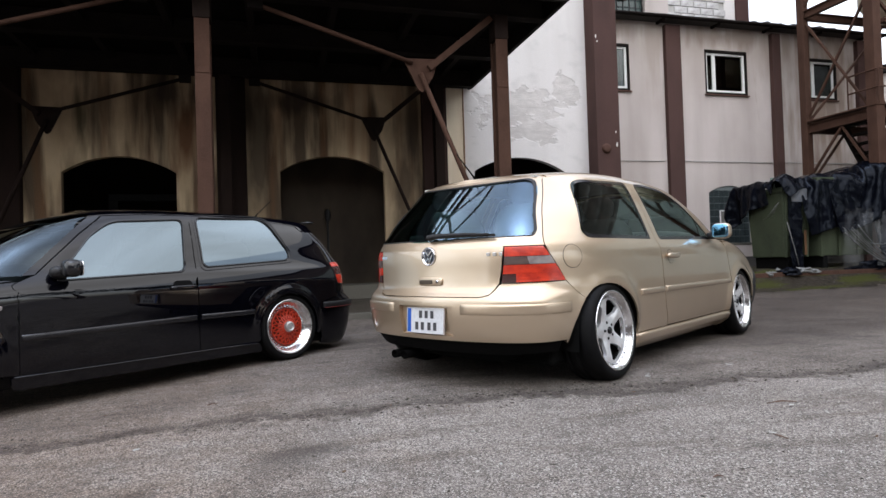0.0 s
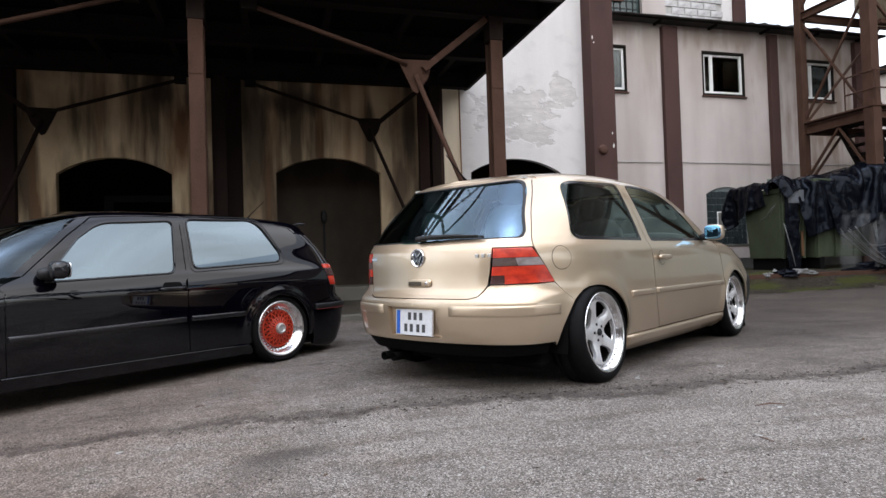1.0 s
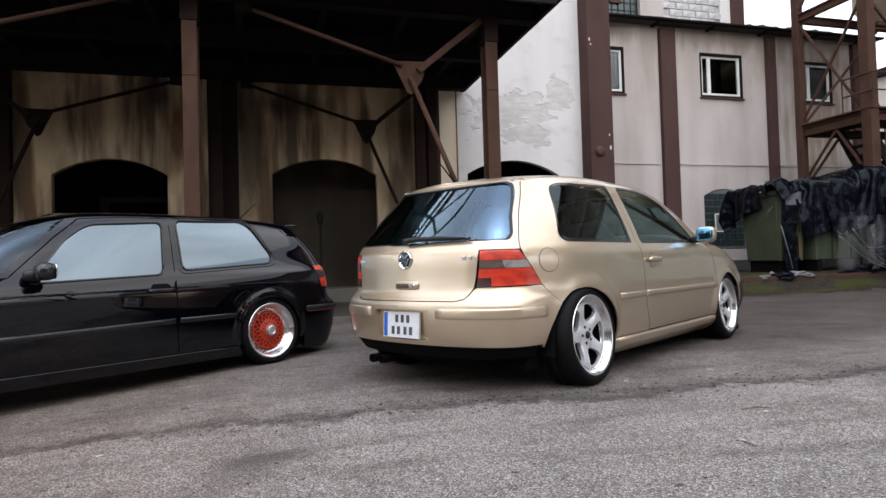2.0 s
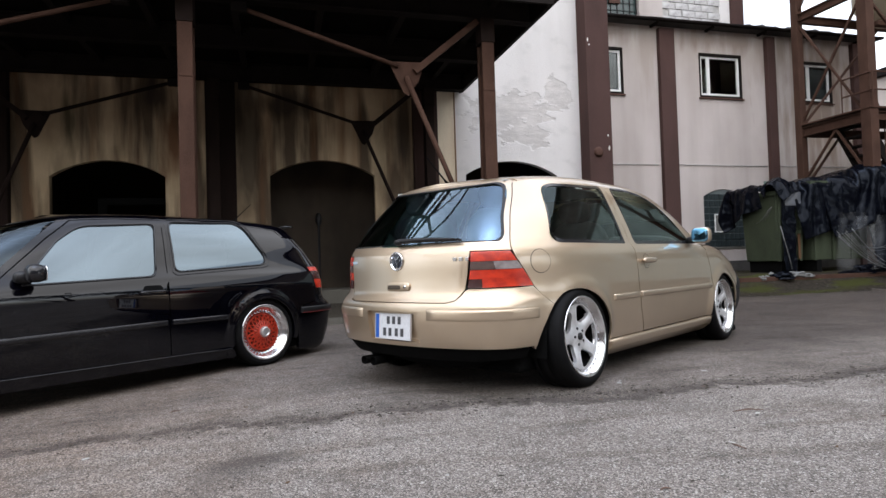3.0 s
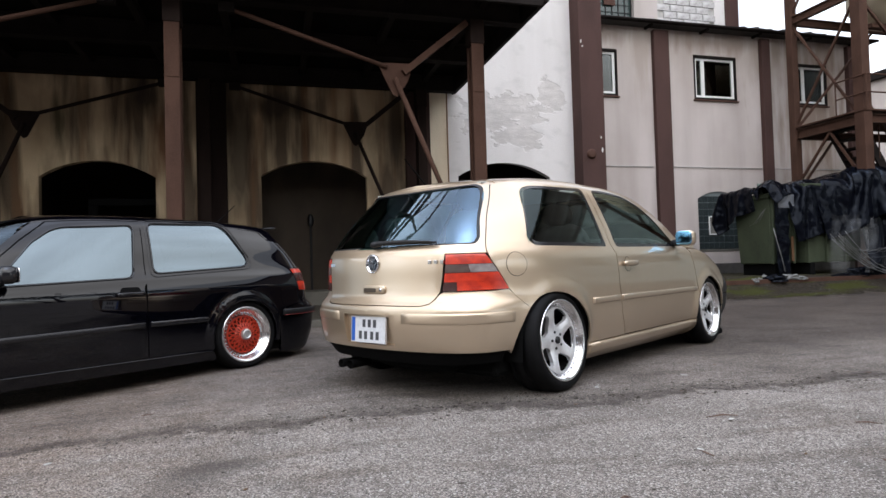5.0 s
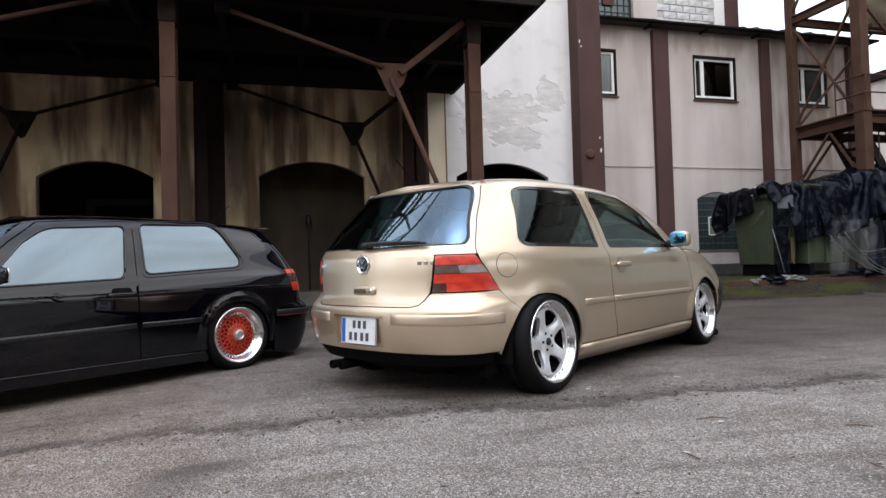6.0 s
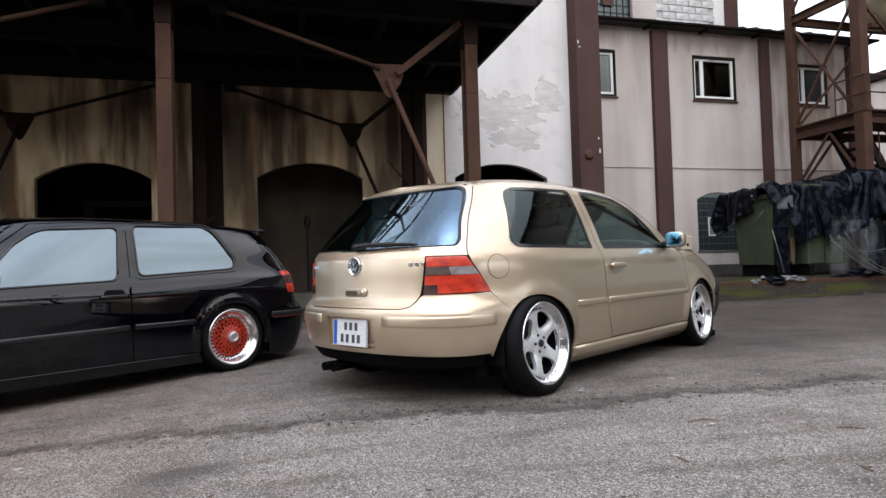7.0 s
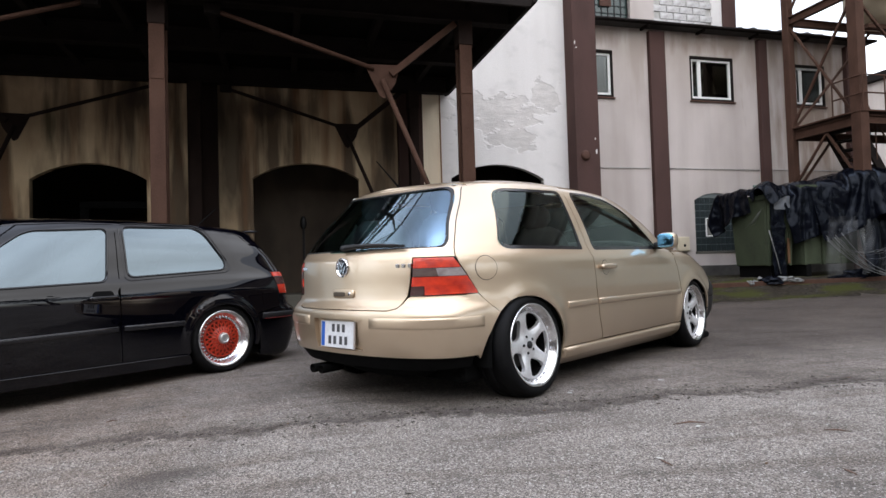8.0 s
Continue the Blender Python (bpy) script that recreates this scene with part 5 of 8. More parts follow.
    # sleeve added behind the spokes; shade in the openings is in these dark colours
    part("dark_sleeve", lathe([(-0.068, 0.1885), (-0.2, 0.1885)], 36), NEAR_BLACK, wh)
    part("brake_disc", lathe([(-0.15, 0.05), (-0.15, 0.13), (-0.165, 0.13)], 36), plain("dull_brake_steel", (0.05, 0.048, 0.046), 0.5, 0.3), wh)
    part("inner_barrel", lathe([(-0.2, 0.0001), (-0.2, 0.19)], 24), NEAR_BLACK, wh)
    return wh


def wheel_mesh(parent, m):
    """Red cross-spoke wheel with a polished bolted lip."""
    wh = part("wheel", lathe([(-0.2, 0.213), (-0.195, 0.222), (-0.185, 0.215), (-0.12, 0.146), (-0.075, 0.146), (-0.068, 0.149), (-0.062, 0.168), (-0.056, 0.174), (-0.02, 0.192), (-0.006, 0.203), (0.0, 0.212), (-0.003, 0.221), (-0.012, 0.22)], 72),
              POLISHED, parent, "polished lip with red cross-spoke centre", True, m)
    bm = bmesh.new()
    n = 20
    for k in range(n):
        for sgn in (1, -1):
            a = 2 * math.pi * k / n
            b = a + sgn * 2 * math.pi * 1.5 / n
            p = [(0.040, a, -0.034), (0.088, a + (b - a) * 0.5, -0.050), (0.140, b, -0.058)]
            q = [Vector((x, r * math.cos(t), r * math.sin(t))) for r, t, x in p]
            for s0, s1, w in ((q[0], q[1], 0.0105), (q[1], q[2], 0.0092)):
                add_bar(bm, s0, s1, w, 0.016, 0, (1, 0, 0))
    lathe([(-0.032, 0.03), (-0.03, 0.042), (-0.042, 0.05), (-0.065, 0.05)], 36, "X", bm)
    lathe([(-0.058, 0.134), (-0.052, 0.137), (-0.052, 0.145), (-0.06, 0.148), (-0.08, 0.148), (-0.08, 0.134), (-0.058, 0.134)], 60, "X", bm)
    part("cross_spokes", bm, RED_WHEEL, wh, "red painted cross spokes")
    bm = bmesh.new()
    for k in range(36):
        a = 2 * math.pi * k / 36
        bmesh.ops.create_icosphere(bm, subdivisions=1, radius=0.0074, matrix=Matrix.Translation((-0.060, 0.158 * math.cos(a), 0.158 * math.sin(a))))
    tagged(part("lip_bolts", bm, CHROME, wh), kind="stuff")
    part("centre_nut", lathe([(-0.006, 0.0001), (-0.006, 0.025), (-0.002, 0.030), (-0.006, 0.039), (-0.018, 0.044), (-0.04, 0.045)], 6 * 4), plain("satin_nut", (0.62, 0.61, 0.6), 0.35, 0.8), wh, "chrome hexagonal centre nut", True, angle=30)
    part("tyre", lathe([(-0.185, 0.213), (-0.205, 0.23), (-0.208, 0.25), (-0.19, 0.268), (-0.16, 0.272), (-0.105, 0.273), (-0.103, 0.268), (-0.097, 0.268), (-0.095, 0.273), (-0.05, 0.272),
                        (-0.02, 0.267), (-0.002, 0.25), (0.0, 0.236), (-0.012, 0.22)], 72), RUBBER, wh, "", True)
    part("inner_barrel", lathe([(-0.11, 0.0001), (-0.11, 0.148)], 24), TRIM, wh)
    return wh


def seat(parent, x, y, z, m_back=-14, w=0.25):
    bm = superbox(bmesh.new(), (x, y, z), (w, 0.25, 0.09), 3.5)
    part("seat", bm, CABIN, parent, "", True)
    m = Matrix.Translation((x, y - 0.24, z + 0.02)) @ pose(0, 0, 0, -m_back)
    part("backrest", superbox(bmesh.new(), (0, 0, 0.30), (w, 0.075, 0.33), 3.2, m), CABIN, parent, "", True)
    part("headrest", superbox(bmesh.new(), (0, 0.0, 0.70), (0.13, 0.05, 0.085), 2.6, m), CABIN, parent, "", True)


def circle(cy, cz, r, n=32, a0=0.0, a1=2 * math.pi):
    return [(cy + r * math.cos(a0 + (a1 - a0) * i / n), cz + r * math.sin(a0 + (a1 - a0) * i / n)) for i in range(n if abs(a1 - a0) > 6.28 else n + 1)]


def cabin(car, w, y0, y1, zf, zd, ydash, seats):
    """Dark inside of a car: floor tub, seats, dashboard and steering wheel."""
    bm = box((-w, w), (y0, y1), (zf, zf + 0.05), 0.01)
    add_box(bm, (-w, -w + 0.04), (y0, y1), (zf, zd - 0.08), 0.01)
    add_box(bm, (w - 0.04, w), (y0, y1), (zf, zd - 0.08), 0.01)
    part("cabin_tub", bm, CABIN, car)
    part("dashboard", superbox(bmesh.new(), (0, ydash, zd - 0.1), (w - 0.06, 0.2, 0.14), 4), TRIM, car, "", True)
    for x, y, z, wd in seats:
        seat(car, x, y, z, -14, wd)
    bm = bmesh.new()
    m = Matrix.Translation((-0.36, ydash - 0.32, zd - 0.03)) @ pose(0, 0, 0, 65)
    n = 28
    add_tube(bm, [m @ Vector((0.18 * math.cos(2 * math.pi * i / n), 0.18 * math.sin(2 * math.pi * i / n), 0)) for i in range(n + 1)], 0.014, 8)
    add_bar(bm, m @ Vector((-0.17, 0, 0)), m @ Vector((0.17, 0, 0)), 0.05, 0.02)
    add_bar(bm, m @ Vector((0, 0, 0)), m @ Vector((0, 0.1, -0.3)), 0.05, seg=8)
    part("steering_wheel", bm, TRIM, car)


def wheel_wells(car, w, axles, r, z):
    for y in axles:
        for sg in (1, -1):
            bm = bmesh.new()
            n = 24
            ring = [[bm.verts.new((sg * x, y + r * math.cos(math.pi * i / n), z + r * math.sin(math.pi * i / n) if 0 < i < n else z - 0.1)) for i in range(n + 1)] for x in (w - 0.02, w - 0.36)]
            for i in range(n):
                bm.faces.new((ring[0][i], ring[0][i + 1], ring[1][i + 1], ring[1][i]))
            bm.faces.new(ring[1])
            part("wheel_well", bm, NEAR_BLACK, car)


# ---- the champagne hatchback ----
def gold_hatch():
    car = thing("hatchback", "champagne gold lowered three-door hatchback on deep polished wheels", "car")
    sec = [(0.10, 0.70, 0.10), (0.16, 0.785, 0.16), (0.22, 0.818, 0.22), (0.30, 0.842, 0.30), (0.45, 0.858, 0.45), (0.60, 0.862, 0.60), (0.72, 0.86, 0.72), (0.80, 0.850, 0.80),
           (0.85, 0.830, 0.85), (0.88, 0.813, 0.88), (1.0, 0.760, 1.0), (1.15, 0.688, 1.15), (1.25, 0.634, 1.25), (1.30, 0.600, 1.30), (1.34, 0.560, 1.332), (1.38, 0.50, 1.347),
           (1.44, 0.40, 1.358), (1.52, 0.27, 1.366), (1.62, 0.10, 1.371), (1.68, 0.0, 1.372)]
    rear = [(0.10, -0.62), (0.18, -0.70), (0.28, -0.765), (0.36, -0.785), (0.46, -0.795), (0.52, -0.792), (0.555, -0.775), (0.58, -0.748), (0.65, -0.738), (0.80, -0.728), (0.845, -0.7195),
            (0.865, -0.7058), (0.88, -0.695), (1.0, -0.609), (1.15, -0.5015), (1.25, -0.430), (1.285, -0.405), (1.32, -0.390), (1.38, -0.355), (1.68, -0.345)]
    front = [(0.10, 3.10), (0.20, 3.28), (0.35, 3.36), (0.55, 3.36), (0.64, 3.32), (0.70, 3.22), (0.76, 3.07), (0.82, 2.92), (0.86, 2.70), (0.885, 2.50), (0.93, 2.38), (1.0, 2.28),
             (1.15, 2.09), (1.25, 1.92), (1.30, 1.80), (1.34, 1.66), (1.38, 1.51), (1.46, 1.37), (1.68, 1.29)]
    plan = [(0, 0), (0.25, 0.0115, 0.255), (0.46, 0.042, 0.475), (0.62, 0.090, 0.655), (0.735, 0.157, 0.785), (0.81, 0.242, 0.86), (0.864, 0.36, 0.893), (0.916, 0.50, 0.924), (0.962, 0.70, 0.962), (0.99, 0.92, 0.99), (1.0, 1.15, 1.0), (1.0, 2.2), (0.998, 2.9), (0.99, 3.3, 1.0),
            (0.972, 3.62, 1.0), (0.935, 3.82, 0.985), (0.82, 3.99, 0.90), (0.60, 4.09), (0.30, 4.14), (0, 4.15)]
    sh = Shell(sec, rear, front, plan, (0.62, 0.085, 0.030, 1.0, 1.4), [(0, 0.305, 0.315, 0.022, 0.05), (2.511, 0.305, 0.315, 0.022, 0.05)])
    R = 0.300
    ra = [(-0.374, 0.262), (-0.368, 0.285), (-0.352, 0.34), (-0.336, 0.38), (-0.314, 0.42), (-0.288, 0.465), (-0.262, 0.502), (-0.252, 0.515), (-0.211, 0.549), (-0.170, 0.573), (-0.115, 0.590)]     # rear arch, from its back foot over to its front foot
    ra += [(-0.045 + 0.375 * math.sin(math.pi * a), 0.27 + 0.325 * math.cos(math.pi * a)) for a in (0.57 * i / 13 for i in range(14))]
    bseam = [(-0.371, 0.6275), (-0.346, 0.598), (-0.322, 0.572), (-0.296, 0.550), (-0.272, 0.532), (-0.252, 0.515)]     # between wing and bumper
    fa = circle(2.511, 0.305, R, 18, math.pi * 1.10, -math.pi * 0.06)
    tz = [0.835 + 0.403 * k / 18 for k in range(19)]
    tail_line = list(zip(spline((0.835, 0.90, 1.015, 1.13, 1.238), (0.688, 0.664, 0.622, 0.566, 0.504), tz), tz))    # cut between tailgate and wing, x and z

    def both(name, loops_fn, mat, label="", **kw):
        return [skin(name, sh, loops_fn, mat, car, label, flip, **kw) for flip in (False, True)]

    # side windows
    qwin = [(-0.215, 0.872), (0.672, 0.866), (0.715, 1.289), (0.05, 1.262), (-0.045, 1.232)]
    qwin_r = [0.10, 0.03, 0.05, 0.12, 0.10]
    dwin = [(0.812, 0.864), (1.92, 0.872), (1.66, 1.165), (1.40, 1.272), (1.10, 1.298), (0.842, 1.288)]
    dwin_r = [0.03, 0.02, 0.14, 0.12, 0.12, 0.05]
    # quarter panel with roof rail
    bgap = [(0.872, 0.246), (0.80, 0.40), (0.757, 0.60), (0.737, 0.84), (0.765, 1.30)]
    q_loop = []
    for a, b in zip(bgap, bgap[1:]):
        q_loop += [sh.side(*p) for p in dense([a, b, a], 0.05)[:max(1, int(np.hypot(b[0] - a[0], b[1] - a[1]) / 0.05))]]
    q_loop.append(sh.side(0.768, 1.318))
    q_loop += [sh.side(y, z) for y, z in ((0.6, 1.3175), (0.4, 1.3150), (0.2, 1.3105), (0.05, 1.3020))]
    q_loop += [sh.side(-0.08, 1.287), sh.side(-0.17, 1.268)]
    q_loop += [sh.rear(x + 0.0032, z) for x, z in tail_line[::-1]]
    q_loop += [sh.rear(0.693, 0.8335)]
    lamp_out, lamp_top = sh.side(-0.371, 0.629), sh.rear(0.689, 0.8305)
    q_loop += [(lamp_top[0] + (lamp_out[0] - lamp_top[0]) * k / 6, lamp_top[1] + (lamp_out[1] - lamp_top[1]) * k / 6) for k in range(1, 7)]
    q_loop += [sh.side(y, z + 0.001) for y, z in bseam[1:]]
    q_loop += [sh.side(y, z) for y, z in ra if y > -0.25]
    q_loop += [sh.side(0.345, 0.246)]
    q_hole = sh.s_loop(qwin, qwin_r, 0.04)
    both("quarter_panel", [[q_loop, q_hole]], GOLD, "rounded rear wing in champagne metallic")
    # door
    d_out = [(0.880, 0.250), (0.808, 0.40), (0.765, 0.60), (0.745, 0.84), (0.773, 1.312), (1.10, 1.322), (1.43, 1.296), (1.70, 1.195), (2.01, 0.90), (2.13, 0.84), (2.21, 0.60), (2.235, 0.25)]
    d_hole = sh.s_loop(dwin, dwin_r, 0.04)
    doors = both("door", [[sh.s_loop(d_out, 0.0, 0.05), d_hole]], GOLD, "champagne front door")
    # roof rail over the door and windscreen pillar
    rail = [(0.781, 1.320), (1.10, 1.330), (1.43, 1.304), (1.705, 1.203), (2.02, 0.895), (2.16, 0.90), (1.92, 1.172), (1.755, 1.272), (1.52, 1.342), (1.10, 1.356), (0.779, 1.344)]
    both("windscreen_pillar", [[sh.s_loop(rail, 0.0, 0.05)]], GOLD)
    # sill
    sill = [(0.365, 0.240), (2.235, 0.243), (2.20, 0.115), (0.33, 0.125)]
    both("sill", [[sh.s_loop(sill, [0.02, 0.02, 0.03, 0.03], 0.06)]], GOLD, "side sill skirt", off=0.006)
    for flip in (False, True):
        moulding("sill_ledge", sh, [sh.side(y, 0.205) for y in (0.372, 0.385, 0.6, 0.9, 1.2, 1.5, 1.8, 2.1, 2.19, 2.205)], 0.075, 0.026, GOLD, car, "", flip)
    # front wing
    wing = [(2.242, 0.246)] + [(y, z) for y, z in fa] + [(2.86, 0.46), (3.02, 0.62), (2.86, 0.74), (2.62, 0.80), (2.40, 0.848), (2.138, 0.850), (2.218, 0.60)]
    wing = [(2.242, 0.246), (2.225, 0.246)][:1] + [p for p in fa if p[1] > 0.22] + wing[1 + len(fa):]
    both("front_wing", [[sh.s_loop(wing, 0.0, 0.05)]], GOLD)
    # bonnet, nose and front bumper, one each over the middle
    U1 = sh.u[-1]

    def across(lo, hi, n=10):
        return [(lo + (hi - lo) * i / n) for i in range(n + 1)]

    b_edge = [sh.side(*p) for p in ((2.15, 0.862), (2.42, 0.856), (2.63, 0.806), (2.87, 0.746), (3.03, 0.64))]
    both("bonnet", [[b_edge + [(U1, v) for v in across(0.64, 0.895)]]], GOLD, off=0.0)
    n_edge = [sh.side(*p) for p in ((2.86, 0.44), (3.025, 0.612))]
    both("grille", [[[(U1, 0.44)] + n_edge + [(U1, 0.625)]]], TRIM)
    fb = [sh.side(2.80, 0.14), sh.side(2.80, 0.30), sh.side(2.835, 0.43)] + [(U1, 0.43), (U1, 0.14)]
    both("front_bumper", [[fb]], TRIM, "black front bumper corner", rim=0.03)
    part("front_splitter", box((-0.76, 0.76), (2.84, 3.15), (0.015, 0.075), 0.02), NEAR_BLACK, car, "low black front lip")
    # windscreen
    ws = [sh.side(*p) for p in ((2.15, 0.905), (1.90, 1.172), (1.74, 1.272), (1.51, 1.343))] + [(U1, sh.v_of(1.36, 1.345)), (U1, 0.905)]
    both("windscreen", [[ws]], GLASS, rim=0, off=-0.002)
    # roof
    vt = sh.v[-1]
    edge = [sh.rear(0.05, 1.279), sh.rear(0.3, 1.275), sh.rear(0.43, 1.267), sh.rear(0.488, 1.257), sh.side(-0.17, 1.2695), sh.side(-0.08, 1.2885), sh.side(0.05, 1.3035)] + \
           [sh.side(y, z) for y, z in ((0.2, 1.3120), (0.4, 1.3165), (0.6, 1.3190), (0.766, 1.3195), (0.772, 1.346), (1.10, 1.362), (1.51, 1.348))]
    edge = [(0.0, edge[0][1])] + edge + [(U1, edge[-1][1]), (U1, vt), (0, vt)]
    both("roof", [[edge]], GOLD, "champagne roof panel", rim=0.006)
    both("roof_gutter", [[[sh.rear(0.38, 1.258), sh.rear(0.51, 1.238), sh.side(-0.20, 1.255), sh.side(-0.08, 1.275), sh.side(0.10, 1.295), sh.side(0.12, 1.315), sh.rear(0.38, 1.275)]]], GOLD, off=-0.007, rim=0)
    # tailgate with its window
    rw = [(0.641, 0.884), (0.641, 0.922), (0.614, 0.99), (0.577, 1.075), (0.538, 1.15), (0.492, 1.226), (0.452, 1.248)]
    rwin = rw + [(-x, z) for x, z in rw[::-1]]
    rwin_r = [0.05, 0.03, 0.04, 0.04, 0.04, 0.03, 0.04]
    rwin_r += rwin_r[::-1]
    tg = [(-0.40, 0.546), (0.40, 0.546), (0.450, 0.558), (0.490, 0.622), (0.502, 0.70), (0.512, 0.835)] + tail_line + [(0.484, 1.254), (0.43, 1.264), (0.3, 1.272), (0.0, 1.276), (-0.3, 1.272), (-0.43, 1.264), (-0.484, 1.254)] + \
         [(-x, z) for x, z in tail_line[::-1]] + [(-0.512, 0.835), (-0.502, 0.70), (-0.490, 0.622), (-0.450, 0.560)]
    hole = sh.r_loop(rwin, rwin_r, 0.05)
    tail = skin("tailgate", sh, [[sh.r_loop(tg, 0.0, 0.04), hole]], GOLD, car, "smooth champagne tailgate")
    skin("rear_window", sh, [[sh.r_loop([(x * 1.009, 1.07 + (z - 1.07) * 1.02) for x, z in rwin], 0.03, 0.05)]], REARGLASS, tail, "large tinted rear window",
         off=-0.003, rim=0, fair="rear")
    ringo = sh.r_loop(rwin, rwin_r, 0.05)
    small = [(x * 0.978, 1.072 + (z - 1.072) * 0.955) for x, z in rwin]
    skin("window_seal", sh, [[ringo, sh.r_loop(small, rwin_r, 0.05)]], TRIM, tail, off=0.0, rim=0.004)
    for flip in (False, True):
        skin("tailgate_gap", sh, [[[sh.rear(x - 0.012, z) for x, z in tail_line] + [sh.rear(x + 0.018, z) for x, z in tail_line[::-1]]]], TRIM, car, "dark gap beside the tailgate", flip, off=-0.009, rim=0)
    # rear bumper
    up = [sh.rear(0.0, 0.540), sh.rear(0.40, 0.540), sh.rear(0.453, 0.552), sh.rear(0.494, 0.610), sh.rear(0.510, 0.618), sh.rear(0.60, 0.618)] + [sh.side(-0.46, 0.620), sh.side(-0.376, 0.625)] + [sh.side(y - 0.001, z - 0.0015) for y, z in bseam[1:]]
    up += [sh.side(y, z) for y, z in ra[::-1] if y < -0.2525]
    rec = [(0.0, 0.312), (0.10, 0.312), (0.212, 0.312), (0.222, 0.40), (0.226, 0.489), (0.11, 0.489), (0.0, 0.489)]
    bl = up + [sh.side(-0.392, 0.285)] + [sh.rear(x, 0.285) for x in (0.62, 0.5, 0.3, 0.0)] + [sh.rear(x, z) for x, z in rec]
    both("rear_bumper", [[bl]], GOLD, "champagne bumper with rubbing strips", rim=0.03)
    skin("plate_recess", sh, [[sh.r_loop([(-0.235, 0.305), (0.235, 0.305), (0.235, 0.497), (-0.235, 0.497)], 0, 0.05)]], GOLD, car, off=-0.028, rim=0.0)
    strip = [sh.rear(x, 0.473) for x in (0.278, 0.288, 0.36, 0.44, 0.52, 0.59, 0.65, 0.70, 0.725)] + [sh.side(y, 0.473) for y in (-0.55, -0.50, -0.44, -0.40, -0.372, -0.362)]
    for flip in (False, True):
        moulding("bumper_strip", sh, strip, 0.062, 0.011, GOLD, car, "", flip)
    low = [(0.0, 0.30), (0.0, 0.19)] + [sh.rear(0.5, 0.19), sh.rear(0.64, 0.20), sh.side(-0.40, 0.21), sh.side(-0.392, 0.30)] + [sh.rear(x, 0.30) for x in (0.62, 0.5, 0.3)]
    both("bumper_valance", [[low]], NEAR_BLACK, "black plastic lower valance", off=-0.022, rim=0.02)
    # tail lamps: red, smoked, clear and dark fields
    def lamp(fl):
        # field points: 0 to 1 from the inner to the outer edge, 0 to 1 up
        bl_, br_, tl_, tr_ = (np.array(q) for q in (sh.rear(0.506, 0.623), sh.side(-0.374, 0.628), sh.rear(0.519, 0.829), sh.rear(0.684, 0.829)))

        def at(a, h):
            p, q = bl_ + (br_ - bl_) * a, tl_ + (tr_ - tl_) * a
            hh = h
            return tuple(p + (q - p) * hh)
        return at
    at = lamp(None)

    def field(a0, a1, h0, h1):
        n = 6
        return [at(a0 + (a1 - a0) * i / n, h0) for i in range(n + 1)] + [at(a1 - (a1 - a0) * i / n, h1) for i in range(n + 1)]
    for flip in (False, True):
        lp = skin("tail_lamp", sh, [[field(0, 1, 0, 1)]], DARK_LENS, car, "red and smoked tail lamp", flip, off=-0.006, rim=0.03)
        skin("lens", sh, [[field(0.0, 0.998, 0.73, 0.998)]], RED_LENS, lp, "red upper lens", flip, off=0.004, rim=0.01)
        skin("lens", sh, [[field(0.0, 0.46, 0.50, 0.72)]], SMOKE_LENS, lp, "smoked lens band", flip, off=0.004, rim=0.01)
        skin("lens", sh, [[field(0.465, 0.998, 0.50, 0.72)]], CLEAR_LENS, lp, "clear grey lens", flip, off=0.004, rim=0.01)
        skin("lens", sh, [[field(0.0, 0.998, 0.245, 0.49)]], RED_LENS, lp, "red lower lens", flip, off=0.004, rim=0.01)
        skin("lens", sh, [[field(0.21, 0.998, 0.004, 0.243)]], RED_LENS, lp, "red lower lens", flip, off=0.004, rim=0.01)
        skin("lens", sh, [[field(0.0, 0.205, 0.004, 0.243)]], DARK_LENS, lp, "dark lens corner", flip, off=0.004, rim=0.01)
    # side glass and seals
    for flip in (False, True):
        for nm, w, wr, lab in (("quarter_window", qwin, qwin_r, "tinted rear side window"), ("door_window", dwin, dwin_r, "tinted door window")):
            c = np.mean(np.array(w), 0)
            big = [tuple(c + (np.array(p) - c) * 1.02) for p in w]
            sml = [tuple(c + (np.array(p) - c) * np.array((0.95, 0.905))) for p in w]
            pr = car
            g = skin(nm, sh, [[sh.s_loop(big, wr, 0.05)]], GLASS, pr, lab, flip, off=-0.006, rim=0, fair="side")
            skin("window_seal", sh, [[sh.s_loop(w, wr, 0.05), sh.s_loop(sml, wr, 0.05)]], SEAL_GLOSS, g, "", flip, off=-0.002, rim=0.006)
    # door furniture, rubbing strips and flap
    for flip in (False, True):
        moulding("rubbing_strip", sh, [sh.side(y, 0.513) for y in (0.385, 0.392, 0.48, 0.57, 0.66, 0.755, 0.762)], 0.040, 0.016, GOLD, car, "", flip)
        moulding("rubbing_strip", sh, [sh.side(y, 0.513 - 0.004 * (y - 0.8)) for y in (0.790, 0.797, 0.9, 1.1, 1.3, 1.5, 1.7, 1.9, 2.1, 2.195, 2.202)], 0.040, 0.016, GOLD, car, "", flip)
        skin("handle_recess", sh, [[sh.s_loop(circle(0.90, 0.742, 0.052, 24), 0, 0.05)]], TRIM, car, "", flip, off=0.0008, rim=0)
        skin("handle_dish", sh, [[sh.s_loop(circle(0.90, 0.742, 0.049, 24), 0, 0.05)]], GOLD, car, "", flip, off=0.0016, rim=0)
    for sg, door in ((1, doors[0]), (-1, doors[1])):
        part("door_handle", superbox(bmesh.new(), (sg * 0.880, 0.915, 0.748), (0.016, 0.108, 0.019), 3.0), GOLD, door, "body-coloured grab handle", True)
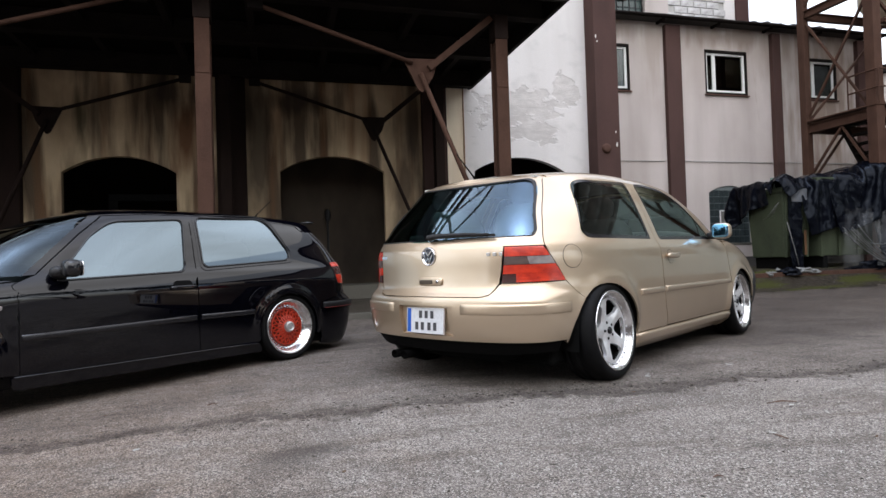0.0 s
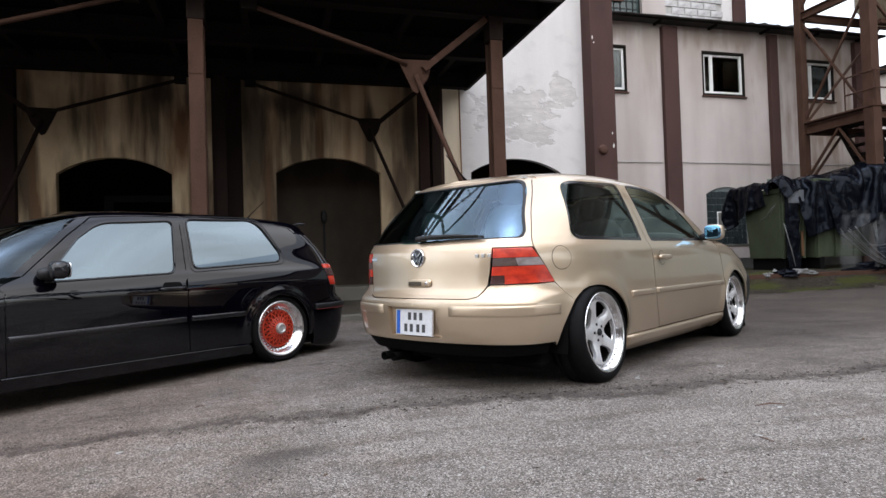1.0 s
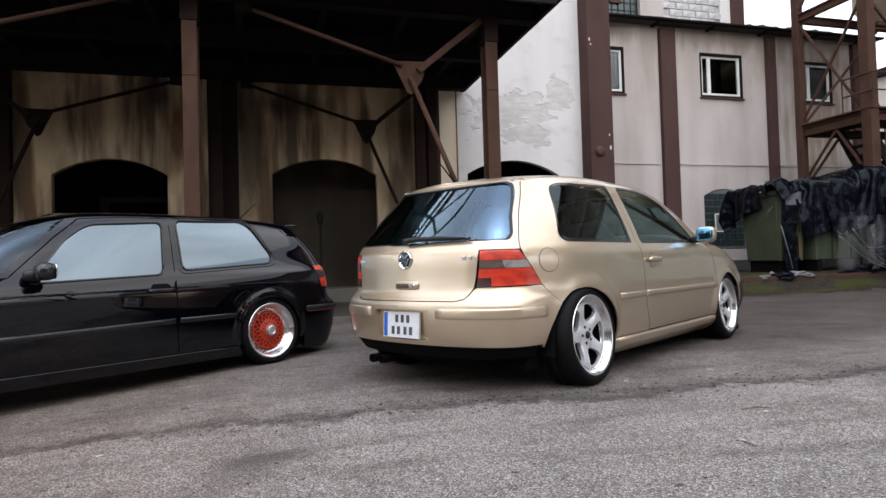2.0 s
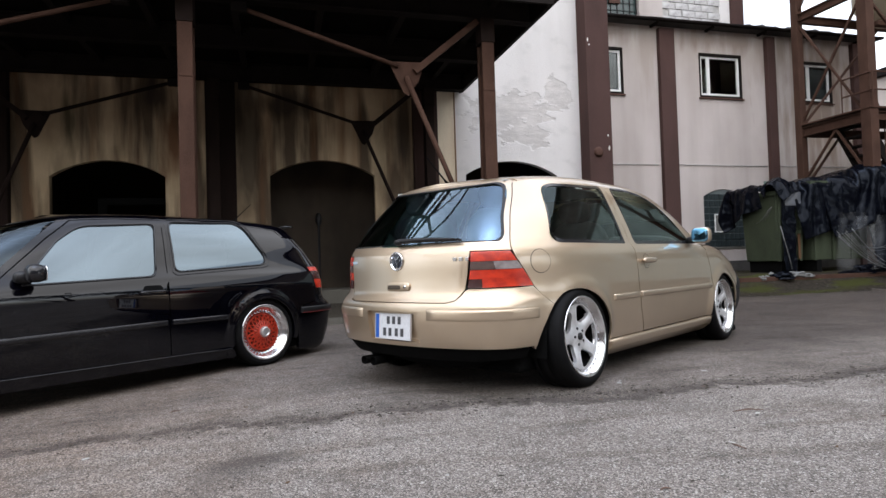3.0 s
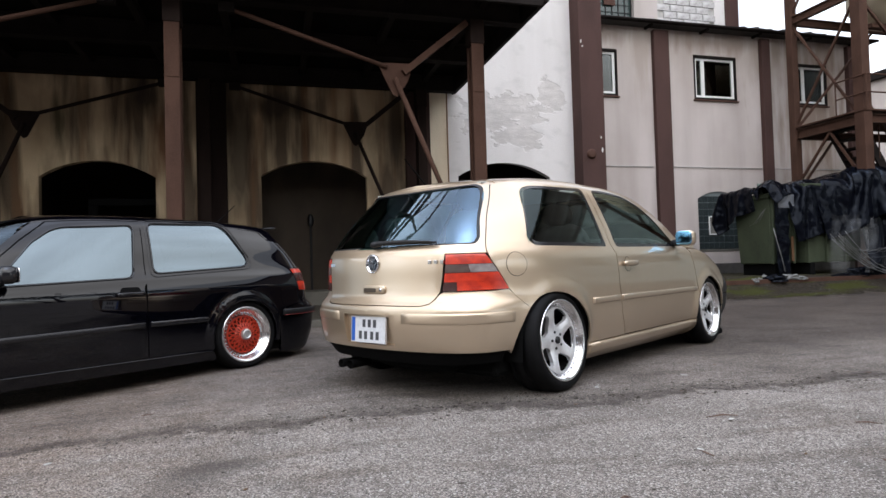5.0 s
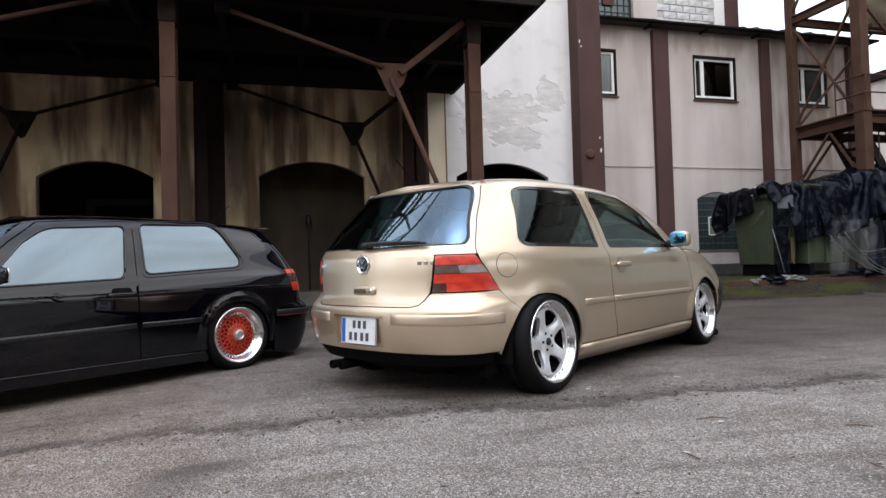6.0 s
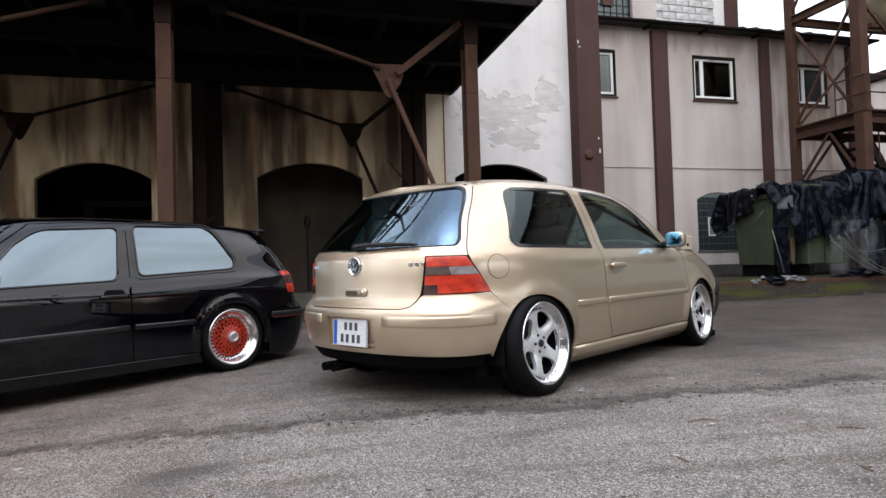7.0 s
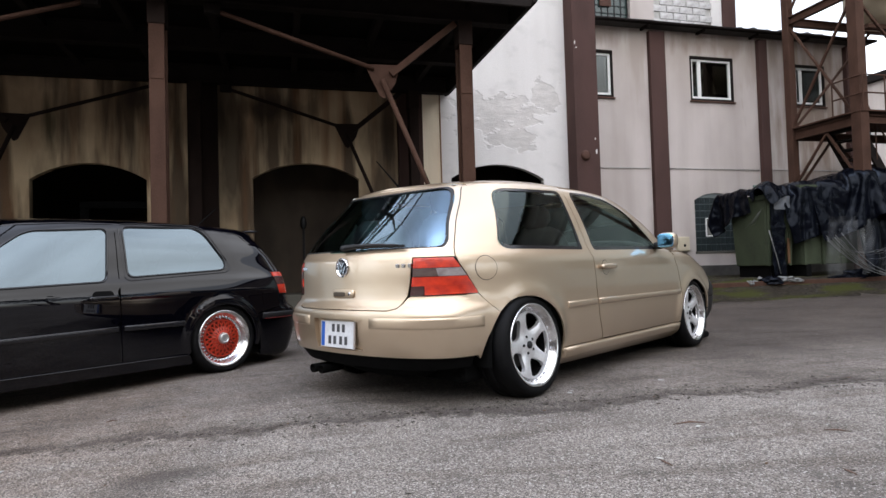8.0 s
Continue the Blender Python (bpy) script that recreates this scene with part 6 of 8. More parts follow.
    skin("flap_gap", sh, [[sh.s_loop(circle(-0.318, 0.766, 0.0705, 40), 0, 0.05), sh.s_loop(circle(-0.318, 0.766, 0.067, 40), 0, 0.05)]], TRIM, car, "", False, off=0.0008, rim=0)
    skin("fuel_flap", sh, [[sh.s_loop(circle(-0.318, 0.766, 0.067, 40), 0, 0.05)]], GOLD, car, "round fuel flap", False, off=0.002, rim=0.002)
    # mirrors
    for sg in (1, -1):
        mr = part("door_mirror", superbox(bmesh.new(), (sg * 0.925, 1.83, 0.935), (0.076, 0.058, 0.066), 3.2), GOLD, car, "rounded door mirror with blue glass", True)
        part("mirror_glass", superbox(bmesh.new(), (sg * 0.928, 1.772, 0.935), (0.067, 0.006, 0.057), 4), BLUE_MIRROR, mr, "blue tinted mirror glass", True)
        part("mirror_foot", superbox(bmesh.new(), (sg * 0.845, 1.86, 0.90), (0.05, 0.05, 0.03), 3), TRIM, mr, "", True)
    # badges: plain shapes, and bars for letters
    yb = -0.742
    bd = part("round_badge", lathe([(-0.006, 0.0001), (-0.006, 0.044), (0.0, 0.046), (0.004, 0.05), (0.006, 0.0545), (0.002, 0.058), (-0.006, 0.058)], 40), CHROME, tail, "round chrome emblem", True,
              pose(0, -0.735, 0.789, 0, 4, 0) @ pose(0, 0, 0, 0, 0, -90))
    part("emblem_field", lathe([(-0.003, 0.0001), (-0.003, 0.044)], 32), plain("badge_navy", (0.03, 0.035, 0.05), 0.3), bd)
    bm = bmesh.new()
    for a, b in (((-0.026, 0.034), (0.0, 0.004)), ((0.026, 0.034), (0.0, 0.004)), ((-0.034, 0.012), (-0.014, -0.036)), ((0.034, 0.012), (0.014, -0.036)), ((-0.014, -0.036), (0.0, -0.006)), ((0.014, -0.036), (0.0, -0.006))):
        add_bar(bm, (0.002, -a[0], a[1]), (0.002, -b[0], b[1]), 0.008, 0.006, 0, (1, 0, 0))
    part("emblem_bars", bm, CHROME, bd)
    for x0, n in ((0.415, 3), (-0.50, 2)):
        bm = bmesh.new()
        for i in range(n):
            p, _ = sh.place([sh.rear(x0 + 0.036 * i + 0.014, 0.79)])
            add_box(bm, (p[0][0] - 0.014, p[0][0] + 0.014), (p[0][1] - 0.004, p[0][1] + 0.01), (0.778, 0.80), 0.002)
        part("badge_letters", bm, CHROME, tail, "small chrome badge")
    # tailgate pull
    hd = part("tailgate_handle", superbox(bmesh.new(), (0.02, -0.742, 0.634), (0.098, 0.010, 0.026), 5), GOLD, tail, "recessed pull handle", True)
    part("pull_slot", superbox(bmesh.new(), (-0.01, -0.750, 0.632), (0.056, 0.004, 0.013), 6), plain("slot_shadow", (0.06, 0.045, 0.03), 0.6), hd, "", True)
    part("lock", lathe([(-0.0, 0.0001), (0.0, 0.011), (-0.006, 0.012)], 16), CHROME, hd, "", True, pose(0.082, -0.753, 0.634, 0, 0, -90))
    # plate
    tilt = pose(0, -0.778, 0.398, -3, 0, 0)
    pl = part("number_plate", box((-0.1525, 0.1525), (-0.004, 0.004), (-0.075, 0.075), 0.002), PLATE_WHITE, car, "white plate with a blue band", m=tilt)
    part("blue_band", box((-0.150, -0.120), (-0.0052, 0.0), (-0.072, 0.072)), PLATE_BLUE, pl)
    for x in (-0.038, 0.010, 0.058):
        part("plate_bar", box((x - 0.013, x + 0.013), (-0.0055, 0), (0.014, 0.060)), PLATE_INK, pl)
    for x in (-0.070, -0.022, 0.034, 0.082):
        part("plate_bar", box((x - 0.013, x + 0.013), (-0.0055, 0), (-0.058, -0.010)), PLATE_INK, pl)
    part("plate_frame", prism([rect(-0.156, 0.156, -0.078, 0.078), rect(-0.151, 0.151, -0.0735, 0.0735)], -0.006, 0.006), SILVER, pl)
    # wiper
    bm = bmesh.new()
    add_tube(bm, [(0.0, -0.712, 0.908), (0.12, -0.715, 0.912), (0.27, -0.702, 0.912), (0.43, -0.672, 0.906)], [0.018, 0.013, 0.010, 0.006], 8)
    superbox(bm, (0.0, -0.715, 0.905), (0.03, 0.02, 0.018), 2.5)
    add_bar(bm, (0.08, -0.705, 0.905), (0.46, -0.657, 0.900), 0.012, 0.014)
    part("wiper", bm, TRIM, tail, "black rear wiper", True, angle=50)
    # aerial, exhaust, underside
    part("aerial", add_tube(bmesh.new(), [(0.0, -0.235, 1.298), (-0.0, -0.27, 1.325), (0.0, -0.44, 1.46)], [0.014, 0.006, 0.003], 8), NEAR_BLACK, car, "black whip aerial", True)
    bm = bmesh.new()
    for dx in (-0.045, 0.045):
        lathe([(-0.16, 0.03), (0.0, 0.033), (0.004, 0.030), (-0.15, 0.028)], 20, "X", bm)
        for v in list(bm.verts)[-80:]:
            x, y, z = v.co
            v.co = (y * 0.85 + dx - 0.325, -x - 0.700, z * 0.85 + 0.155)
    part("exhaust", bm, NEAR_BLACK, car, "dark twin exhaust tips", True)
    part("underbody", box((-0.66, 0.66), (-0.40, 3.2), (0.115, 0.24), 0.03), NEAR_BLACK, car)
    part("silencer", superbox(bmesh.new(), (0.1, -0.45, 0.19), (0.36, 0.12, 0.06), 3), NEAR_BLACK, car, "", True)
    wheel_wells(car, 0.815, (0, 2.511), 0.325, 0.305)
    cabin(car, 0.70, -0.2, 2.2, 0.24, 0.93, 2.02, ((0.38, 1.16, 0.42, 0.25), (-0.38, 1.16, 0.42, 0.25), (0.34, 0.24, 0.50, 0.29), (-0.34, 0.24, 0.50, 0.29)))
    part("parcel_shelf", box((-0.54, 0.54), (-0.52, -0.12), (0.86, 0.88), 0.005), CABIN, car)
    part("headlining", box((-0.48, 0.48), (-0.25, 1.2), (1.27, 1.28)), plain("grey_headlining", (0.50, 0.50, 0.48), 0.9), car)
    for y, cam_ in ((0, 5.0), (2.511, 3.0)):
        for sg in (1, -1):
            m = Matrix.Translation((sg * 0.868, y, 0.305)) @ pose(0, 0, 0, 0, -sg * cam_, 0) @ (pose(0, 0, 0) if sg > 0 else pose(0, 0, 0, 0, 0, 180))
            wheel_five(car, m)
    return car


gold = gold_hatch()


# ---- the black hatchback ----
def black_hatch(m):
    car = thing("hatchback", "glossy black lowered three-door hatchback on red cross-spoke wheels", "car", m)
    sec = [(0.05, 0.72, 0.05), (0.09, 0.772, 0.09), (0.17, 0.785, 0.17), (0.30, 0.799, 0.30), (0.45, 0.811, 0.45), (0.58, 0.818, 0.58), (0.655, 0.819, 0.655), (0.69, 0.812, 0.69), (0.735, 0.798, 0.735), (0.77, 0.785, 0.77),
           (0.80, 0.768, 0.80), (1.0, 0.694, 1.0), (1.15, 0.632, 1.15), (1.20, 0.602, 1.20), (1.225, 0.565, 1.225), (1.26, 0.49, 1.243), (1.32, 0.37, 1.258), (1.40, 0.23, 1.268), (1.50, 0.08, 1.274), (1.55, 0.0, 1.275)]
    rear = [(0.05, -0.78), (0.12, -0.84), (0.30, -0.895), (0.42, -0.905), (0.47, -0.90), (0.50, -0.86), (0.53, -0.825), (0.65, -0.80), (0.80, -0.762), (0.84, -0.735), (1.0, -0.63), (1.15, -0.53), (1.20, -0.495), (1.24, -0.475), (1.55, -0.465)]
    front = [(0.05, 2.90), (0.2, 3.02), (0.35, 3.08), (0.52, 3.08), (0.60, 3.02), (0.67, 2.86), (0.73, 2.62), (0.76, 2.42), (0.80, 2.33), (0.9, 2.17), (1.0, 2.02), (1.1, 1.87), (1.15, 1.78), (1.20, 1.64), (1.24, 1.50), (1.32, 1.40), (1.55, 1.36)]
    plan = [(0, 0), (0.3, 0.006), (0.55, 0.024), (0.74, 0.06), (0.86, 0.115), (0.93, 0.19), (0.97, 0.30), (0.99, 0.48), (1.0, 0.8), (1.0, 2.2), (0.995, 2.8), (0.98, 3.2), (0.95, 3.5), (0.90, 3.68), (0.8, 3.82), (0.6, 3.9), (0.3, 3.93), (0, 3.935)]
    FA = 2.345
    sh = Shell(sec, rear, front, plan, (0.75, 0.035, 0.045, 0.95, 1.25), [(0, 0.28, 0.315, 0.020, 0.035), (FA, 0.28, 0.315, 0.020, 0.035)])
    ra = circle(0, 0.270, 0.292, 24, math.pi * 1.07, -math.pi * 0.07)
    fa = circle(FA, 0.270, 0.292, 24, math.pi * 1.07, -math.pi * 0.07)
    U1 = sh.u[-1]
    sides = (True, False)

    def both(name, loops, mat, label="", **kw):
        return [skin(name, sh, loops, mat, car, label, fl, **kw) for fl in sides]
    qwin = [(-0.105, 0.842), (0.742, 0.798), (0.724, 1.190), (0.085, 1.200)]
    qr = [0.11, 0.05, 0.05, 0.10]
    dwin = [(0.885, 0.772), (1.735, 0.742), (1.495, 1.032), (1.345, 1.142), (0.82, 1.172)]
    dr = [0.05, 0.02, 0.02, 0.08, 0.05]
    gap = [(0.790, 0.190), (0.806, 0.45), (0.812, 0.66), (0.800, 0.80), (0.768, 1.205)]
    ql = []
    for a, b in zip(gap, gap[1:]):
        ql += [sh.side(a[0] - 0.0005 + (b[0] - a[0]) * k / 6, a[1] + (b[1] - a[1]) * k / 6) for k in range(6)]
    ql += [sh.side(0.764, 1.216)] + [sh.side(y, z) for y, z in ((0.5, 1.222), (0.2, 1.220), (-0.1, 1.205), (-0.26, 1.185))]
    edge = [(0.585, 1.155), (0.605, 1.08), (0.64, 0.98), (0.675, 0.88), (0.69, 0.825)]
    ql += [sh.rear(x, z) for x, z in edge]
    ql += [sh.rear(0.66, 0.80), sh.rear(0.66, 0.65), sh.rear(0.66, 0.525), sh.side(-0.52, 0.505), sh.side(-0.34, 0.468), sh.side(-0.295, 0.420)]
    ql += [sh.side(y, z) for y, z in ra if y > -0.28 or z > 0.44]
    ql += [sh.side(0.30, 0.190)]
    both("quarter_panel", [[ql, sh.s_loop(qwin, qr, 0.04)]], BLACK, "black rear quarter")
    dl = [(0.796, 0.190), (0.812, 0.45), (0.818, 0.66), (0.806, 0.80), (0.774, 1.198), (1.10, 1.196), (1.38, 1.176), (1.55, 1.045), (1.83, 0.79), (1.935, 0.745), (1.94, 0.45), (1.93, 0.19)]
    doors = both("door", [[sh.s_loop(dl, 0, 0.05), sh.s_loop(dwin, dr, 0.04)]], BLACK, "black front door")
    rail = [(0.772, 1.203), (1.10, 1.202), (1.385, 1.182), (1.557, 1.05), (1.84, 0.79), (1.905, 0.785), (1.605, 1.06), (1.44, 1.19), (1.20, 1.215), (0.772, 1.222)]
    both("windscreen_pillar", [[sh.s_loop(rail, 0, 0.05)]], BLACK)
    ws = [sh.side(*p) for p in ((1.89, 0.785), (1.585, 1.065), (1.425, 1.195))] + [(U1, sh.v_of(1.4, 1.225)), (U1, 0.785)]
    both("windscreen", [[ws]], WINDSCREEN, rim=0, off=-0.002)
    wing = [(1.935, 0.19)] + [p for p in fa if p[1] > 0.2] + [(2.66, 0.40), (2.78, 0.52), (2.70, 0.60), (2.45, 0.68), (2.20, 0.725), (1.940, 0.748), (1.945, 0.45)]
    both("front_wing", [[sh.s_loop(wing, 0, 0.05)]], BLACK)
    be = [sh.side(*p) for p in ((1.955, 0.757), (2.20, 0.733), (2.46, 0.688), (2.71, 0.607), (2.80, 0.53))]
    both("bonnet", [[be + [(U1, 0.54), (U1, 0.62), (U1, 0.70), (U1, 0.775)]]], BLACK)
    fb = [sh.side(2.62, 0.11), sh.side(2.64, 0.25), sh.side(2.67, 0.39), sh.side(2.78, 0.51), (U1, 0.53), (U1, 0.3), (U1, 0.08)]
    both("front_bumper", [[fb]], BLACK)
    both("sill", [[sh.s_loop([(0.30, 0.182), (1.98, 0.182), (1.975, 0.108), (0.27, 0.112)], [0.01, 0.01, 0.03, 0.03], 0.06)]], BLACK, "deep black side skirt", off=0.012, rim=0.03)
    vt = sh.v[-1]
    re_ = [(0.0, sh.rear(0.0, 1.205)[1])] + [sh.rear(x, z) for x, z in ((0.2, 1.204), (0.4, 1.195), (0.55, 1.175))] + [sh.side(-0.26, 1.191), sh.side(-0.1, 1.211)] + [sh.side(y, z) for y, z in ((0.2, 1.226), (0.5, 1.228), (0.77, 1.229), (1.20, 1.221), (1.47, 1.192))]
    both("roof", [[re_ + [(U1, re_[-1][1]), (U1, vt), (0, vt)]]], BLACK, rim=0.006)
    tg = [(-0.62, 0.535), (0.62, 0.535), (0.62, 0.80)] + [(x - 0.006, z) for x, z in edge[::-1]] + [(0.53, 1.185), (-0.53, 1.185)] + [(-x + 0.006, z) for x, z in edge] + [(-0.62, 0.80)]
    rw = [(-0.60, 0.87), (0.60, 0.87), (0.53, 1.13), (-0.53, 1.13)]
    tail = skin("tailgate", sh, [[sh.r_loop(tg, 0, 0.05), sh.r_loop(rw, 0.05, 0.05)]], BLACK, car, "black tailgate")
    skin("rear_window", sh, [[sh.r_loop([(-0.62, 0.86), (0.62, 0.86), (0.54, 1.14), (-0.54, 1.14)], 0.04, 0.05)]], DARKGLASS, tail, rim=0, off=-0.004)
    bm = bmesh.new()
    superbox(bm, (0, -0.515, 1.192), (0.50, 0.07, 0.014), 4, pose(0, 0, 0))
    part("roof_spoiler", bm, BLACK, tail, "small black roof spoiler", True)
    rb = [sh.rear(x, 0.522) for x in (0.0, 0.3, 0.6, 0.68)] + [sh.side(-0.52, 0.498), sh.side(-0.34, 0.460), sh.side(-0.302, 0.415)] + [sh.side(-0.335, 0.30), sh.side(-0.36, 0.10), sh.side(-0.55, 0.07)] + [sh.rear(x, 0.07) for x in (0.6, 0.3, 0.0)]
    both("rear_bumper", [[rb]], BLACK, "deep black bumper", rim=0.03)
    for fl in sides:
        moulding("bumper_strip", sh, [sh.rear(x, 0.435) for x in (0.02, 0.2, 0.4, 0.6, 0.7)] + [sh.side(y, 0.435) for y in (-0.64, -0.55, -0.46, -0.38, -0.37)], 0.055, 0.02, TRIM, car, "matt black strip", fl)
        moulding("red_line", sh, [sh.rear(x, 0.412) for x in (0.02, 0.2, 0.4, 0.6, 0.7)] + [sh.side(y, 0.412) for y in (-0.64, -0.55, -0.46, -0.385, -0.38)], 0.006, 0.0225, DULL_RED, car, "thin red line", fl)
        lp = skin("tail_lamp", sh, [[[sh.rear(0.665, 0.618), sh.rear(0.74, 0.618), sh.side(-0.56, 0.620), sh.side(-0.49, 0.815), sh.rear(0.72, 0.818), sh.rear(0.665, 0.815)]]], TRIM, car, "red tail lamp", fl, off=0.001, rim=0.01)
        skin("lens", sh, [[[sh.rear(0.668, 0.622), sh.rear(0.74, 0.622), sh.side(-0.564, 0.625), sh.side(-0.54, 0.70), sh.rear(0.73, 0.70), sh.rear(0.668, 0.70)]]], RED_LENS, lp, "red lens", fl, off=0.005, rim=0.01)
        skin("lens", sh, [[[sh.rear(0.668, 0.775), sh.rear(0.73, 0.775), sh.side(-0.51, 0.775), sh.side(-0.497, 0.810), sh.rear(0.72, 0.811), sh.rear(0.668, 0.811)]]], RED_LENS, lp, "red lens", fl, off=0.005, rim=0.01)
        skin("lens", sh, [[[sh.rear(0.668, 0.703), sh.rear(0.73, 0.703), sh.side(-0.538, 0.703), sh.side(-0.512, 0.772), sh.rear(0.73, 0.772), sh.rear(0.668, 0.772)]]], DARK_LENS, lp, "smoked lens", fl, off=0.005, rim=0.01)
        for nm, w, wr in (("quarter_window", qwin, qr), ("door_window", dwin, dr)):
            c = np.mean(np.array(w), 0)
            big = [tuple(c + (np.array(p) - c) * 1.03) for p in w]
            sml = [tuple(c + (np.array(p) - c) * np.array((0.972, 0.945))) for p in w]
            g = skin(nm, sh, [[sh.s_loop(big, wr, 0.05)]], DARKGLASS, car, "dark window full of sky reflection", fl, off=-0.006, rim=0, fair="side")
            skin("window_seal", sh, [[sh.s_loop(w, wr, 0.05), sh.s_loop(sml, wr, 0.05)]], TRIM, g, "", fl, off=0.002, rim=0.008)
            mid_ = [tuple(c + (np.array(p) - c) * np.array((0.992, 0.984))) for p in w]
            bead, _n = sh.place(sh.s_loop(mid_, wr, 0.03), 0.004)
            line = [(-p[0] if fl else p[0], p[1], p[2]) for p in bead]
            part("seal_bead", add_tube(bmesh.new(), line + line[:1], 0.0045, 8), SEAL_GLOSS, g, "glossy rubber bead", True)
            if nm == "quarter_window":
                out_ = [tuple(c + (np.array(p) - c) * np.array((1.05, 1.10))) for p in w]
                bead, _n = sh.place(sh.s_loop(out_, wr, 0.03), 0.001)
                line = [(-p[0] if fl else p[0], p[1], p[2]) for p in bead]
                part("seal_edge", add_tube(bmesh.new(), line + line[:1], 0.004, 8), SEAL_GLOSS, g, "outer edge of the rubber seal", True)
        moulding("rubbing_strip", sh, [sh.side(y, 0.436) for y in (0.33, 0.337, 0.45, 0.6, 0.78, 0.788)], 0.040, 0.014, SEAL_GLOSS, car, "black side strip", fl)
        moulding("rubbing_strip", sh, [sh.side(y, 0.436 - 0.02 * (y - 0.8)) for y in (0.822, 0.83, 1.0, 1.2, 1.4, 1.6, 1.8, 1.925, 1.932)], 0.040, 0.014, SEAL_GLOSS, car, "black side strip", fl)
        for ya, pts in ((0.0, ra), (FA, fa)):
            bm = bmesh.new()
            n = len(pts)
            ring = []
            for y, z in pts:
                p, nr = sh.place([sh.side(ya + (y - ya) * 1.0, z), sh.side(ya + (y - ya) * 1.19, 0.270 + (z - 0.270) * 1.19)])
                a, b = p
                k = -1 if fl else 1
                rr = []
                for t, o in ((0.0, -0.02), (0.0, 0.010), (0.12, 0.0145), (0.4, 0.0115), (0.75, 0.003), (1.0, -0.004), (1.0, -0.01)):
                    q = a + (b - a) * t
                    rr.append(bm.verts.new((k * (max(q[0], p[0][0] - 0.004) + o), q[1], q[2])))
                ring.append(rr)
            for a, b in zip(ring, ring[1:]):
                for j in range(6):
                    bm.faces.new((a[j], b[j], b[j + 1], a[j + 1]))
            bmesh.ops.recalc_face_normals(bm, faces=bm.faces)
            part("arch_flare", bm, BLACK, car, "wide black wheel arch lip", True)
        sg = -1 if fl else 1
        hr = skin("handle_recess", sh, [[sh.s_loop(rounded([(0.845, 0.652), (1.01, 0.652), (0.99, 0.712), (0.865, 0.712)], 0.02), 0, 0.05)]], NEAR_BLACK, car, "", fl, off=0.002, rim=0)
        part("door_handle", superbox(bmesh.new(), (sg * 0.830, 0.928, 0.662), (0.016, 0.100, 0.017), 4), BLACK, hr, "black flap handle", True)
        moulding("sill_edge", sh, [sh.side(y, 0.184) for y in (0.30, 0.31, 0.6, 0.9, 1.2, 1.5, 1.8, 1.965, 1.97)], 0.012, 0.020, BLACK, car, "rounded upper edge of the skirt", fl)
        mr = part("door_mirror", superbox(bmesh.new(), (sg * 0.905, 1.69, 0.822), (0.074, 0.050, 0.056), 3.0), SEAL_GLOSS, car, "black door mirror", True)
        part("mirror_glass", superbox(bmesh.new(), (sg * 0.908, 1.643, 0.822), (0.064, 0.005, 0.048), 4), CHROME, mr, "", True)
        part("mirror_foot", superbox(bmesh.new(), (sg * 0.805, 1.715, 0.80), (0.05, 0.06, 0.04), 2.6), TRIM, mr, "", True)
        part("side_repeater", superbox(bmesh.new(), (sg * 0.812, 2.05, 0.60), (0.008, 0.028, 0.016), 2.5), CLEAR_LENS, car, "small clear side lamp", True)
    wheel_wells(car, 0.79, (0, FA), 0.33, 0.28)
    cabin(car, 0.66, -0.5, 2.0, 0.2, 0.83, 1.85, ((0.36, 1.05, 0.36, 0.24), (-0.36, 1.05, 0.36, 0.24), (0.32, 0.2, 0.42, 0.28), (-0.32, 0.2, 0.42, 0.28)))
    part("underbody", box((-0.6, 0.6), (-0.7, 2.9), (0.09, 0.2), 0.03), TRIM, car)
    part("aerial", add_tube(bmesh.new(), [(0.0, -0.22, 1.255), (0.0, -0.26, 1.30), (0.0, -0.42, 1.44)], [0.012, 0.005, 0.003], 8), NEAR_BLACK, car, "thin black aerial", True)
    for y in (0, FA):
        for sg in (1, -1):
            wheel_mesh(car, Matrix.Translation((sg * 0.822, y, 0.284)) @ pose(0, 0, 0, 0, -sg * 3.0, 0) @ (pose(0, 0, 0) if sg > 0 else pose(0, 0, 0, 0, 0, 180)) @ Matrix.Scale(1.04, 4))
    return car


BH = math.degrees(0.06)
_r = Vector((math.sin(-0.06), math.cos(-0.06), 0))
_l = Vector((_r.y, -_r.x, 0))
_o = Vector((-1.80, -0.52, 0)) - _r * 0.03 - _l * 0.822
black = black_hatch(Matrix.Translation((_o.x, _o.y, -0.036)) @ pose(0, 0, 0, 0, 0, 180 + BH))


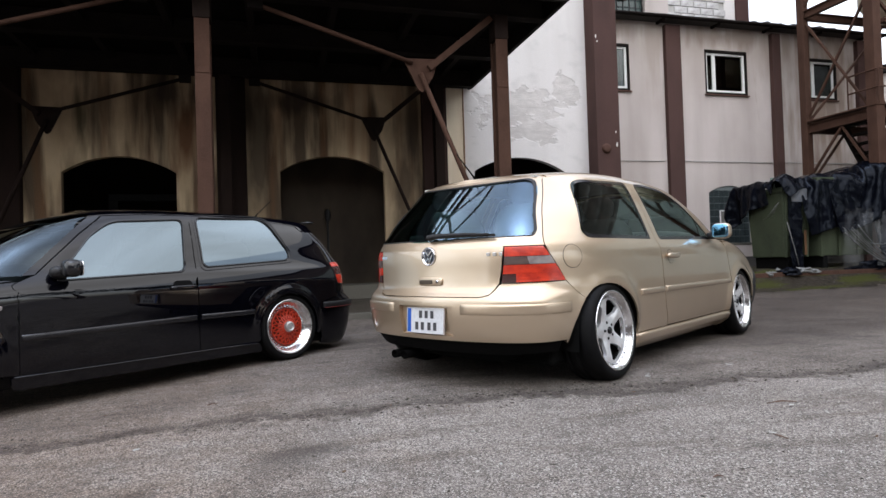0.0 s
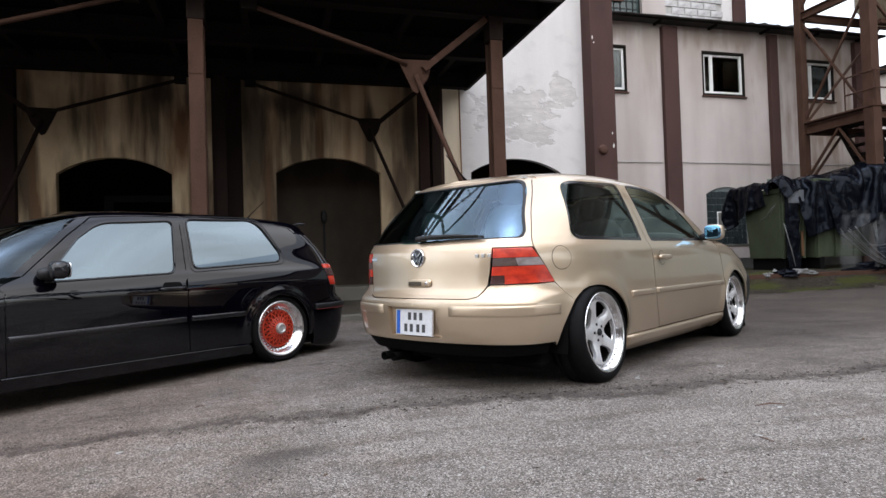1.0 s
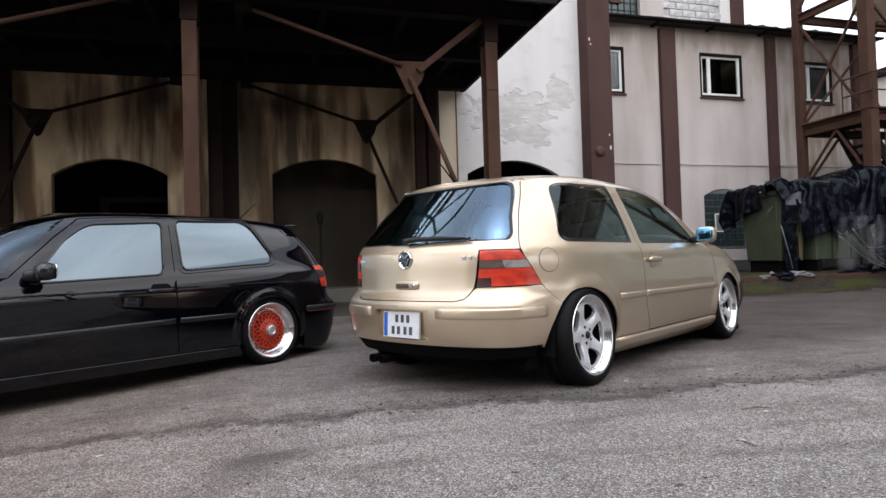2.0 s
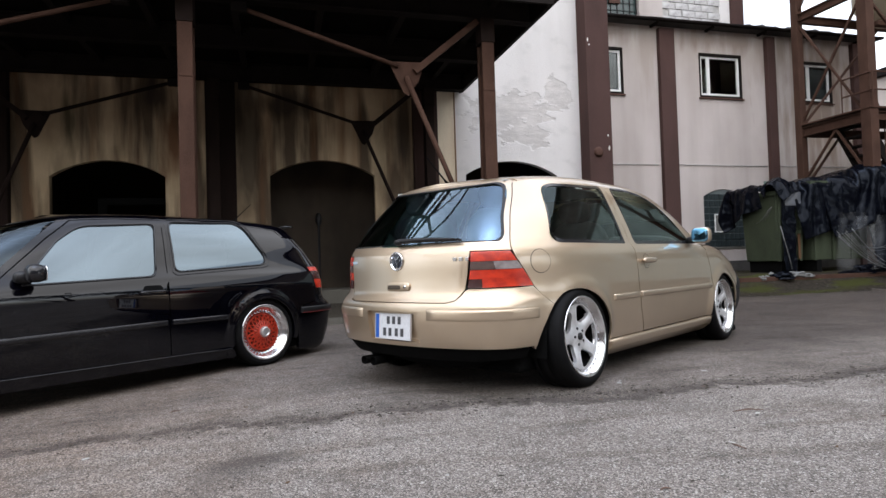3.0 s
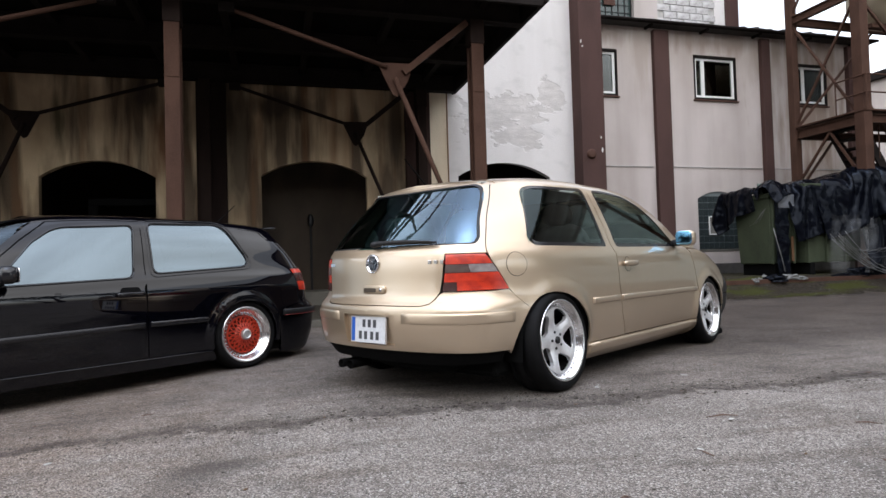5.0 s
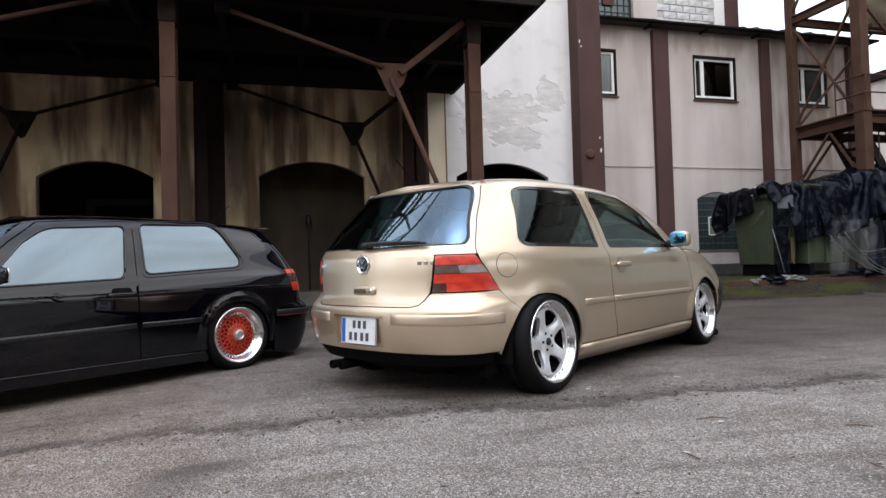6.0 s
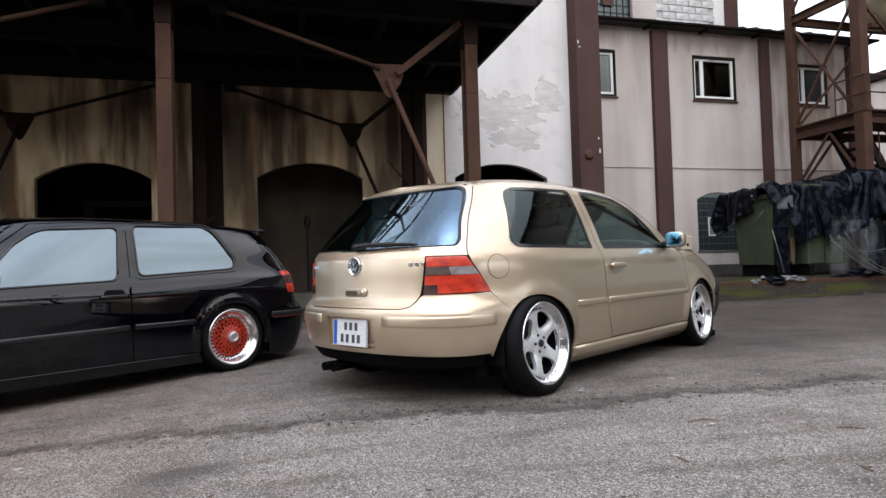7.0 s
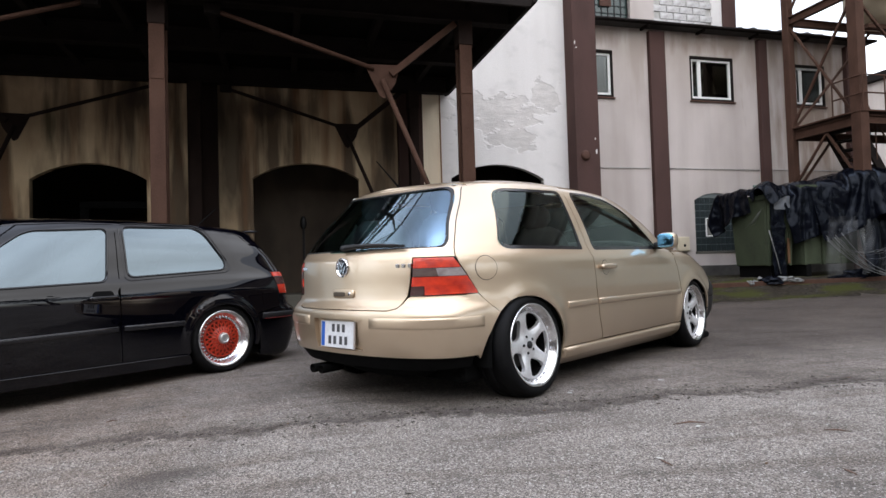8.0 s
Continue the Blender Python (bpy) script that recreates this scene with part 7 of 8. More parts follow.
# ---- containers, sheets and clutter by the wing ----
def bin_box(s0, s1, q0, q1, z0, z1, label):
    """A ribbed steel container with splayed sides, skids and a lid."""
    t = thing("waste_container", label, "container", MB, "waste containers")
    ins = 0.06
    bm = bmesh.new()
    lo = [bm.verts.new(p) for p in ((s0 + ins, q0 + ins, z0 + 0.26), (s1 - ins, q0 + ins, z0 + 0.26), (s1 - ins, q1 - ins, z0 + 0.26), (s0 + ins, q1 - ins, z0 + 0.26))]
    hi = [bm.verts.new(p) for p in ((s0, q0, z1), (s1, q0, z1), (s1, q1, z1), (s0, q1, z1))]
    for i in range(4):
        bm.faces.new((lo[i], lo[(i + 1) % 4], hi[(i + 1) % 4], hi[i]))
    bm.faces.new(lo[::-1])
    bm.faces.new(hi)
    bmesh.ops.bevel(bm, geom=list(bm.edges), offset=0.02, segments=2, profile=0.5, affect="EDGES")
    part("body", bm, GREEN_BIN, t)
    n = max(2, int((s1 - s0) / 0.5))
    for i in range(n + 1):
        s = s0 + 0.06 + (s1 - s0 - 0.12) * i / n
        part("rib", bar((s + (0.03 if i == 0 else -0.03 if i == n else 0), q0 + ins - 0.02, z0 + 0.26), (s, q0 - 0.02, z1 - 0.03), 0.06, 0.05), GREEN_BIN, t)
    part("rim", prism([rect(s0 - 0.04, s1 + 0.04, q0 - 0.04, q1 + 0.04), rect(s0 + 0.03, s1 - 0.03, q0 + 0.03, q1 - 0.03)], z1 - 0.03, z1 + 0.03, "XY"), GREEN_BIN, t)
    for s in (s0 + 0.2, s1 - 0.2):
        part("skid", box((s - 0.06, s + 0.06), (q0 + 0.05, q1 - 0.05), (z0, z0 + 0.27), 0.01), NEAR_BLACK, t)
    part("lid", box((s0 - 0.02, s1 + 0.02), (q0 - 0.02, q1 + 0.02), (z1 + 0.032, z1 + 0.06), 0.008), GREEN_BIN, t)
    return t


BZ0 = 0.345
b1 = bin_box(8.30, 8.98, 5.88, 6.84, BZ0, 1.96, "faded green steel waste container under black sheets")
part("rust_streak", box((8.80, 8.86), (5.862, 5.870), (BZ0 + 0.3, 1.15)), ORANGE_RUST, b1, "orange rust streak")
bin_box(9.08, 12.6, 5.78, 7.0, BZ0, 2.15, "long green steel container wrapped in plastic sheeting")
tagged(part("steel_edge", box((6.3, 13.0), (5.42, 5.47), (BZ0 - 0.3, BZ0 - 0.02), 0.006), RUST_STEEL, None, "", False, MB), "rusty steel edging in front of the containers", "edging", kind="structure")


def settle(P, ru, rv, pinned, solids, steps=220, sweeps=18, stiff=0.12):
    """Lets a sheet of points fall and come to rest on solids: boxes (s0, s1, q0, q1, z0, z1) and lumps (centre, radii)."""
    P = P.copy()
    old, fixed = P.copy(), P.copy()
    rows, cols = P.shape[:2]

    def pull(a, b, rest, k):
        d = b - a
        n = np.maximum(np.linalg.norm(d, axis=2, keepdims=True), 1e-6)
        c = d * (0.5 * k * (1 - rest / n))
        a += c
        b -= c
    for step in range(steps):
        v = (P - old) * (0.96 if step < steps * 0.7 else 0.85)
        old = P.copy()
        P += v
        P[..., 2] -= 9.8 * 0.008 ** 2
        for _ in range(sweeps):
            for o in (0, 1):
                n = (cols - o) // 2 * 2
                pull(P[:, o:o + n:2], P[:, o + 1:o + n:2], ru, 1.0)
                n = (rows - o) // 2 * 2
                pull(P[o:o + n:2], P[o + 1:o + n:2], rv, 1.0)
            dg = math.hypot(ru, rv)
            for a, b in ((P[:-1, :-1], P[1:, 1:]), (P[1:, :-1], P[:-1, 1:])):
                d = b - a
                n = np.maximum(np.linalg.norm(d, axis=2, keepdims=True), 1e-6)
                c = d * (0.12 * (1 - dg / n))
                a += c
                b -= c
            for a, b, r in ((P[:, :-3], P[:, 3:], 3 * ru), (P[:-3], P[3:], 3 * rv)):
                d = b - a
                n = np.maximum(np.linalg.norm(d, axis=2, keepdims=True), 1e-6)
                c = d * (0.25 * stiff * (1 - r / n))
                a += c
                b -= c
            P[pinned] = fixed[pinned]
        for so in solids:
            if len(so) == 6:
                gap = np.stack([P[..., 0] - so[0], so[1] - P[..., 0], P[..., 1] - so[2], so[3] - P[..., 1], so[5] - P[..., 2]])
                hit = (gap.min(0) > 0) & (P[..., 2] > so[4])
                which = gap.argmin(0)
                for w, (axis, val) in enumerate(((0, so[0]), (0, so[1]), (1, so[2]), (1, so[3]), (2, so[5]))):
                    m = hit & (which == w)
                    P[m, axis] = val
            else:
                c, r = np.array(so[0]), np.array(so[1])
                e = (P - c) / r
                n = np.linalg.norm(e, axis=2)
                hit = n < 1
                P[hit] = c + e[hit] / np.maximum(n[hit], 1e-3)[:, None] * r
            old[hit] += (P[hit] - old[hit]) * 0.7
    return P


def sheet_mesh(name, label, mat, P, thick=0.005, crease=0.03):
    """The settled sheet, with the small creases that heavy plastic keeps."""
    rows, cols = P.shape[:2]
    nr = np.cross(np.gradient(P, axis=1), np.gradient(P, axis=0))
    nr /= np.maximum(np.linalg.norm(nr, axis=2, keepdims=True), 1e-9)
    fine = np.array([[0.5 - min(1.0, 2.2 * abs(noise.noise(Vector(P[j, i]) * 2.3))) + 0.5 * (0.5 - min(1.0, 2.2 * abs(noise.noise(Vector(P[j, i]) * 5.5 + Vector((7, 1, 3)))))) for i in range(cols)] for j in range(rows)])
    P = P + nr * (crease * fine)[..., None]
    fs = [(j * cols + i, j * cols + i + 1, (j + 1) * cols + i + 1, (j + 1) * cols + i) for j in range(rows - 1) for i in range(cols - 1)]
    me = bpy.data.meshes.new(name)
    me.from_pydata(P.reshape(-1, 3).tolist(), [], fs)
    ob = link_mesh(name, me, mat, None, "", MB, True)
    sm = ob.modifiers.new("soft", "SUBSURF")
    sm.levels = sm.render_levels = 1
    if thick:
        ob.modifiers.new("thick", "SOLIDIFY").thickness = thick
    return tagged(ob, label, "plastic sheet", "plastic sheets")


def over_edge(label, s0, s1, q_back, q_front, top, drop, solids, seed, cell=0.04, slack=1.2, mat=BIN_BAG, name="black_sheet", taper=1.0, steps=200, stiff=0.12, thick=0.005):
    """A sheet thrown over a container's edge: it starts in shallow waves and settles into its own folds; taper gathers its foot."""
    rg = random.Random(seed)
    flat_ = q_back - q_front
    cols, rows = int((s1 - s0) * slack / cell), int((flat_ + drop(s0)) / cell)
    P = np.zeros((rows, cols, 3))
    for j in range(rows):
        for i in range(cols):
            u = i / (cols - 1)
            s = s0 + (s1 - s0) * u
            L = j / (rows - 1) * (flat_ + drop(s))
            wave = 0.05 * noise.noise((s * 5.0, seed, L * 0.5)) + 0.05 * noise.noise((s * 2.2, seed + 5.0, L * 0.4)) + rg.uniform(-0.004, 0.004)
            h = max(0.0, L - flat_)
            s = s + ((s0 + s1) / 2 - s) * (1 - taper) * min(1.0, h / 0.9)
            P[j, i] = (s, q_back - L, top(s) + 0.03 + abs(wave)) if L < flat_ else (s, q_front - 0.09 + wave, top(s) - h)
    pinned = np.zeros((rows, cols), bool)
    pinned[:max(1, int(rows * 0.6 * flat_ / (flat_ + drop(s0))))] = True
    return sheet_mesh(name, label, mat, settle(P, cell, (flat_ + drop((s0 + s1) / 2)) / (rows - 1), pinned, solids, steps, 18, stiff), thick)


def thrown(label, s0, s1, q0, q1, z, solids, seed, cell=0.035, slack=1.1, turn=0.0, mat=BIN_BAG, hold=None):
    """A sheet dropped flat from just above what it covers."""
    cols, rows = int((s1 - s0) * slack / cell), int((q1 - q0) * slack / cell)
    P = np.zeros((rows, cols, 3))
    for j in range(rows):
        for i in range(cols):
            u, v = i / (cols - 1) - 0.5, j / (rows - 1) - 0.5
            a, b = u * (s1 - s0), v * (q1 - q0)
            P[j, i] = ((s0 + s1) / 2 + a * math.cos(turn) - b * math.sin(turn), (q0 + q1) / 2 + a * math.sin(turn) + b * math.cos(turn), z + 0.06 * noise.noise((u * 5.0, v * 5.0, seed)))
    pinned = np.zeros((rows, cols), bool)
    if hold:
        pinned[:] = (abs(P[..., 0] - hold[0]) < hold[2]) & (abs(P[..., 1] - hold[1]) < hold[3])
    return sheet_mesh("black_sheet", label, mat, settle(P, cell, cell, pinned, solids))


def crest(s):
    return float(np.interp(s, (8.7, 9.38, 9.81, 10.54, 11.06, 13.2), (2.08, 2.20, 2.31, 2.48, 2.52, 2.6)))


SMALL_BOX, LONG_BOX = (8.24, 9.04, 5.82, 6.90, 0.3, 2.03), (9.02, 12.66, 5.72, 7.06, 0.3, 2.19)
COLUMN, LID_END = (10.36, 10.70, 5.44, 6.2, 0.0, 2.47), (8.24, 9.04, 6.2, 6.92, 0.3, 2.10)
HEAP = [((9.85, 5.98, 2.14), (0.36, 0.36, 0.22)), ((10.5, 5.92, 2.14), (0.42, 0.42, 0.43)), ((11.15, 5.92, 2.14), (0.45, 0.42, 0.47)), ((11.9, 5.92, 2.14), (0.5, 0.42, 0.5)), ((12.6, 5.92, 2.14), (0.5, 0.42, 0.52))]
over_edge("heavy black plastic sheeting hanging in long folds over the container", 9.36, 13.1, 6.55, 5.66, crest, lambda s: 1.06 + 0.05 * math.sin(s * 3.0), [LONG_BOX, COLUMN] + HEAP, 21, 0.04, 1.22)
over_edge("flap of black plastic sheeting with close upright folds", 8.74, 9.44, 6.4, 5.66, lambda s: crest(s) + 0.07, lambda s: 0.92, [LONG_BOX, SMALL_BOX], 33, 0.03, 1.30)
thrown("black plastic sheet hanging off the container's end in a loose fold", 7.66, 8.62, 6.26, 7.60, 2.17, [SMALL_BOX, LID_END], 3, turn=0.25, hold=(8.46, 6.75, 0.14, 0.55))
thrown("puffed black plastic sheet bunched on the container's corner", 8.10, 8.76, 5.52, 6.34, 2.28, [SMALL_BOX, ((8.44, 5.96, 2.00), (0.22, 0.20, 0.22))], 13, turn=0.5, hold=(8.44, 5.98, 0.07, 0.07))
over_edge("black plastic sheet falling from the container's front to the ground", 8.42, 8.68, 6.1, 5.74, lambda s: 1.98, lambda s: 1.58, [SMALL_BOX], 19, 0.03, 1.5, taper=0.5)
over_edge("pale grey plastic sheet between the black ones", 8.50, 8.86, 6.3, 5.70, lambda s: 2.07, lambda s: 0.20, [SMALL_BOX], 77, 0.03, 1.2, GREY_SHEET, "pale_sheet")
part("raised_lid", box((8.38, 8.98), (6.22, 6.25), (2.02, 2.26), 0.006), grainy("pale_green_steel", (0.17, 0.22, 0.19), (0.11, 0.15, 0.13), 3, 60, 0.6), b1, "pale green lid standing open", False, pose(0, 0, 0))
# added sheet: backs the film with black and covers the column's foot
over_edge("black sheet added behind the clear film as dark backing", 10.22, 13.0, 5.52, 5.46, lambda s: 1.52, lambda s: 1.08 + 0.06 * math.sin(s * 5.0), [LONG_BOX, COLUMN], 63, 0.05, 1.15, steps=120)
over_edge("torn clear plastic film hanging below the black sheeting", 9.40, 12.8, 5.46, 5.36, lambda s: 1.50, lambda s: 1.02 + 0.06 * math.sin(s * 7.0), [LONG_BOX], 41, 0.05, 1.25, FILM, "clear_film", 1.0, 90, 0.05, 0.0)
over_edge("doubled length of milky film hanging below the sheeting", 9.84, 10.26, 5.44, 5.36, lambda s: 1.42, lambda s: 0.72, [LONG_BOX], 47, 0.035, 1.15, MILKY, "clear_film", 1.0, 90, 0.05, 0.0)


def strands(label, pts, mat, w=0.02):
    t = add_tube(bmesh.new(), pts, w, 6)
    tagged(part("film_strand", t, mat, None, "", True, MB), label, "plastic strand", "film strands")


PALE = plain("pale_film", (0.11, 0.11, 0.108), 0.4)
rng = random.Random(11)
for i in range(10):
    ds, dz = rng.uniform(-0.10, 0.28), rng.uniform(-0.16, 0.05)
    base = [(9.22, 1.16), (9.44, 0.96), (9.72, 0.74), (10.05, 0.54), (10.5, 0.38), (11.2, 0.31)]
    pts = [(s + ds * (1 - 0.1 * k) + 0.02 * noise.noise((k, i, 0)), 5.30 - 0.02 * (i % 3), max(z + dz * (1 - 0.2 * k), 0.29)) for k, (s, z) in enumerate(base)]
    strands("twisted strand of pale plastic film", pts, PALE, 0.003 + 0.002 * (i % 3))
for i in range(4):
    z = rng.uniform(0.75, 1.32)
    pts = [(9.4 + 0.12 * k, 5.29, z - 0.10 * math.sin(k / 13 * 3.14) + rng.uniform(-0.02, 0.02) + 0.05 * k / 13 + 0.015 * noise.noise((k, i, 5))) for k in range(14)]
    strands("stretched strand of pale plastic film", pts, PALE, 0.002 + 0.002 * (i % 2))
for i in range(4):
    strands("thin crease of clear film on the green container", [(8.262, 5.93 + 0.03 * i, 1.72 - 0.02 * i), (8.256, 6.02 + 0.06 * i, 1.56 - 0.03 * i), (8.262, 6.12 + 0.08 * i, 1.44 - 0.015 * i)], PALE, 0.0025)
strands("pale hanging strip of film", [(8.12, 5.60, 1.30), (8.17, 5.56, 1.0), (8.25, 5.55, 0.7), (8.30, 5.54, 0.45)], PALE, 0.009)
strands("pale upright film roll", [(10.75, 5.4, 0.38), (10.78, 5.38, 0.8), (10.83, 5.38, 1.15), (10.95, 5.4, 1.35), (11.1, 5.42, 1.2), (11.12, 5.42, 0.9)], PALE, 0.025)


def rag(label, s, q, z, sx, sq, sz, seed, mat):
    bm = bmesh.new()
    bmesh.ops.create_icosphere(bm, subdivisions=4, radius=1.0)
    for v in bm.verts:
        n = 1 + 0.5 * noise.noise(v.co * 1.7 + Vector((seed, 0, 0))) + 0.25 * noise.noise(v.co * 4.5 + Vector((0, seed, 0)))
        v.co = Vector((v.co.x * sx * n, v.co.y * sq * n, max(v.co.z * sz * n, -sz * 0.4)))
    tagged(part("crumpled_rag", bm, mat, None, "", True, MB @ pose(s, q, z + sz * 0.4)), label, "rag", "crumpled rags")


rag("crumpled white plastic rags on the ground", 8.36, 5.50, 0.30, 0.20, 0.12, 0.075, 2.0, DULL_SCRAP)
rag("crumpled white plastic rags on the ground", 8.58, 5.49, 0.29, 0.14, 0.1, 0.05, 7.0, DULL_SCRAP)
rag("dark plastic heap on the ground", 8.0, 5.46, 0.27, 0.22, 0.14, 0.1, 17.0, BIN_BAG)
rag("dark plastic heap under the film", 10.3, 5.52, 0.3, 0.7, 0.1, 0.12, 23.0, BIN_BAG)
for i, (s, q) in enumerate(((7.75, 5.5), (7.95, 5.6), (7.5, 5.35))):
    rag("pale rubble by the container", s, q + 0.1, 0.26, 0.07, 0.05, 0.06 + 0.03 * (i == 1), 30.0 + i, DULL_SCRAP)

# ---- scraps and leaves on the asphalt ----
rng = random.Random(5)


def leaf(x, y, size, mat, label, cat, grp):
    bm = bmesh.new()
    n = 10
    ring = [bm.verts.new((size * math.cos(2 * math.pi * i / n) * (1 + 0.3 * rng.uniform(-1, 1)), 0.5 * size * math.sin(2 * math.pi * i / n) * (1 + 0.3 * rng.uniform(-1, 1)),
                          0.006 + 0.25 * size * abs(math.cos(2 * math.pi * i / n)) * rng.random())) for i in range(n)]
    bm.faces.new(ring)
    bmesh.ops.triangulate(bm, faces=bm.faces)
    r = bmesh.ops.extrude_face_region(bm, geom=list(bm.faces))
    for v in r["geom"]:
        if isinstance(v, bmesh.types.BMVert):
            v.co.z += 0.002
    bmesh.ops.recalc_face_normals(bm, faces=bm.faces)
    tagged(part("leaf" if mat is LEAF else "scrap", bm, mat, None, "", False, pose(x, y, ground_z(x, y) - 0.002, 0, 0, rng.uniform(0, 360))), label, cat, grp)


for x, y, s_ in ((1.245, 0.845, 0.022), (0.972, 0.184, 0.026), (-0.298, -2.367, 0.018), (1.885, -0.668, 0.016), (1.835, -0.125, 0.020), (0.95, 0.24, 0.012)):
    leaf(x, y, s_, SCRAP, "small white scrap lying on the asphalt", "scrap", "scraps")
for i in range(70):
    x, y = rng.uniform(-1.5, 4.0), rng.uniform(-2.8, 4.0)
    if -1.0 < x < 1.0 and -0.9 < y < 3.5:
        continue
    leaf(x, y, rng.uniform(0.005, 0.012), LEAF if rng.random() < 0.8 else SCRAP, "small dry leaf or scrap on the asphalt", "leaf", "fallen leaves")
TWIG = grainy("dry_twig", (0.13, 0.08, 0.06), (0.07, 0.045, 0.035), 30, 200, 0.8)
tw_ = bmesh.new()
add_tube(tw_, [(1.735, -0.165, 0.008), (1.785, -0.10, 0.014), (1.84, -0.05, 0.009)], [0.002, 0.0045, 0.002], 7)
tagged(part("twig", tw_, TWIG, None, "", True), "reddish brown strip of bark lying on the asphalt", "twig", "twigs")
for tx, ty, tl_, ta in ((2.333, 0.164, 0.05, 20), (2.466, -0.407, 0.035, 140), (1.92, -0.70, 0.04, 150), (1.874, -1.311, 0.02, 60), (-0.836, -1.736, 0.03, 80)):
    tw_ = add_tube(bmesh.new(), [(-tl_, 0, 0.004), (0, 0.004, 0.007), (tl_, -0.003, 0.004)], [0.002, 0.0035, 0.0015], 6)
    tagged(part("twig", tw_, TWIG, None, "", True, pose(tx, ty, ground_z(tx, ty), 0, 0, ta)), "thin dry twig lying on the asphalt", "twig", "twigs")


# ---- grit on the asphalt ----
def grit(label, n, seed, mat, small, large, spread):
    """Loose crumbs; with a spread they lie along the tar seam, else over the open yard."""
    rg = random.Random(seed)
    vs, fs = [], []
    for _ in range(n):
        if spread:
            a, o = rg.uniform(-3.2, 4.5), rg.gauss(0.0, spread)
            x, y = 0.80 * (SEAM - 0.1 + o) + 0.60 * a, -0.60 * (SEAM - 0.1 + o) + 0.80 * a
        else:
            x, y = rg.uniform(-2.5, 4.5), rg.uniform(-3.2, 4.5)
        r, a, e, z = rg.uniform(small, large), rg.uniform(0, 6.28), rg.uniform(1.0, 2.2), ground_z(x, y)
        k = len(vs)
        for t, h in ((0, 0), (1.6, 0), (3.1, 0), (4.8, 0), (0.8, 0.55)):
            rr = r * (e if t in (0, 3.1) else 1.0) * (0.4 if h else 1.0)
            vs.append((x + rr * math.cos(t + a), y + rr * math.sin(t + a), z + r * h + 0.0005))
        fs += [(k, k + 1, k + 4), (k + 1, k + 2, k + 4), (k + 2, k + 3, k + 4), (k + 3, k, k + 4)]
    me = bpy.data.meshes.new("grit")
    me.from_pydata(vs, [], fs)
    tagged(link_mesh("grit", me, mat), label, "grit", kind="stuff")


grit("dark crumbs of earth and tar along the seam", 700, 41, EARTH, 0.003, 0.010, 0.12)
grit("brown crumbs strewn over the asphalt", 900, 43, EARTH, 0.002, 0.007, 0.0)
grit("pale stone chips strewn over the asphalt", 500, 47, SCRAP, 0.0015, 0.0045, 0.0)


# ---- litter of crumbs, twigs and pebbles on the verge ----
def verge_litter(n, s0, s1, q0, q1, seed, mat, small, large):
    rg = random.Random(seed)
    vs, fs = [], []
    for _ in range(n):
        s, q = rg.uniform(s0, s1), rg.gauss((q0 + q1) / 2, (q1 - q0) / 3.5)
        r, a, e = rg.uniform(small, large), rg.uniform(0, 6.28), rg.uniform(1.0, 2.6)
        c, z = Vector((s, q)), bz(s, q) + 0.028
        k = len(vs)
        for t, h in ((0, 0), (1.6, 0), (3.1, 0), (4.8, 0), (0.8, 0.5)):
            rr = r * (e if t in (0, 3.1) else 1.0) * (0.4 if h else 1.0)
            vs.append((c.x + rr * math.cos(t + a), c.y + rr * math.sin(t + a), z + r * h + rg.uniform(0, 0.3 * r)))
        fs += [(k, k + 1, k + 4), (k + 1, k + 2, k + 4), (k + 2, k + 3, k + 4), (k + 3, k, k + 4)]
    me = bpy.data.meshes.new("verge_litter")
    me.from_pydata(vs, [], fs)
    tagged(link_mesh("verge_litter", me, mat, None, "", MB), "crumbs, twigs and pebbles strewn on the mossy verge", "litter", kind="stuff")


verge_litter(90, 6.2, 13.0, 4.7, 5.5, 3, EARTH, 0.005, 0.014)
verge_litter(160, 6.2, 13.0, 4.6, 5.6, 9, KERB, 0.006, 0.016)
verge_litter(110, 6.2, 13.0, 4.6, 5.4, 15, MOSS, 0.01, 0.03)


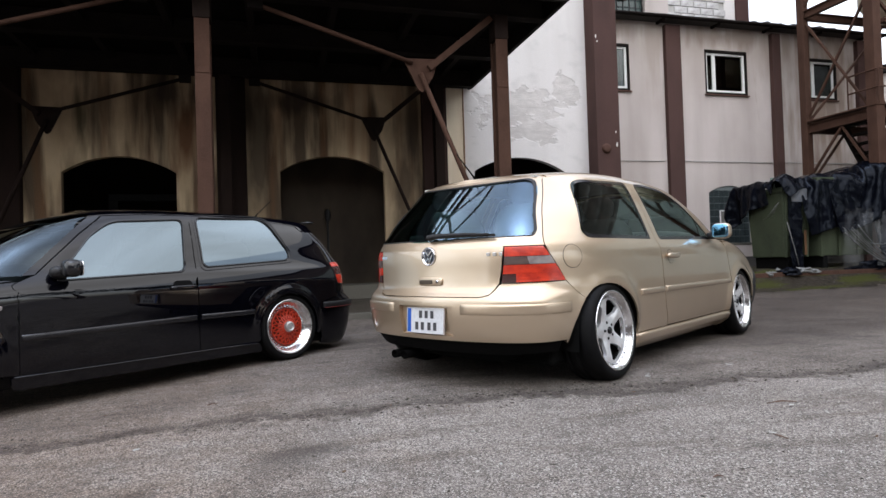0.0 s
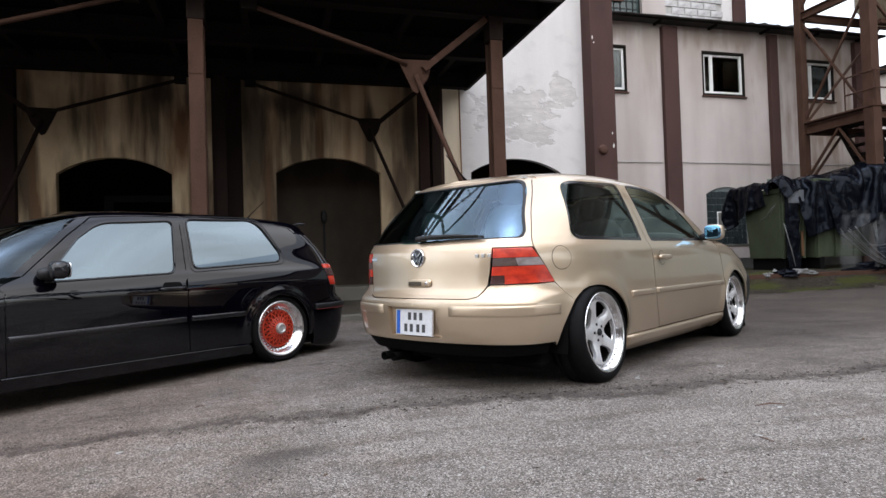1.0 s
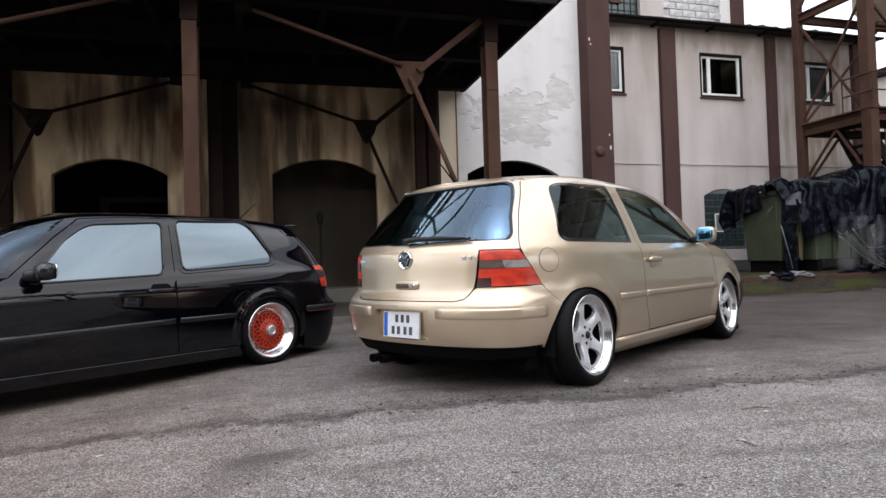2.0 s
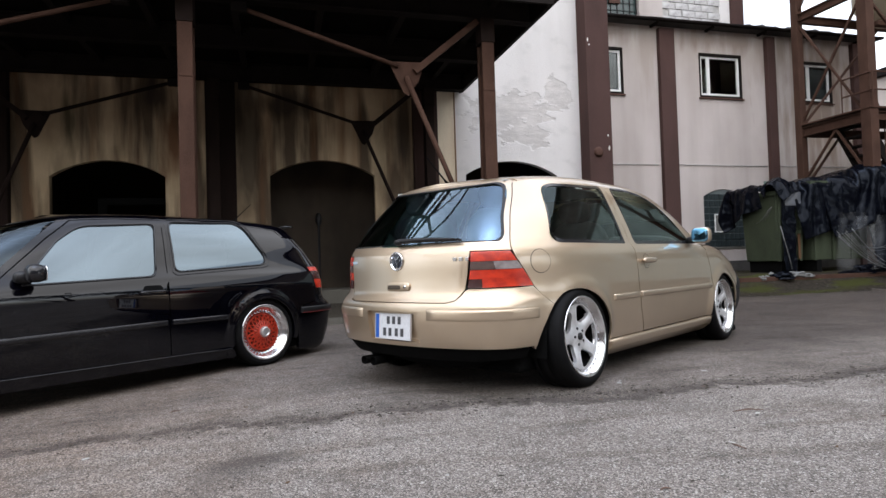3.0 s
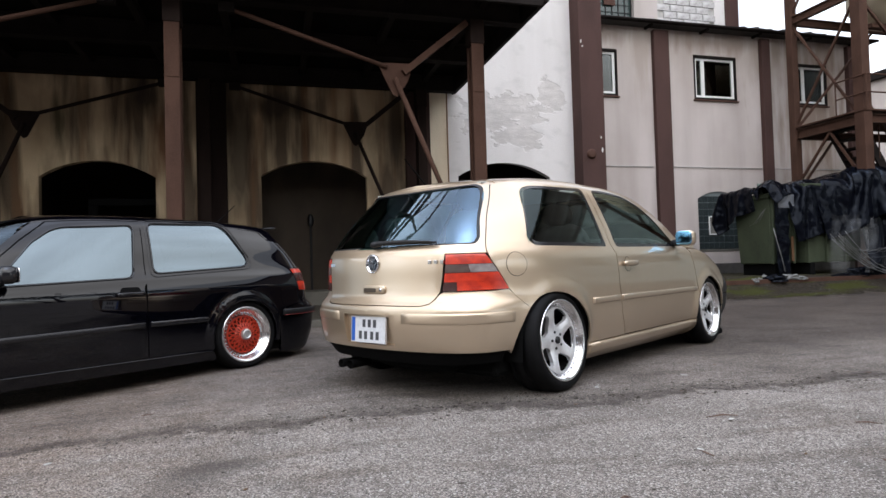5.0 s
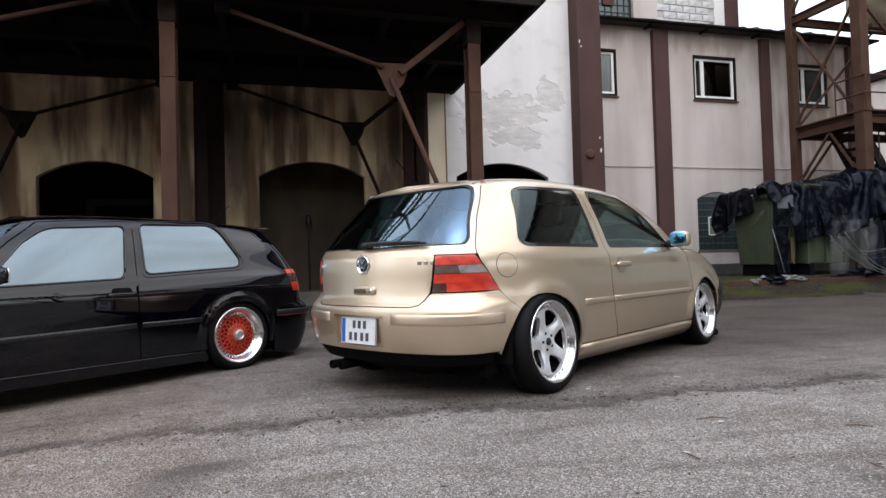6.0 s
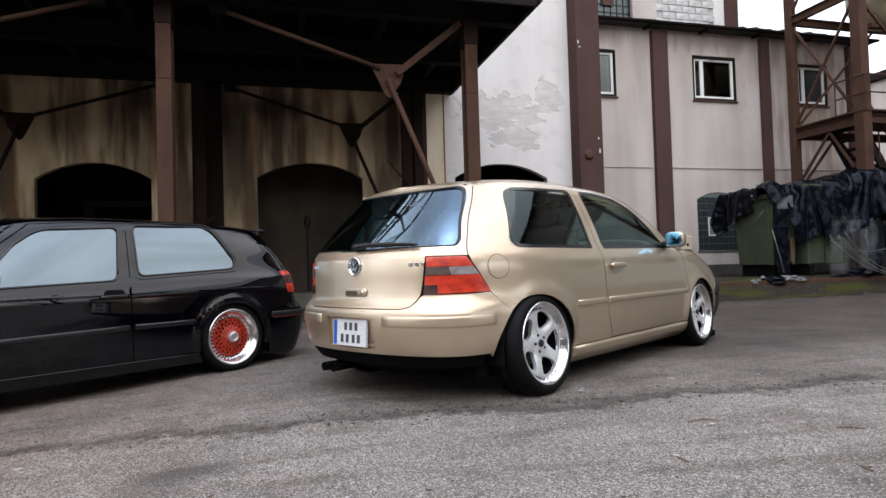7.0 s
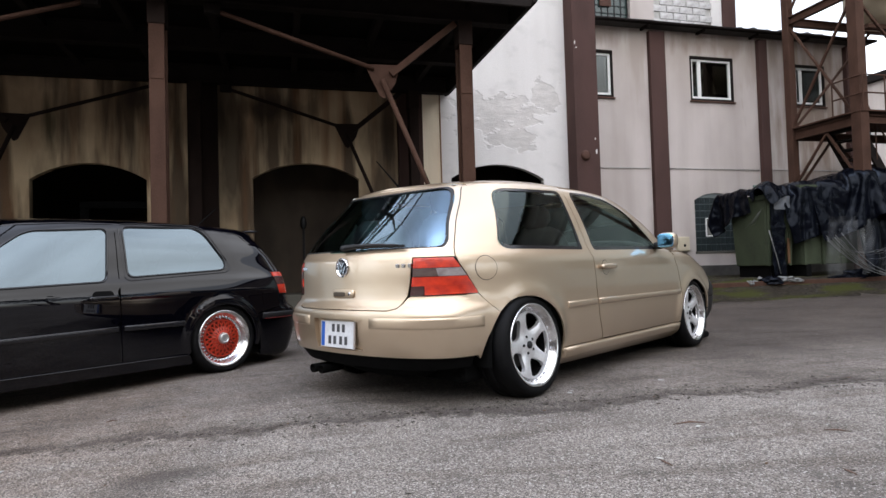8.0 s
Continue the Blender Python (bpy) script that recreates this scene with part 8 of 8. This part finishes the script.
# ---- unseen surroundings added behind the camera and to the side ----
def tree(x, y, h, seed):
    """A bare spring tree: tapered trunk, limbs that fork, and a thin crown of small leaf clumps."""
    rg = random.Random(seed)
    t = thing("tree", "tall tree with thin dull spring foliage at the yard's edge", "tree", pose(x, y, ground_z(x, y) - 0.05), "trees round the yard")
    bm = bmesh.new()
    tips = []

    def limb(p, d, length, r, level):
        pts, rad = [p], [r]
        q = p
        for i in range(4):
            d = (d + Vector((rg.uniform(-0.2, 0.2), rg.uniform(-0.2, 0.2), rg.uniform(-0.02, 0.16)))).normalized()
            q = q + d * length / 4
            pts.append(q)
            rad.append(r * (1 - 0.17 * (i + 1)))
        add_tube(bm, pts, rad, 6)
        if level == 0:
            tips.append(q)
            return
        for i in range(3 if level > 1 else 4):
            a = rg.uniform(0, 2 * math.pi)
            s = pts[rg.choice((2, 3, 4))]
            nd = (d + Vector((math.cos(a), math.sin(a), rg.uniform(-0.1, 0.5))) * 0.8).normalized()
            limb(s, nd, length * rg.uniform(0.55, 0.75), r * 0.45, level - 1)
    limb(Vector((0, 0, 0)), Vector((0, 0, 1)), h * 0.55, h * 0.022, 3)
    part("trunk", bm, BARK, t)
    vs, fs = [], []
    for c in tips:
        for k in range(26):
            o = c + Vector((rg.gauss(0, 0.45), rg.gauss(0, 0.45), rg.gauss(0, 0.35)))
            a, b = Vector((rg.uniform(-1, 1), rg.uniform(-1, 1), rg.uniform(-1, 1))) * 0.16, Vector((rg.uniform(-1, 1), rg.uniform(-1, 1), rg.uniform(-1, 1))) * 0.16
            n = len(vs)
            vs += [o - a, o + b, o + a, o - b]
            fs.append((n, n + 1, n + 2, n + 3))
    me = bpy.data.meshes.new("crown")
    me.from_pydata(vs, [], fs)
    tagged(link_mesh("crown", me, FOLIAGE, t), kind="stuff")


# unseen trees: side rows for car reflections, those behind also cut low sky light
for i, (x, y, h) in enumerate(((13.0, 4.0, 6.5), (14.5, 7.4, 7.5), (12.6, 10.2, 6.5), (15.2, 0.8, 6.5), (16.6, 12.2, 8), (14.2, -2.6, 6), (17.5, 5.4, 8), (17.0, 9.4, 8), (19, -4, 7), (21, 1, 8), (22, -9, 9), (26, -6, 9), (30, 2, 11), (24, -13, 10), (17, -20, 11), (8, -24, 10), (-2, -26, 12), (-12, -25, 10), (-21, -22, 11))):
    tree(x, y, h, 20 + i)

HALL = grainy("dark_brick", (0.10, 0.075, 0.065), (0.065, 0.052, 0.046), 1.2, 40, 0.9)
SHEET = grainy("grey_corrugated_sheet", (0.30, 0.34, 0.32), (0.22, 0.25, 0.24), 2, 50, 0.6)
RIB = grainy("weathered_lath", (0.15, 0.13, 0.12), (0.11, 0.10, 0.09), 2, 50, 0.8)
# known from window reflections; dark top and return added to block sky in them
shed = thing("corrugated_shed", "grey-green corrugated steel shed across the yard", "shed")
part("wall_front", prism([rect(1.7, 20, -0.3, 8.2)], 16.0, 16.2), SHEET, shed)
part("wall_upper", prism([rect(1.7, 20, 8.201, 12.5)], 16.0, 16.2), HALL, shed)
for i in range(3):
    part("cladding_rib", box((1.7, 20), (15.93, 15.995), (8.6 + i * 1.3, 8.85 + i * 1.3), 0.01), RIB, shed)
for i in range(6):
    part("window_pane", box((3 + i * 2.8, 5 + i * 2.8), (15.96, 15.996), (2.0, 4.5)), plain("shed_glass", (0.05, 0.055, 0.055), 0.15), shed)
part("roof_sheet", box((1.5, 20.3), (15.6, 26), (12.5, 12.65)), MEMBRANE, shed)
part("wall_side", box((1.7, 1.9), (16.201, 25.8), (-0.3, 12.5)), HALL, shed)
part("wall_return", box((20.001, 20.3), (12.0, 26), (-0.3, 12.5)), SHEET, shed)

gantry = thing("lattice_gantry", "brown steel lattice gantry high over the canopy", "gantry", MB)
for q in (3.1, 4.9):
    for z in (6.0, 8.0):
        part("chord", bar((-12, q, z), (4.3, q, z), 0.12, 0.12), BROWN_STEEL, gantry)
    for i in range(9):
        s0 = -12 + i * 1.8
        part("diagonal", bar((s0, q, 6.0), (s0 + 1.8, q, 8.0) if i % 2 else (s0 + 1.8, q, 6.0), 0.07, 0.07) if i % 2 else bar((s0, q, 8.0), (s0 + 1.8, q, 6.0), 0.07, 0.07), BROWN_STEEL, gantry)
        part("upright", bar((s0, q, 6.0), (s0, q, 8.0), 0.06, 0.06), BROWN_STEEL, gantry) if i % 2 == 0 else None
for i in range(10):
    s0 = -12 + i * 1.8
    part("cross_bar", bar((s0, 3.1, 6.0), (s0, 4.9, 6.0), 0.1, 0.1), BROWN_STEEL, gantry)
for s in (-11.0, -5.0, 1.9):
    for q in (3.1, 4.9):
        part("stub_leg", bar((s, q, 4.4), (s, q, 6.0), 0.12, 0.12), BROWN_STEEL, gantry)

# added hall, never in view: keeps low sky light off the canopy wall
hall = thing("blocker_hall", "unseen brick hall added to block low sky light", "building", MB)
part("wall_front", box((-26, 9), (-14.4, -14.0), (-0.6, 6.5)), HALL, hall)
part("wall_end", box((9.0, 9.4), (-24, -14.0), (-0.6, 6.5)), HALL, hall)
part("roof_sheet", box((-26.4, 9.8), (-24, -13.7), (6.5, 6.7)), MEMBRANE, hall)
for i in range(8):
    part("window_pane", box((-24 + i * 4.1, -22.2 + i * 4.1), (-13.995, -13.97), (1.5, 4.2)), plain("hall_glass", (0.05, 0.06, 0.06), 0.1), hall)
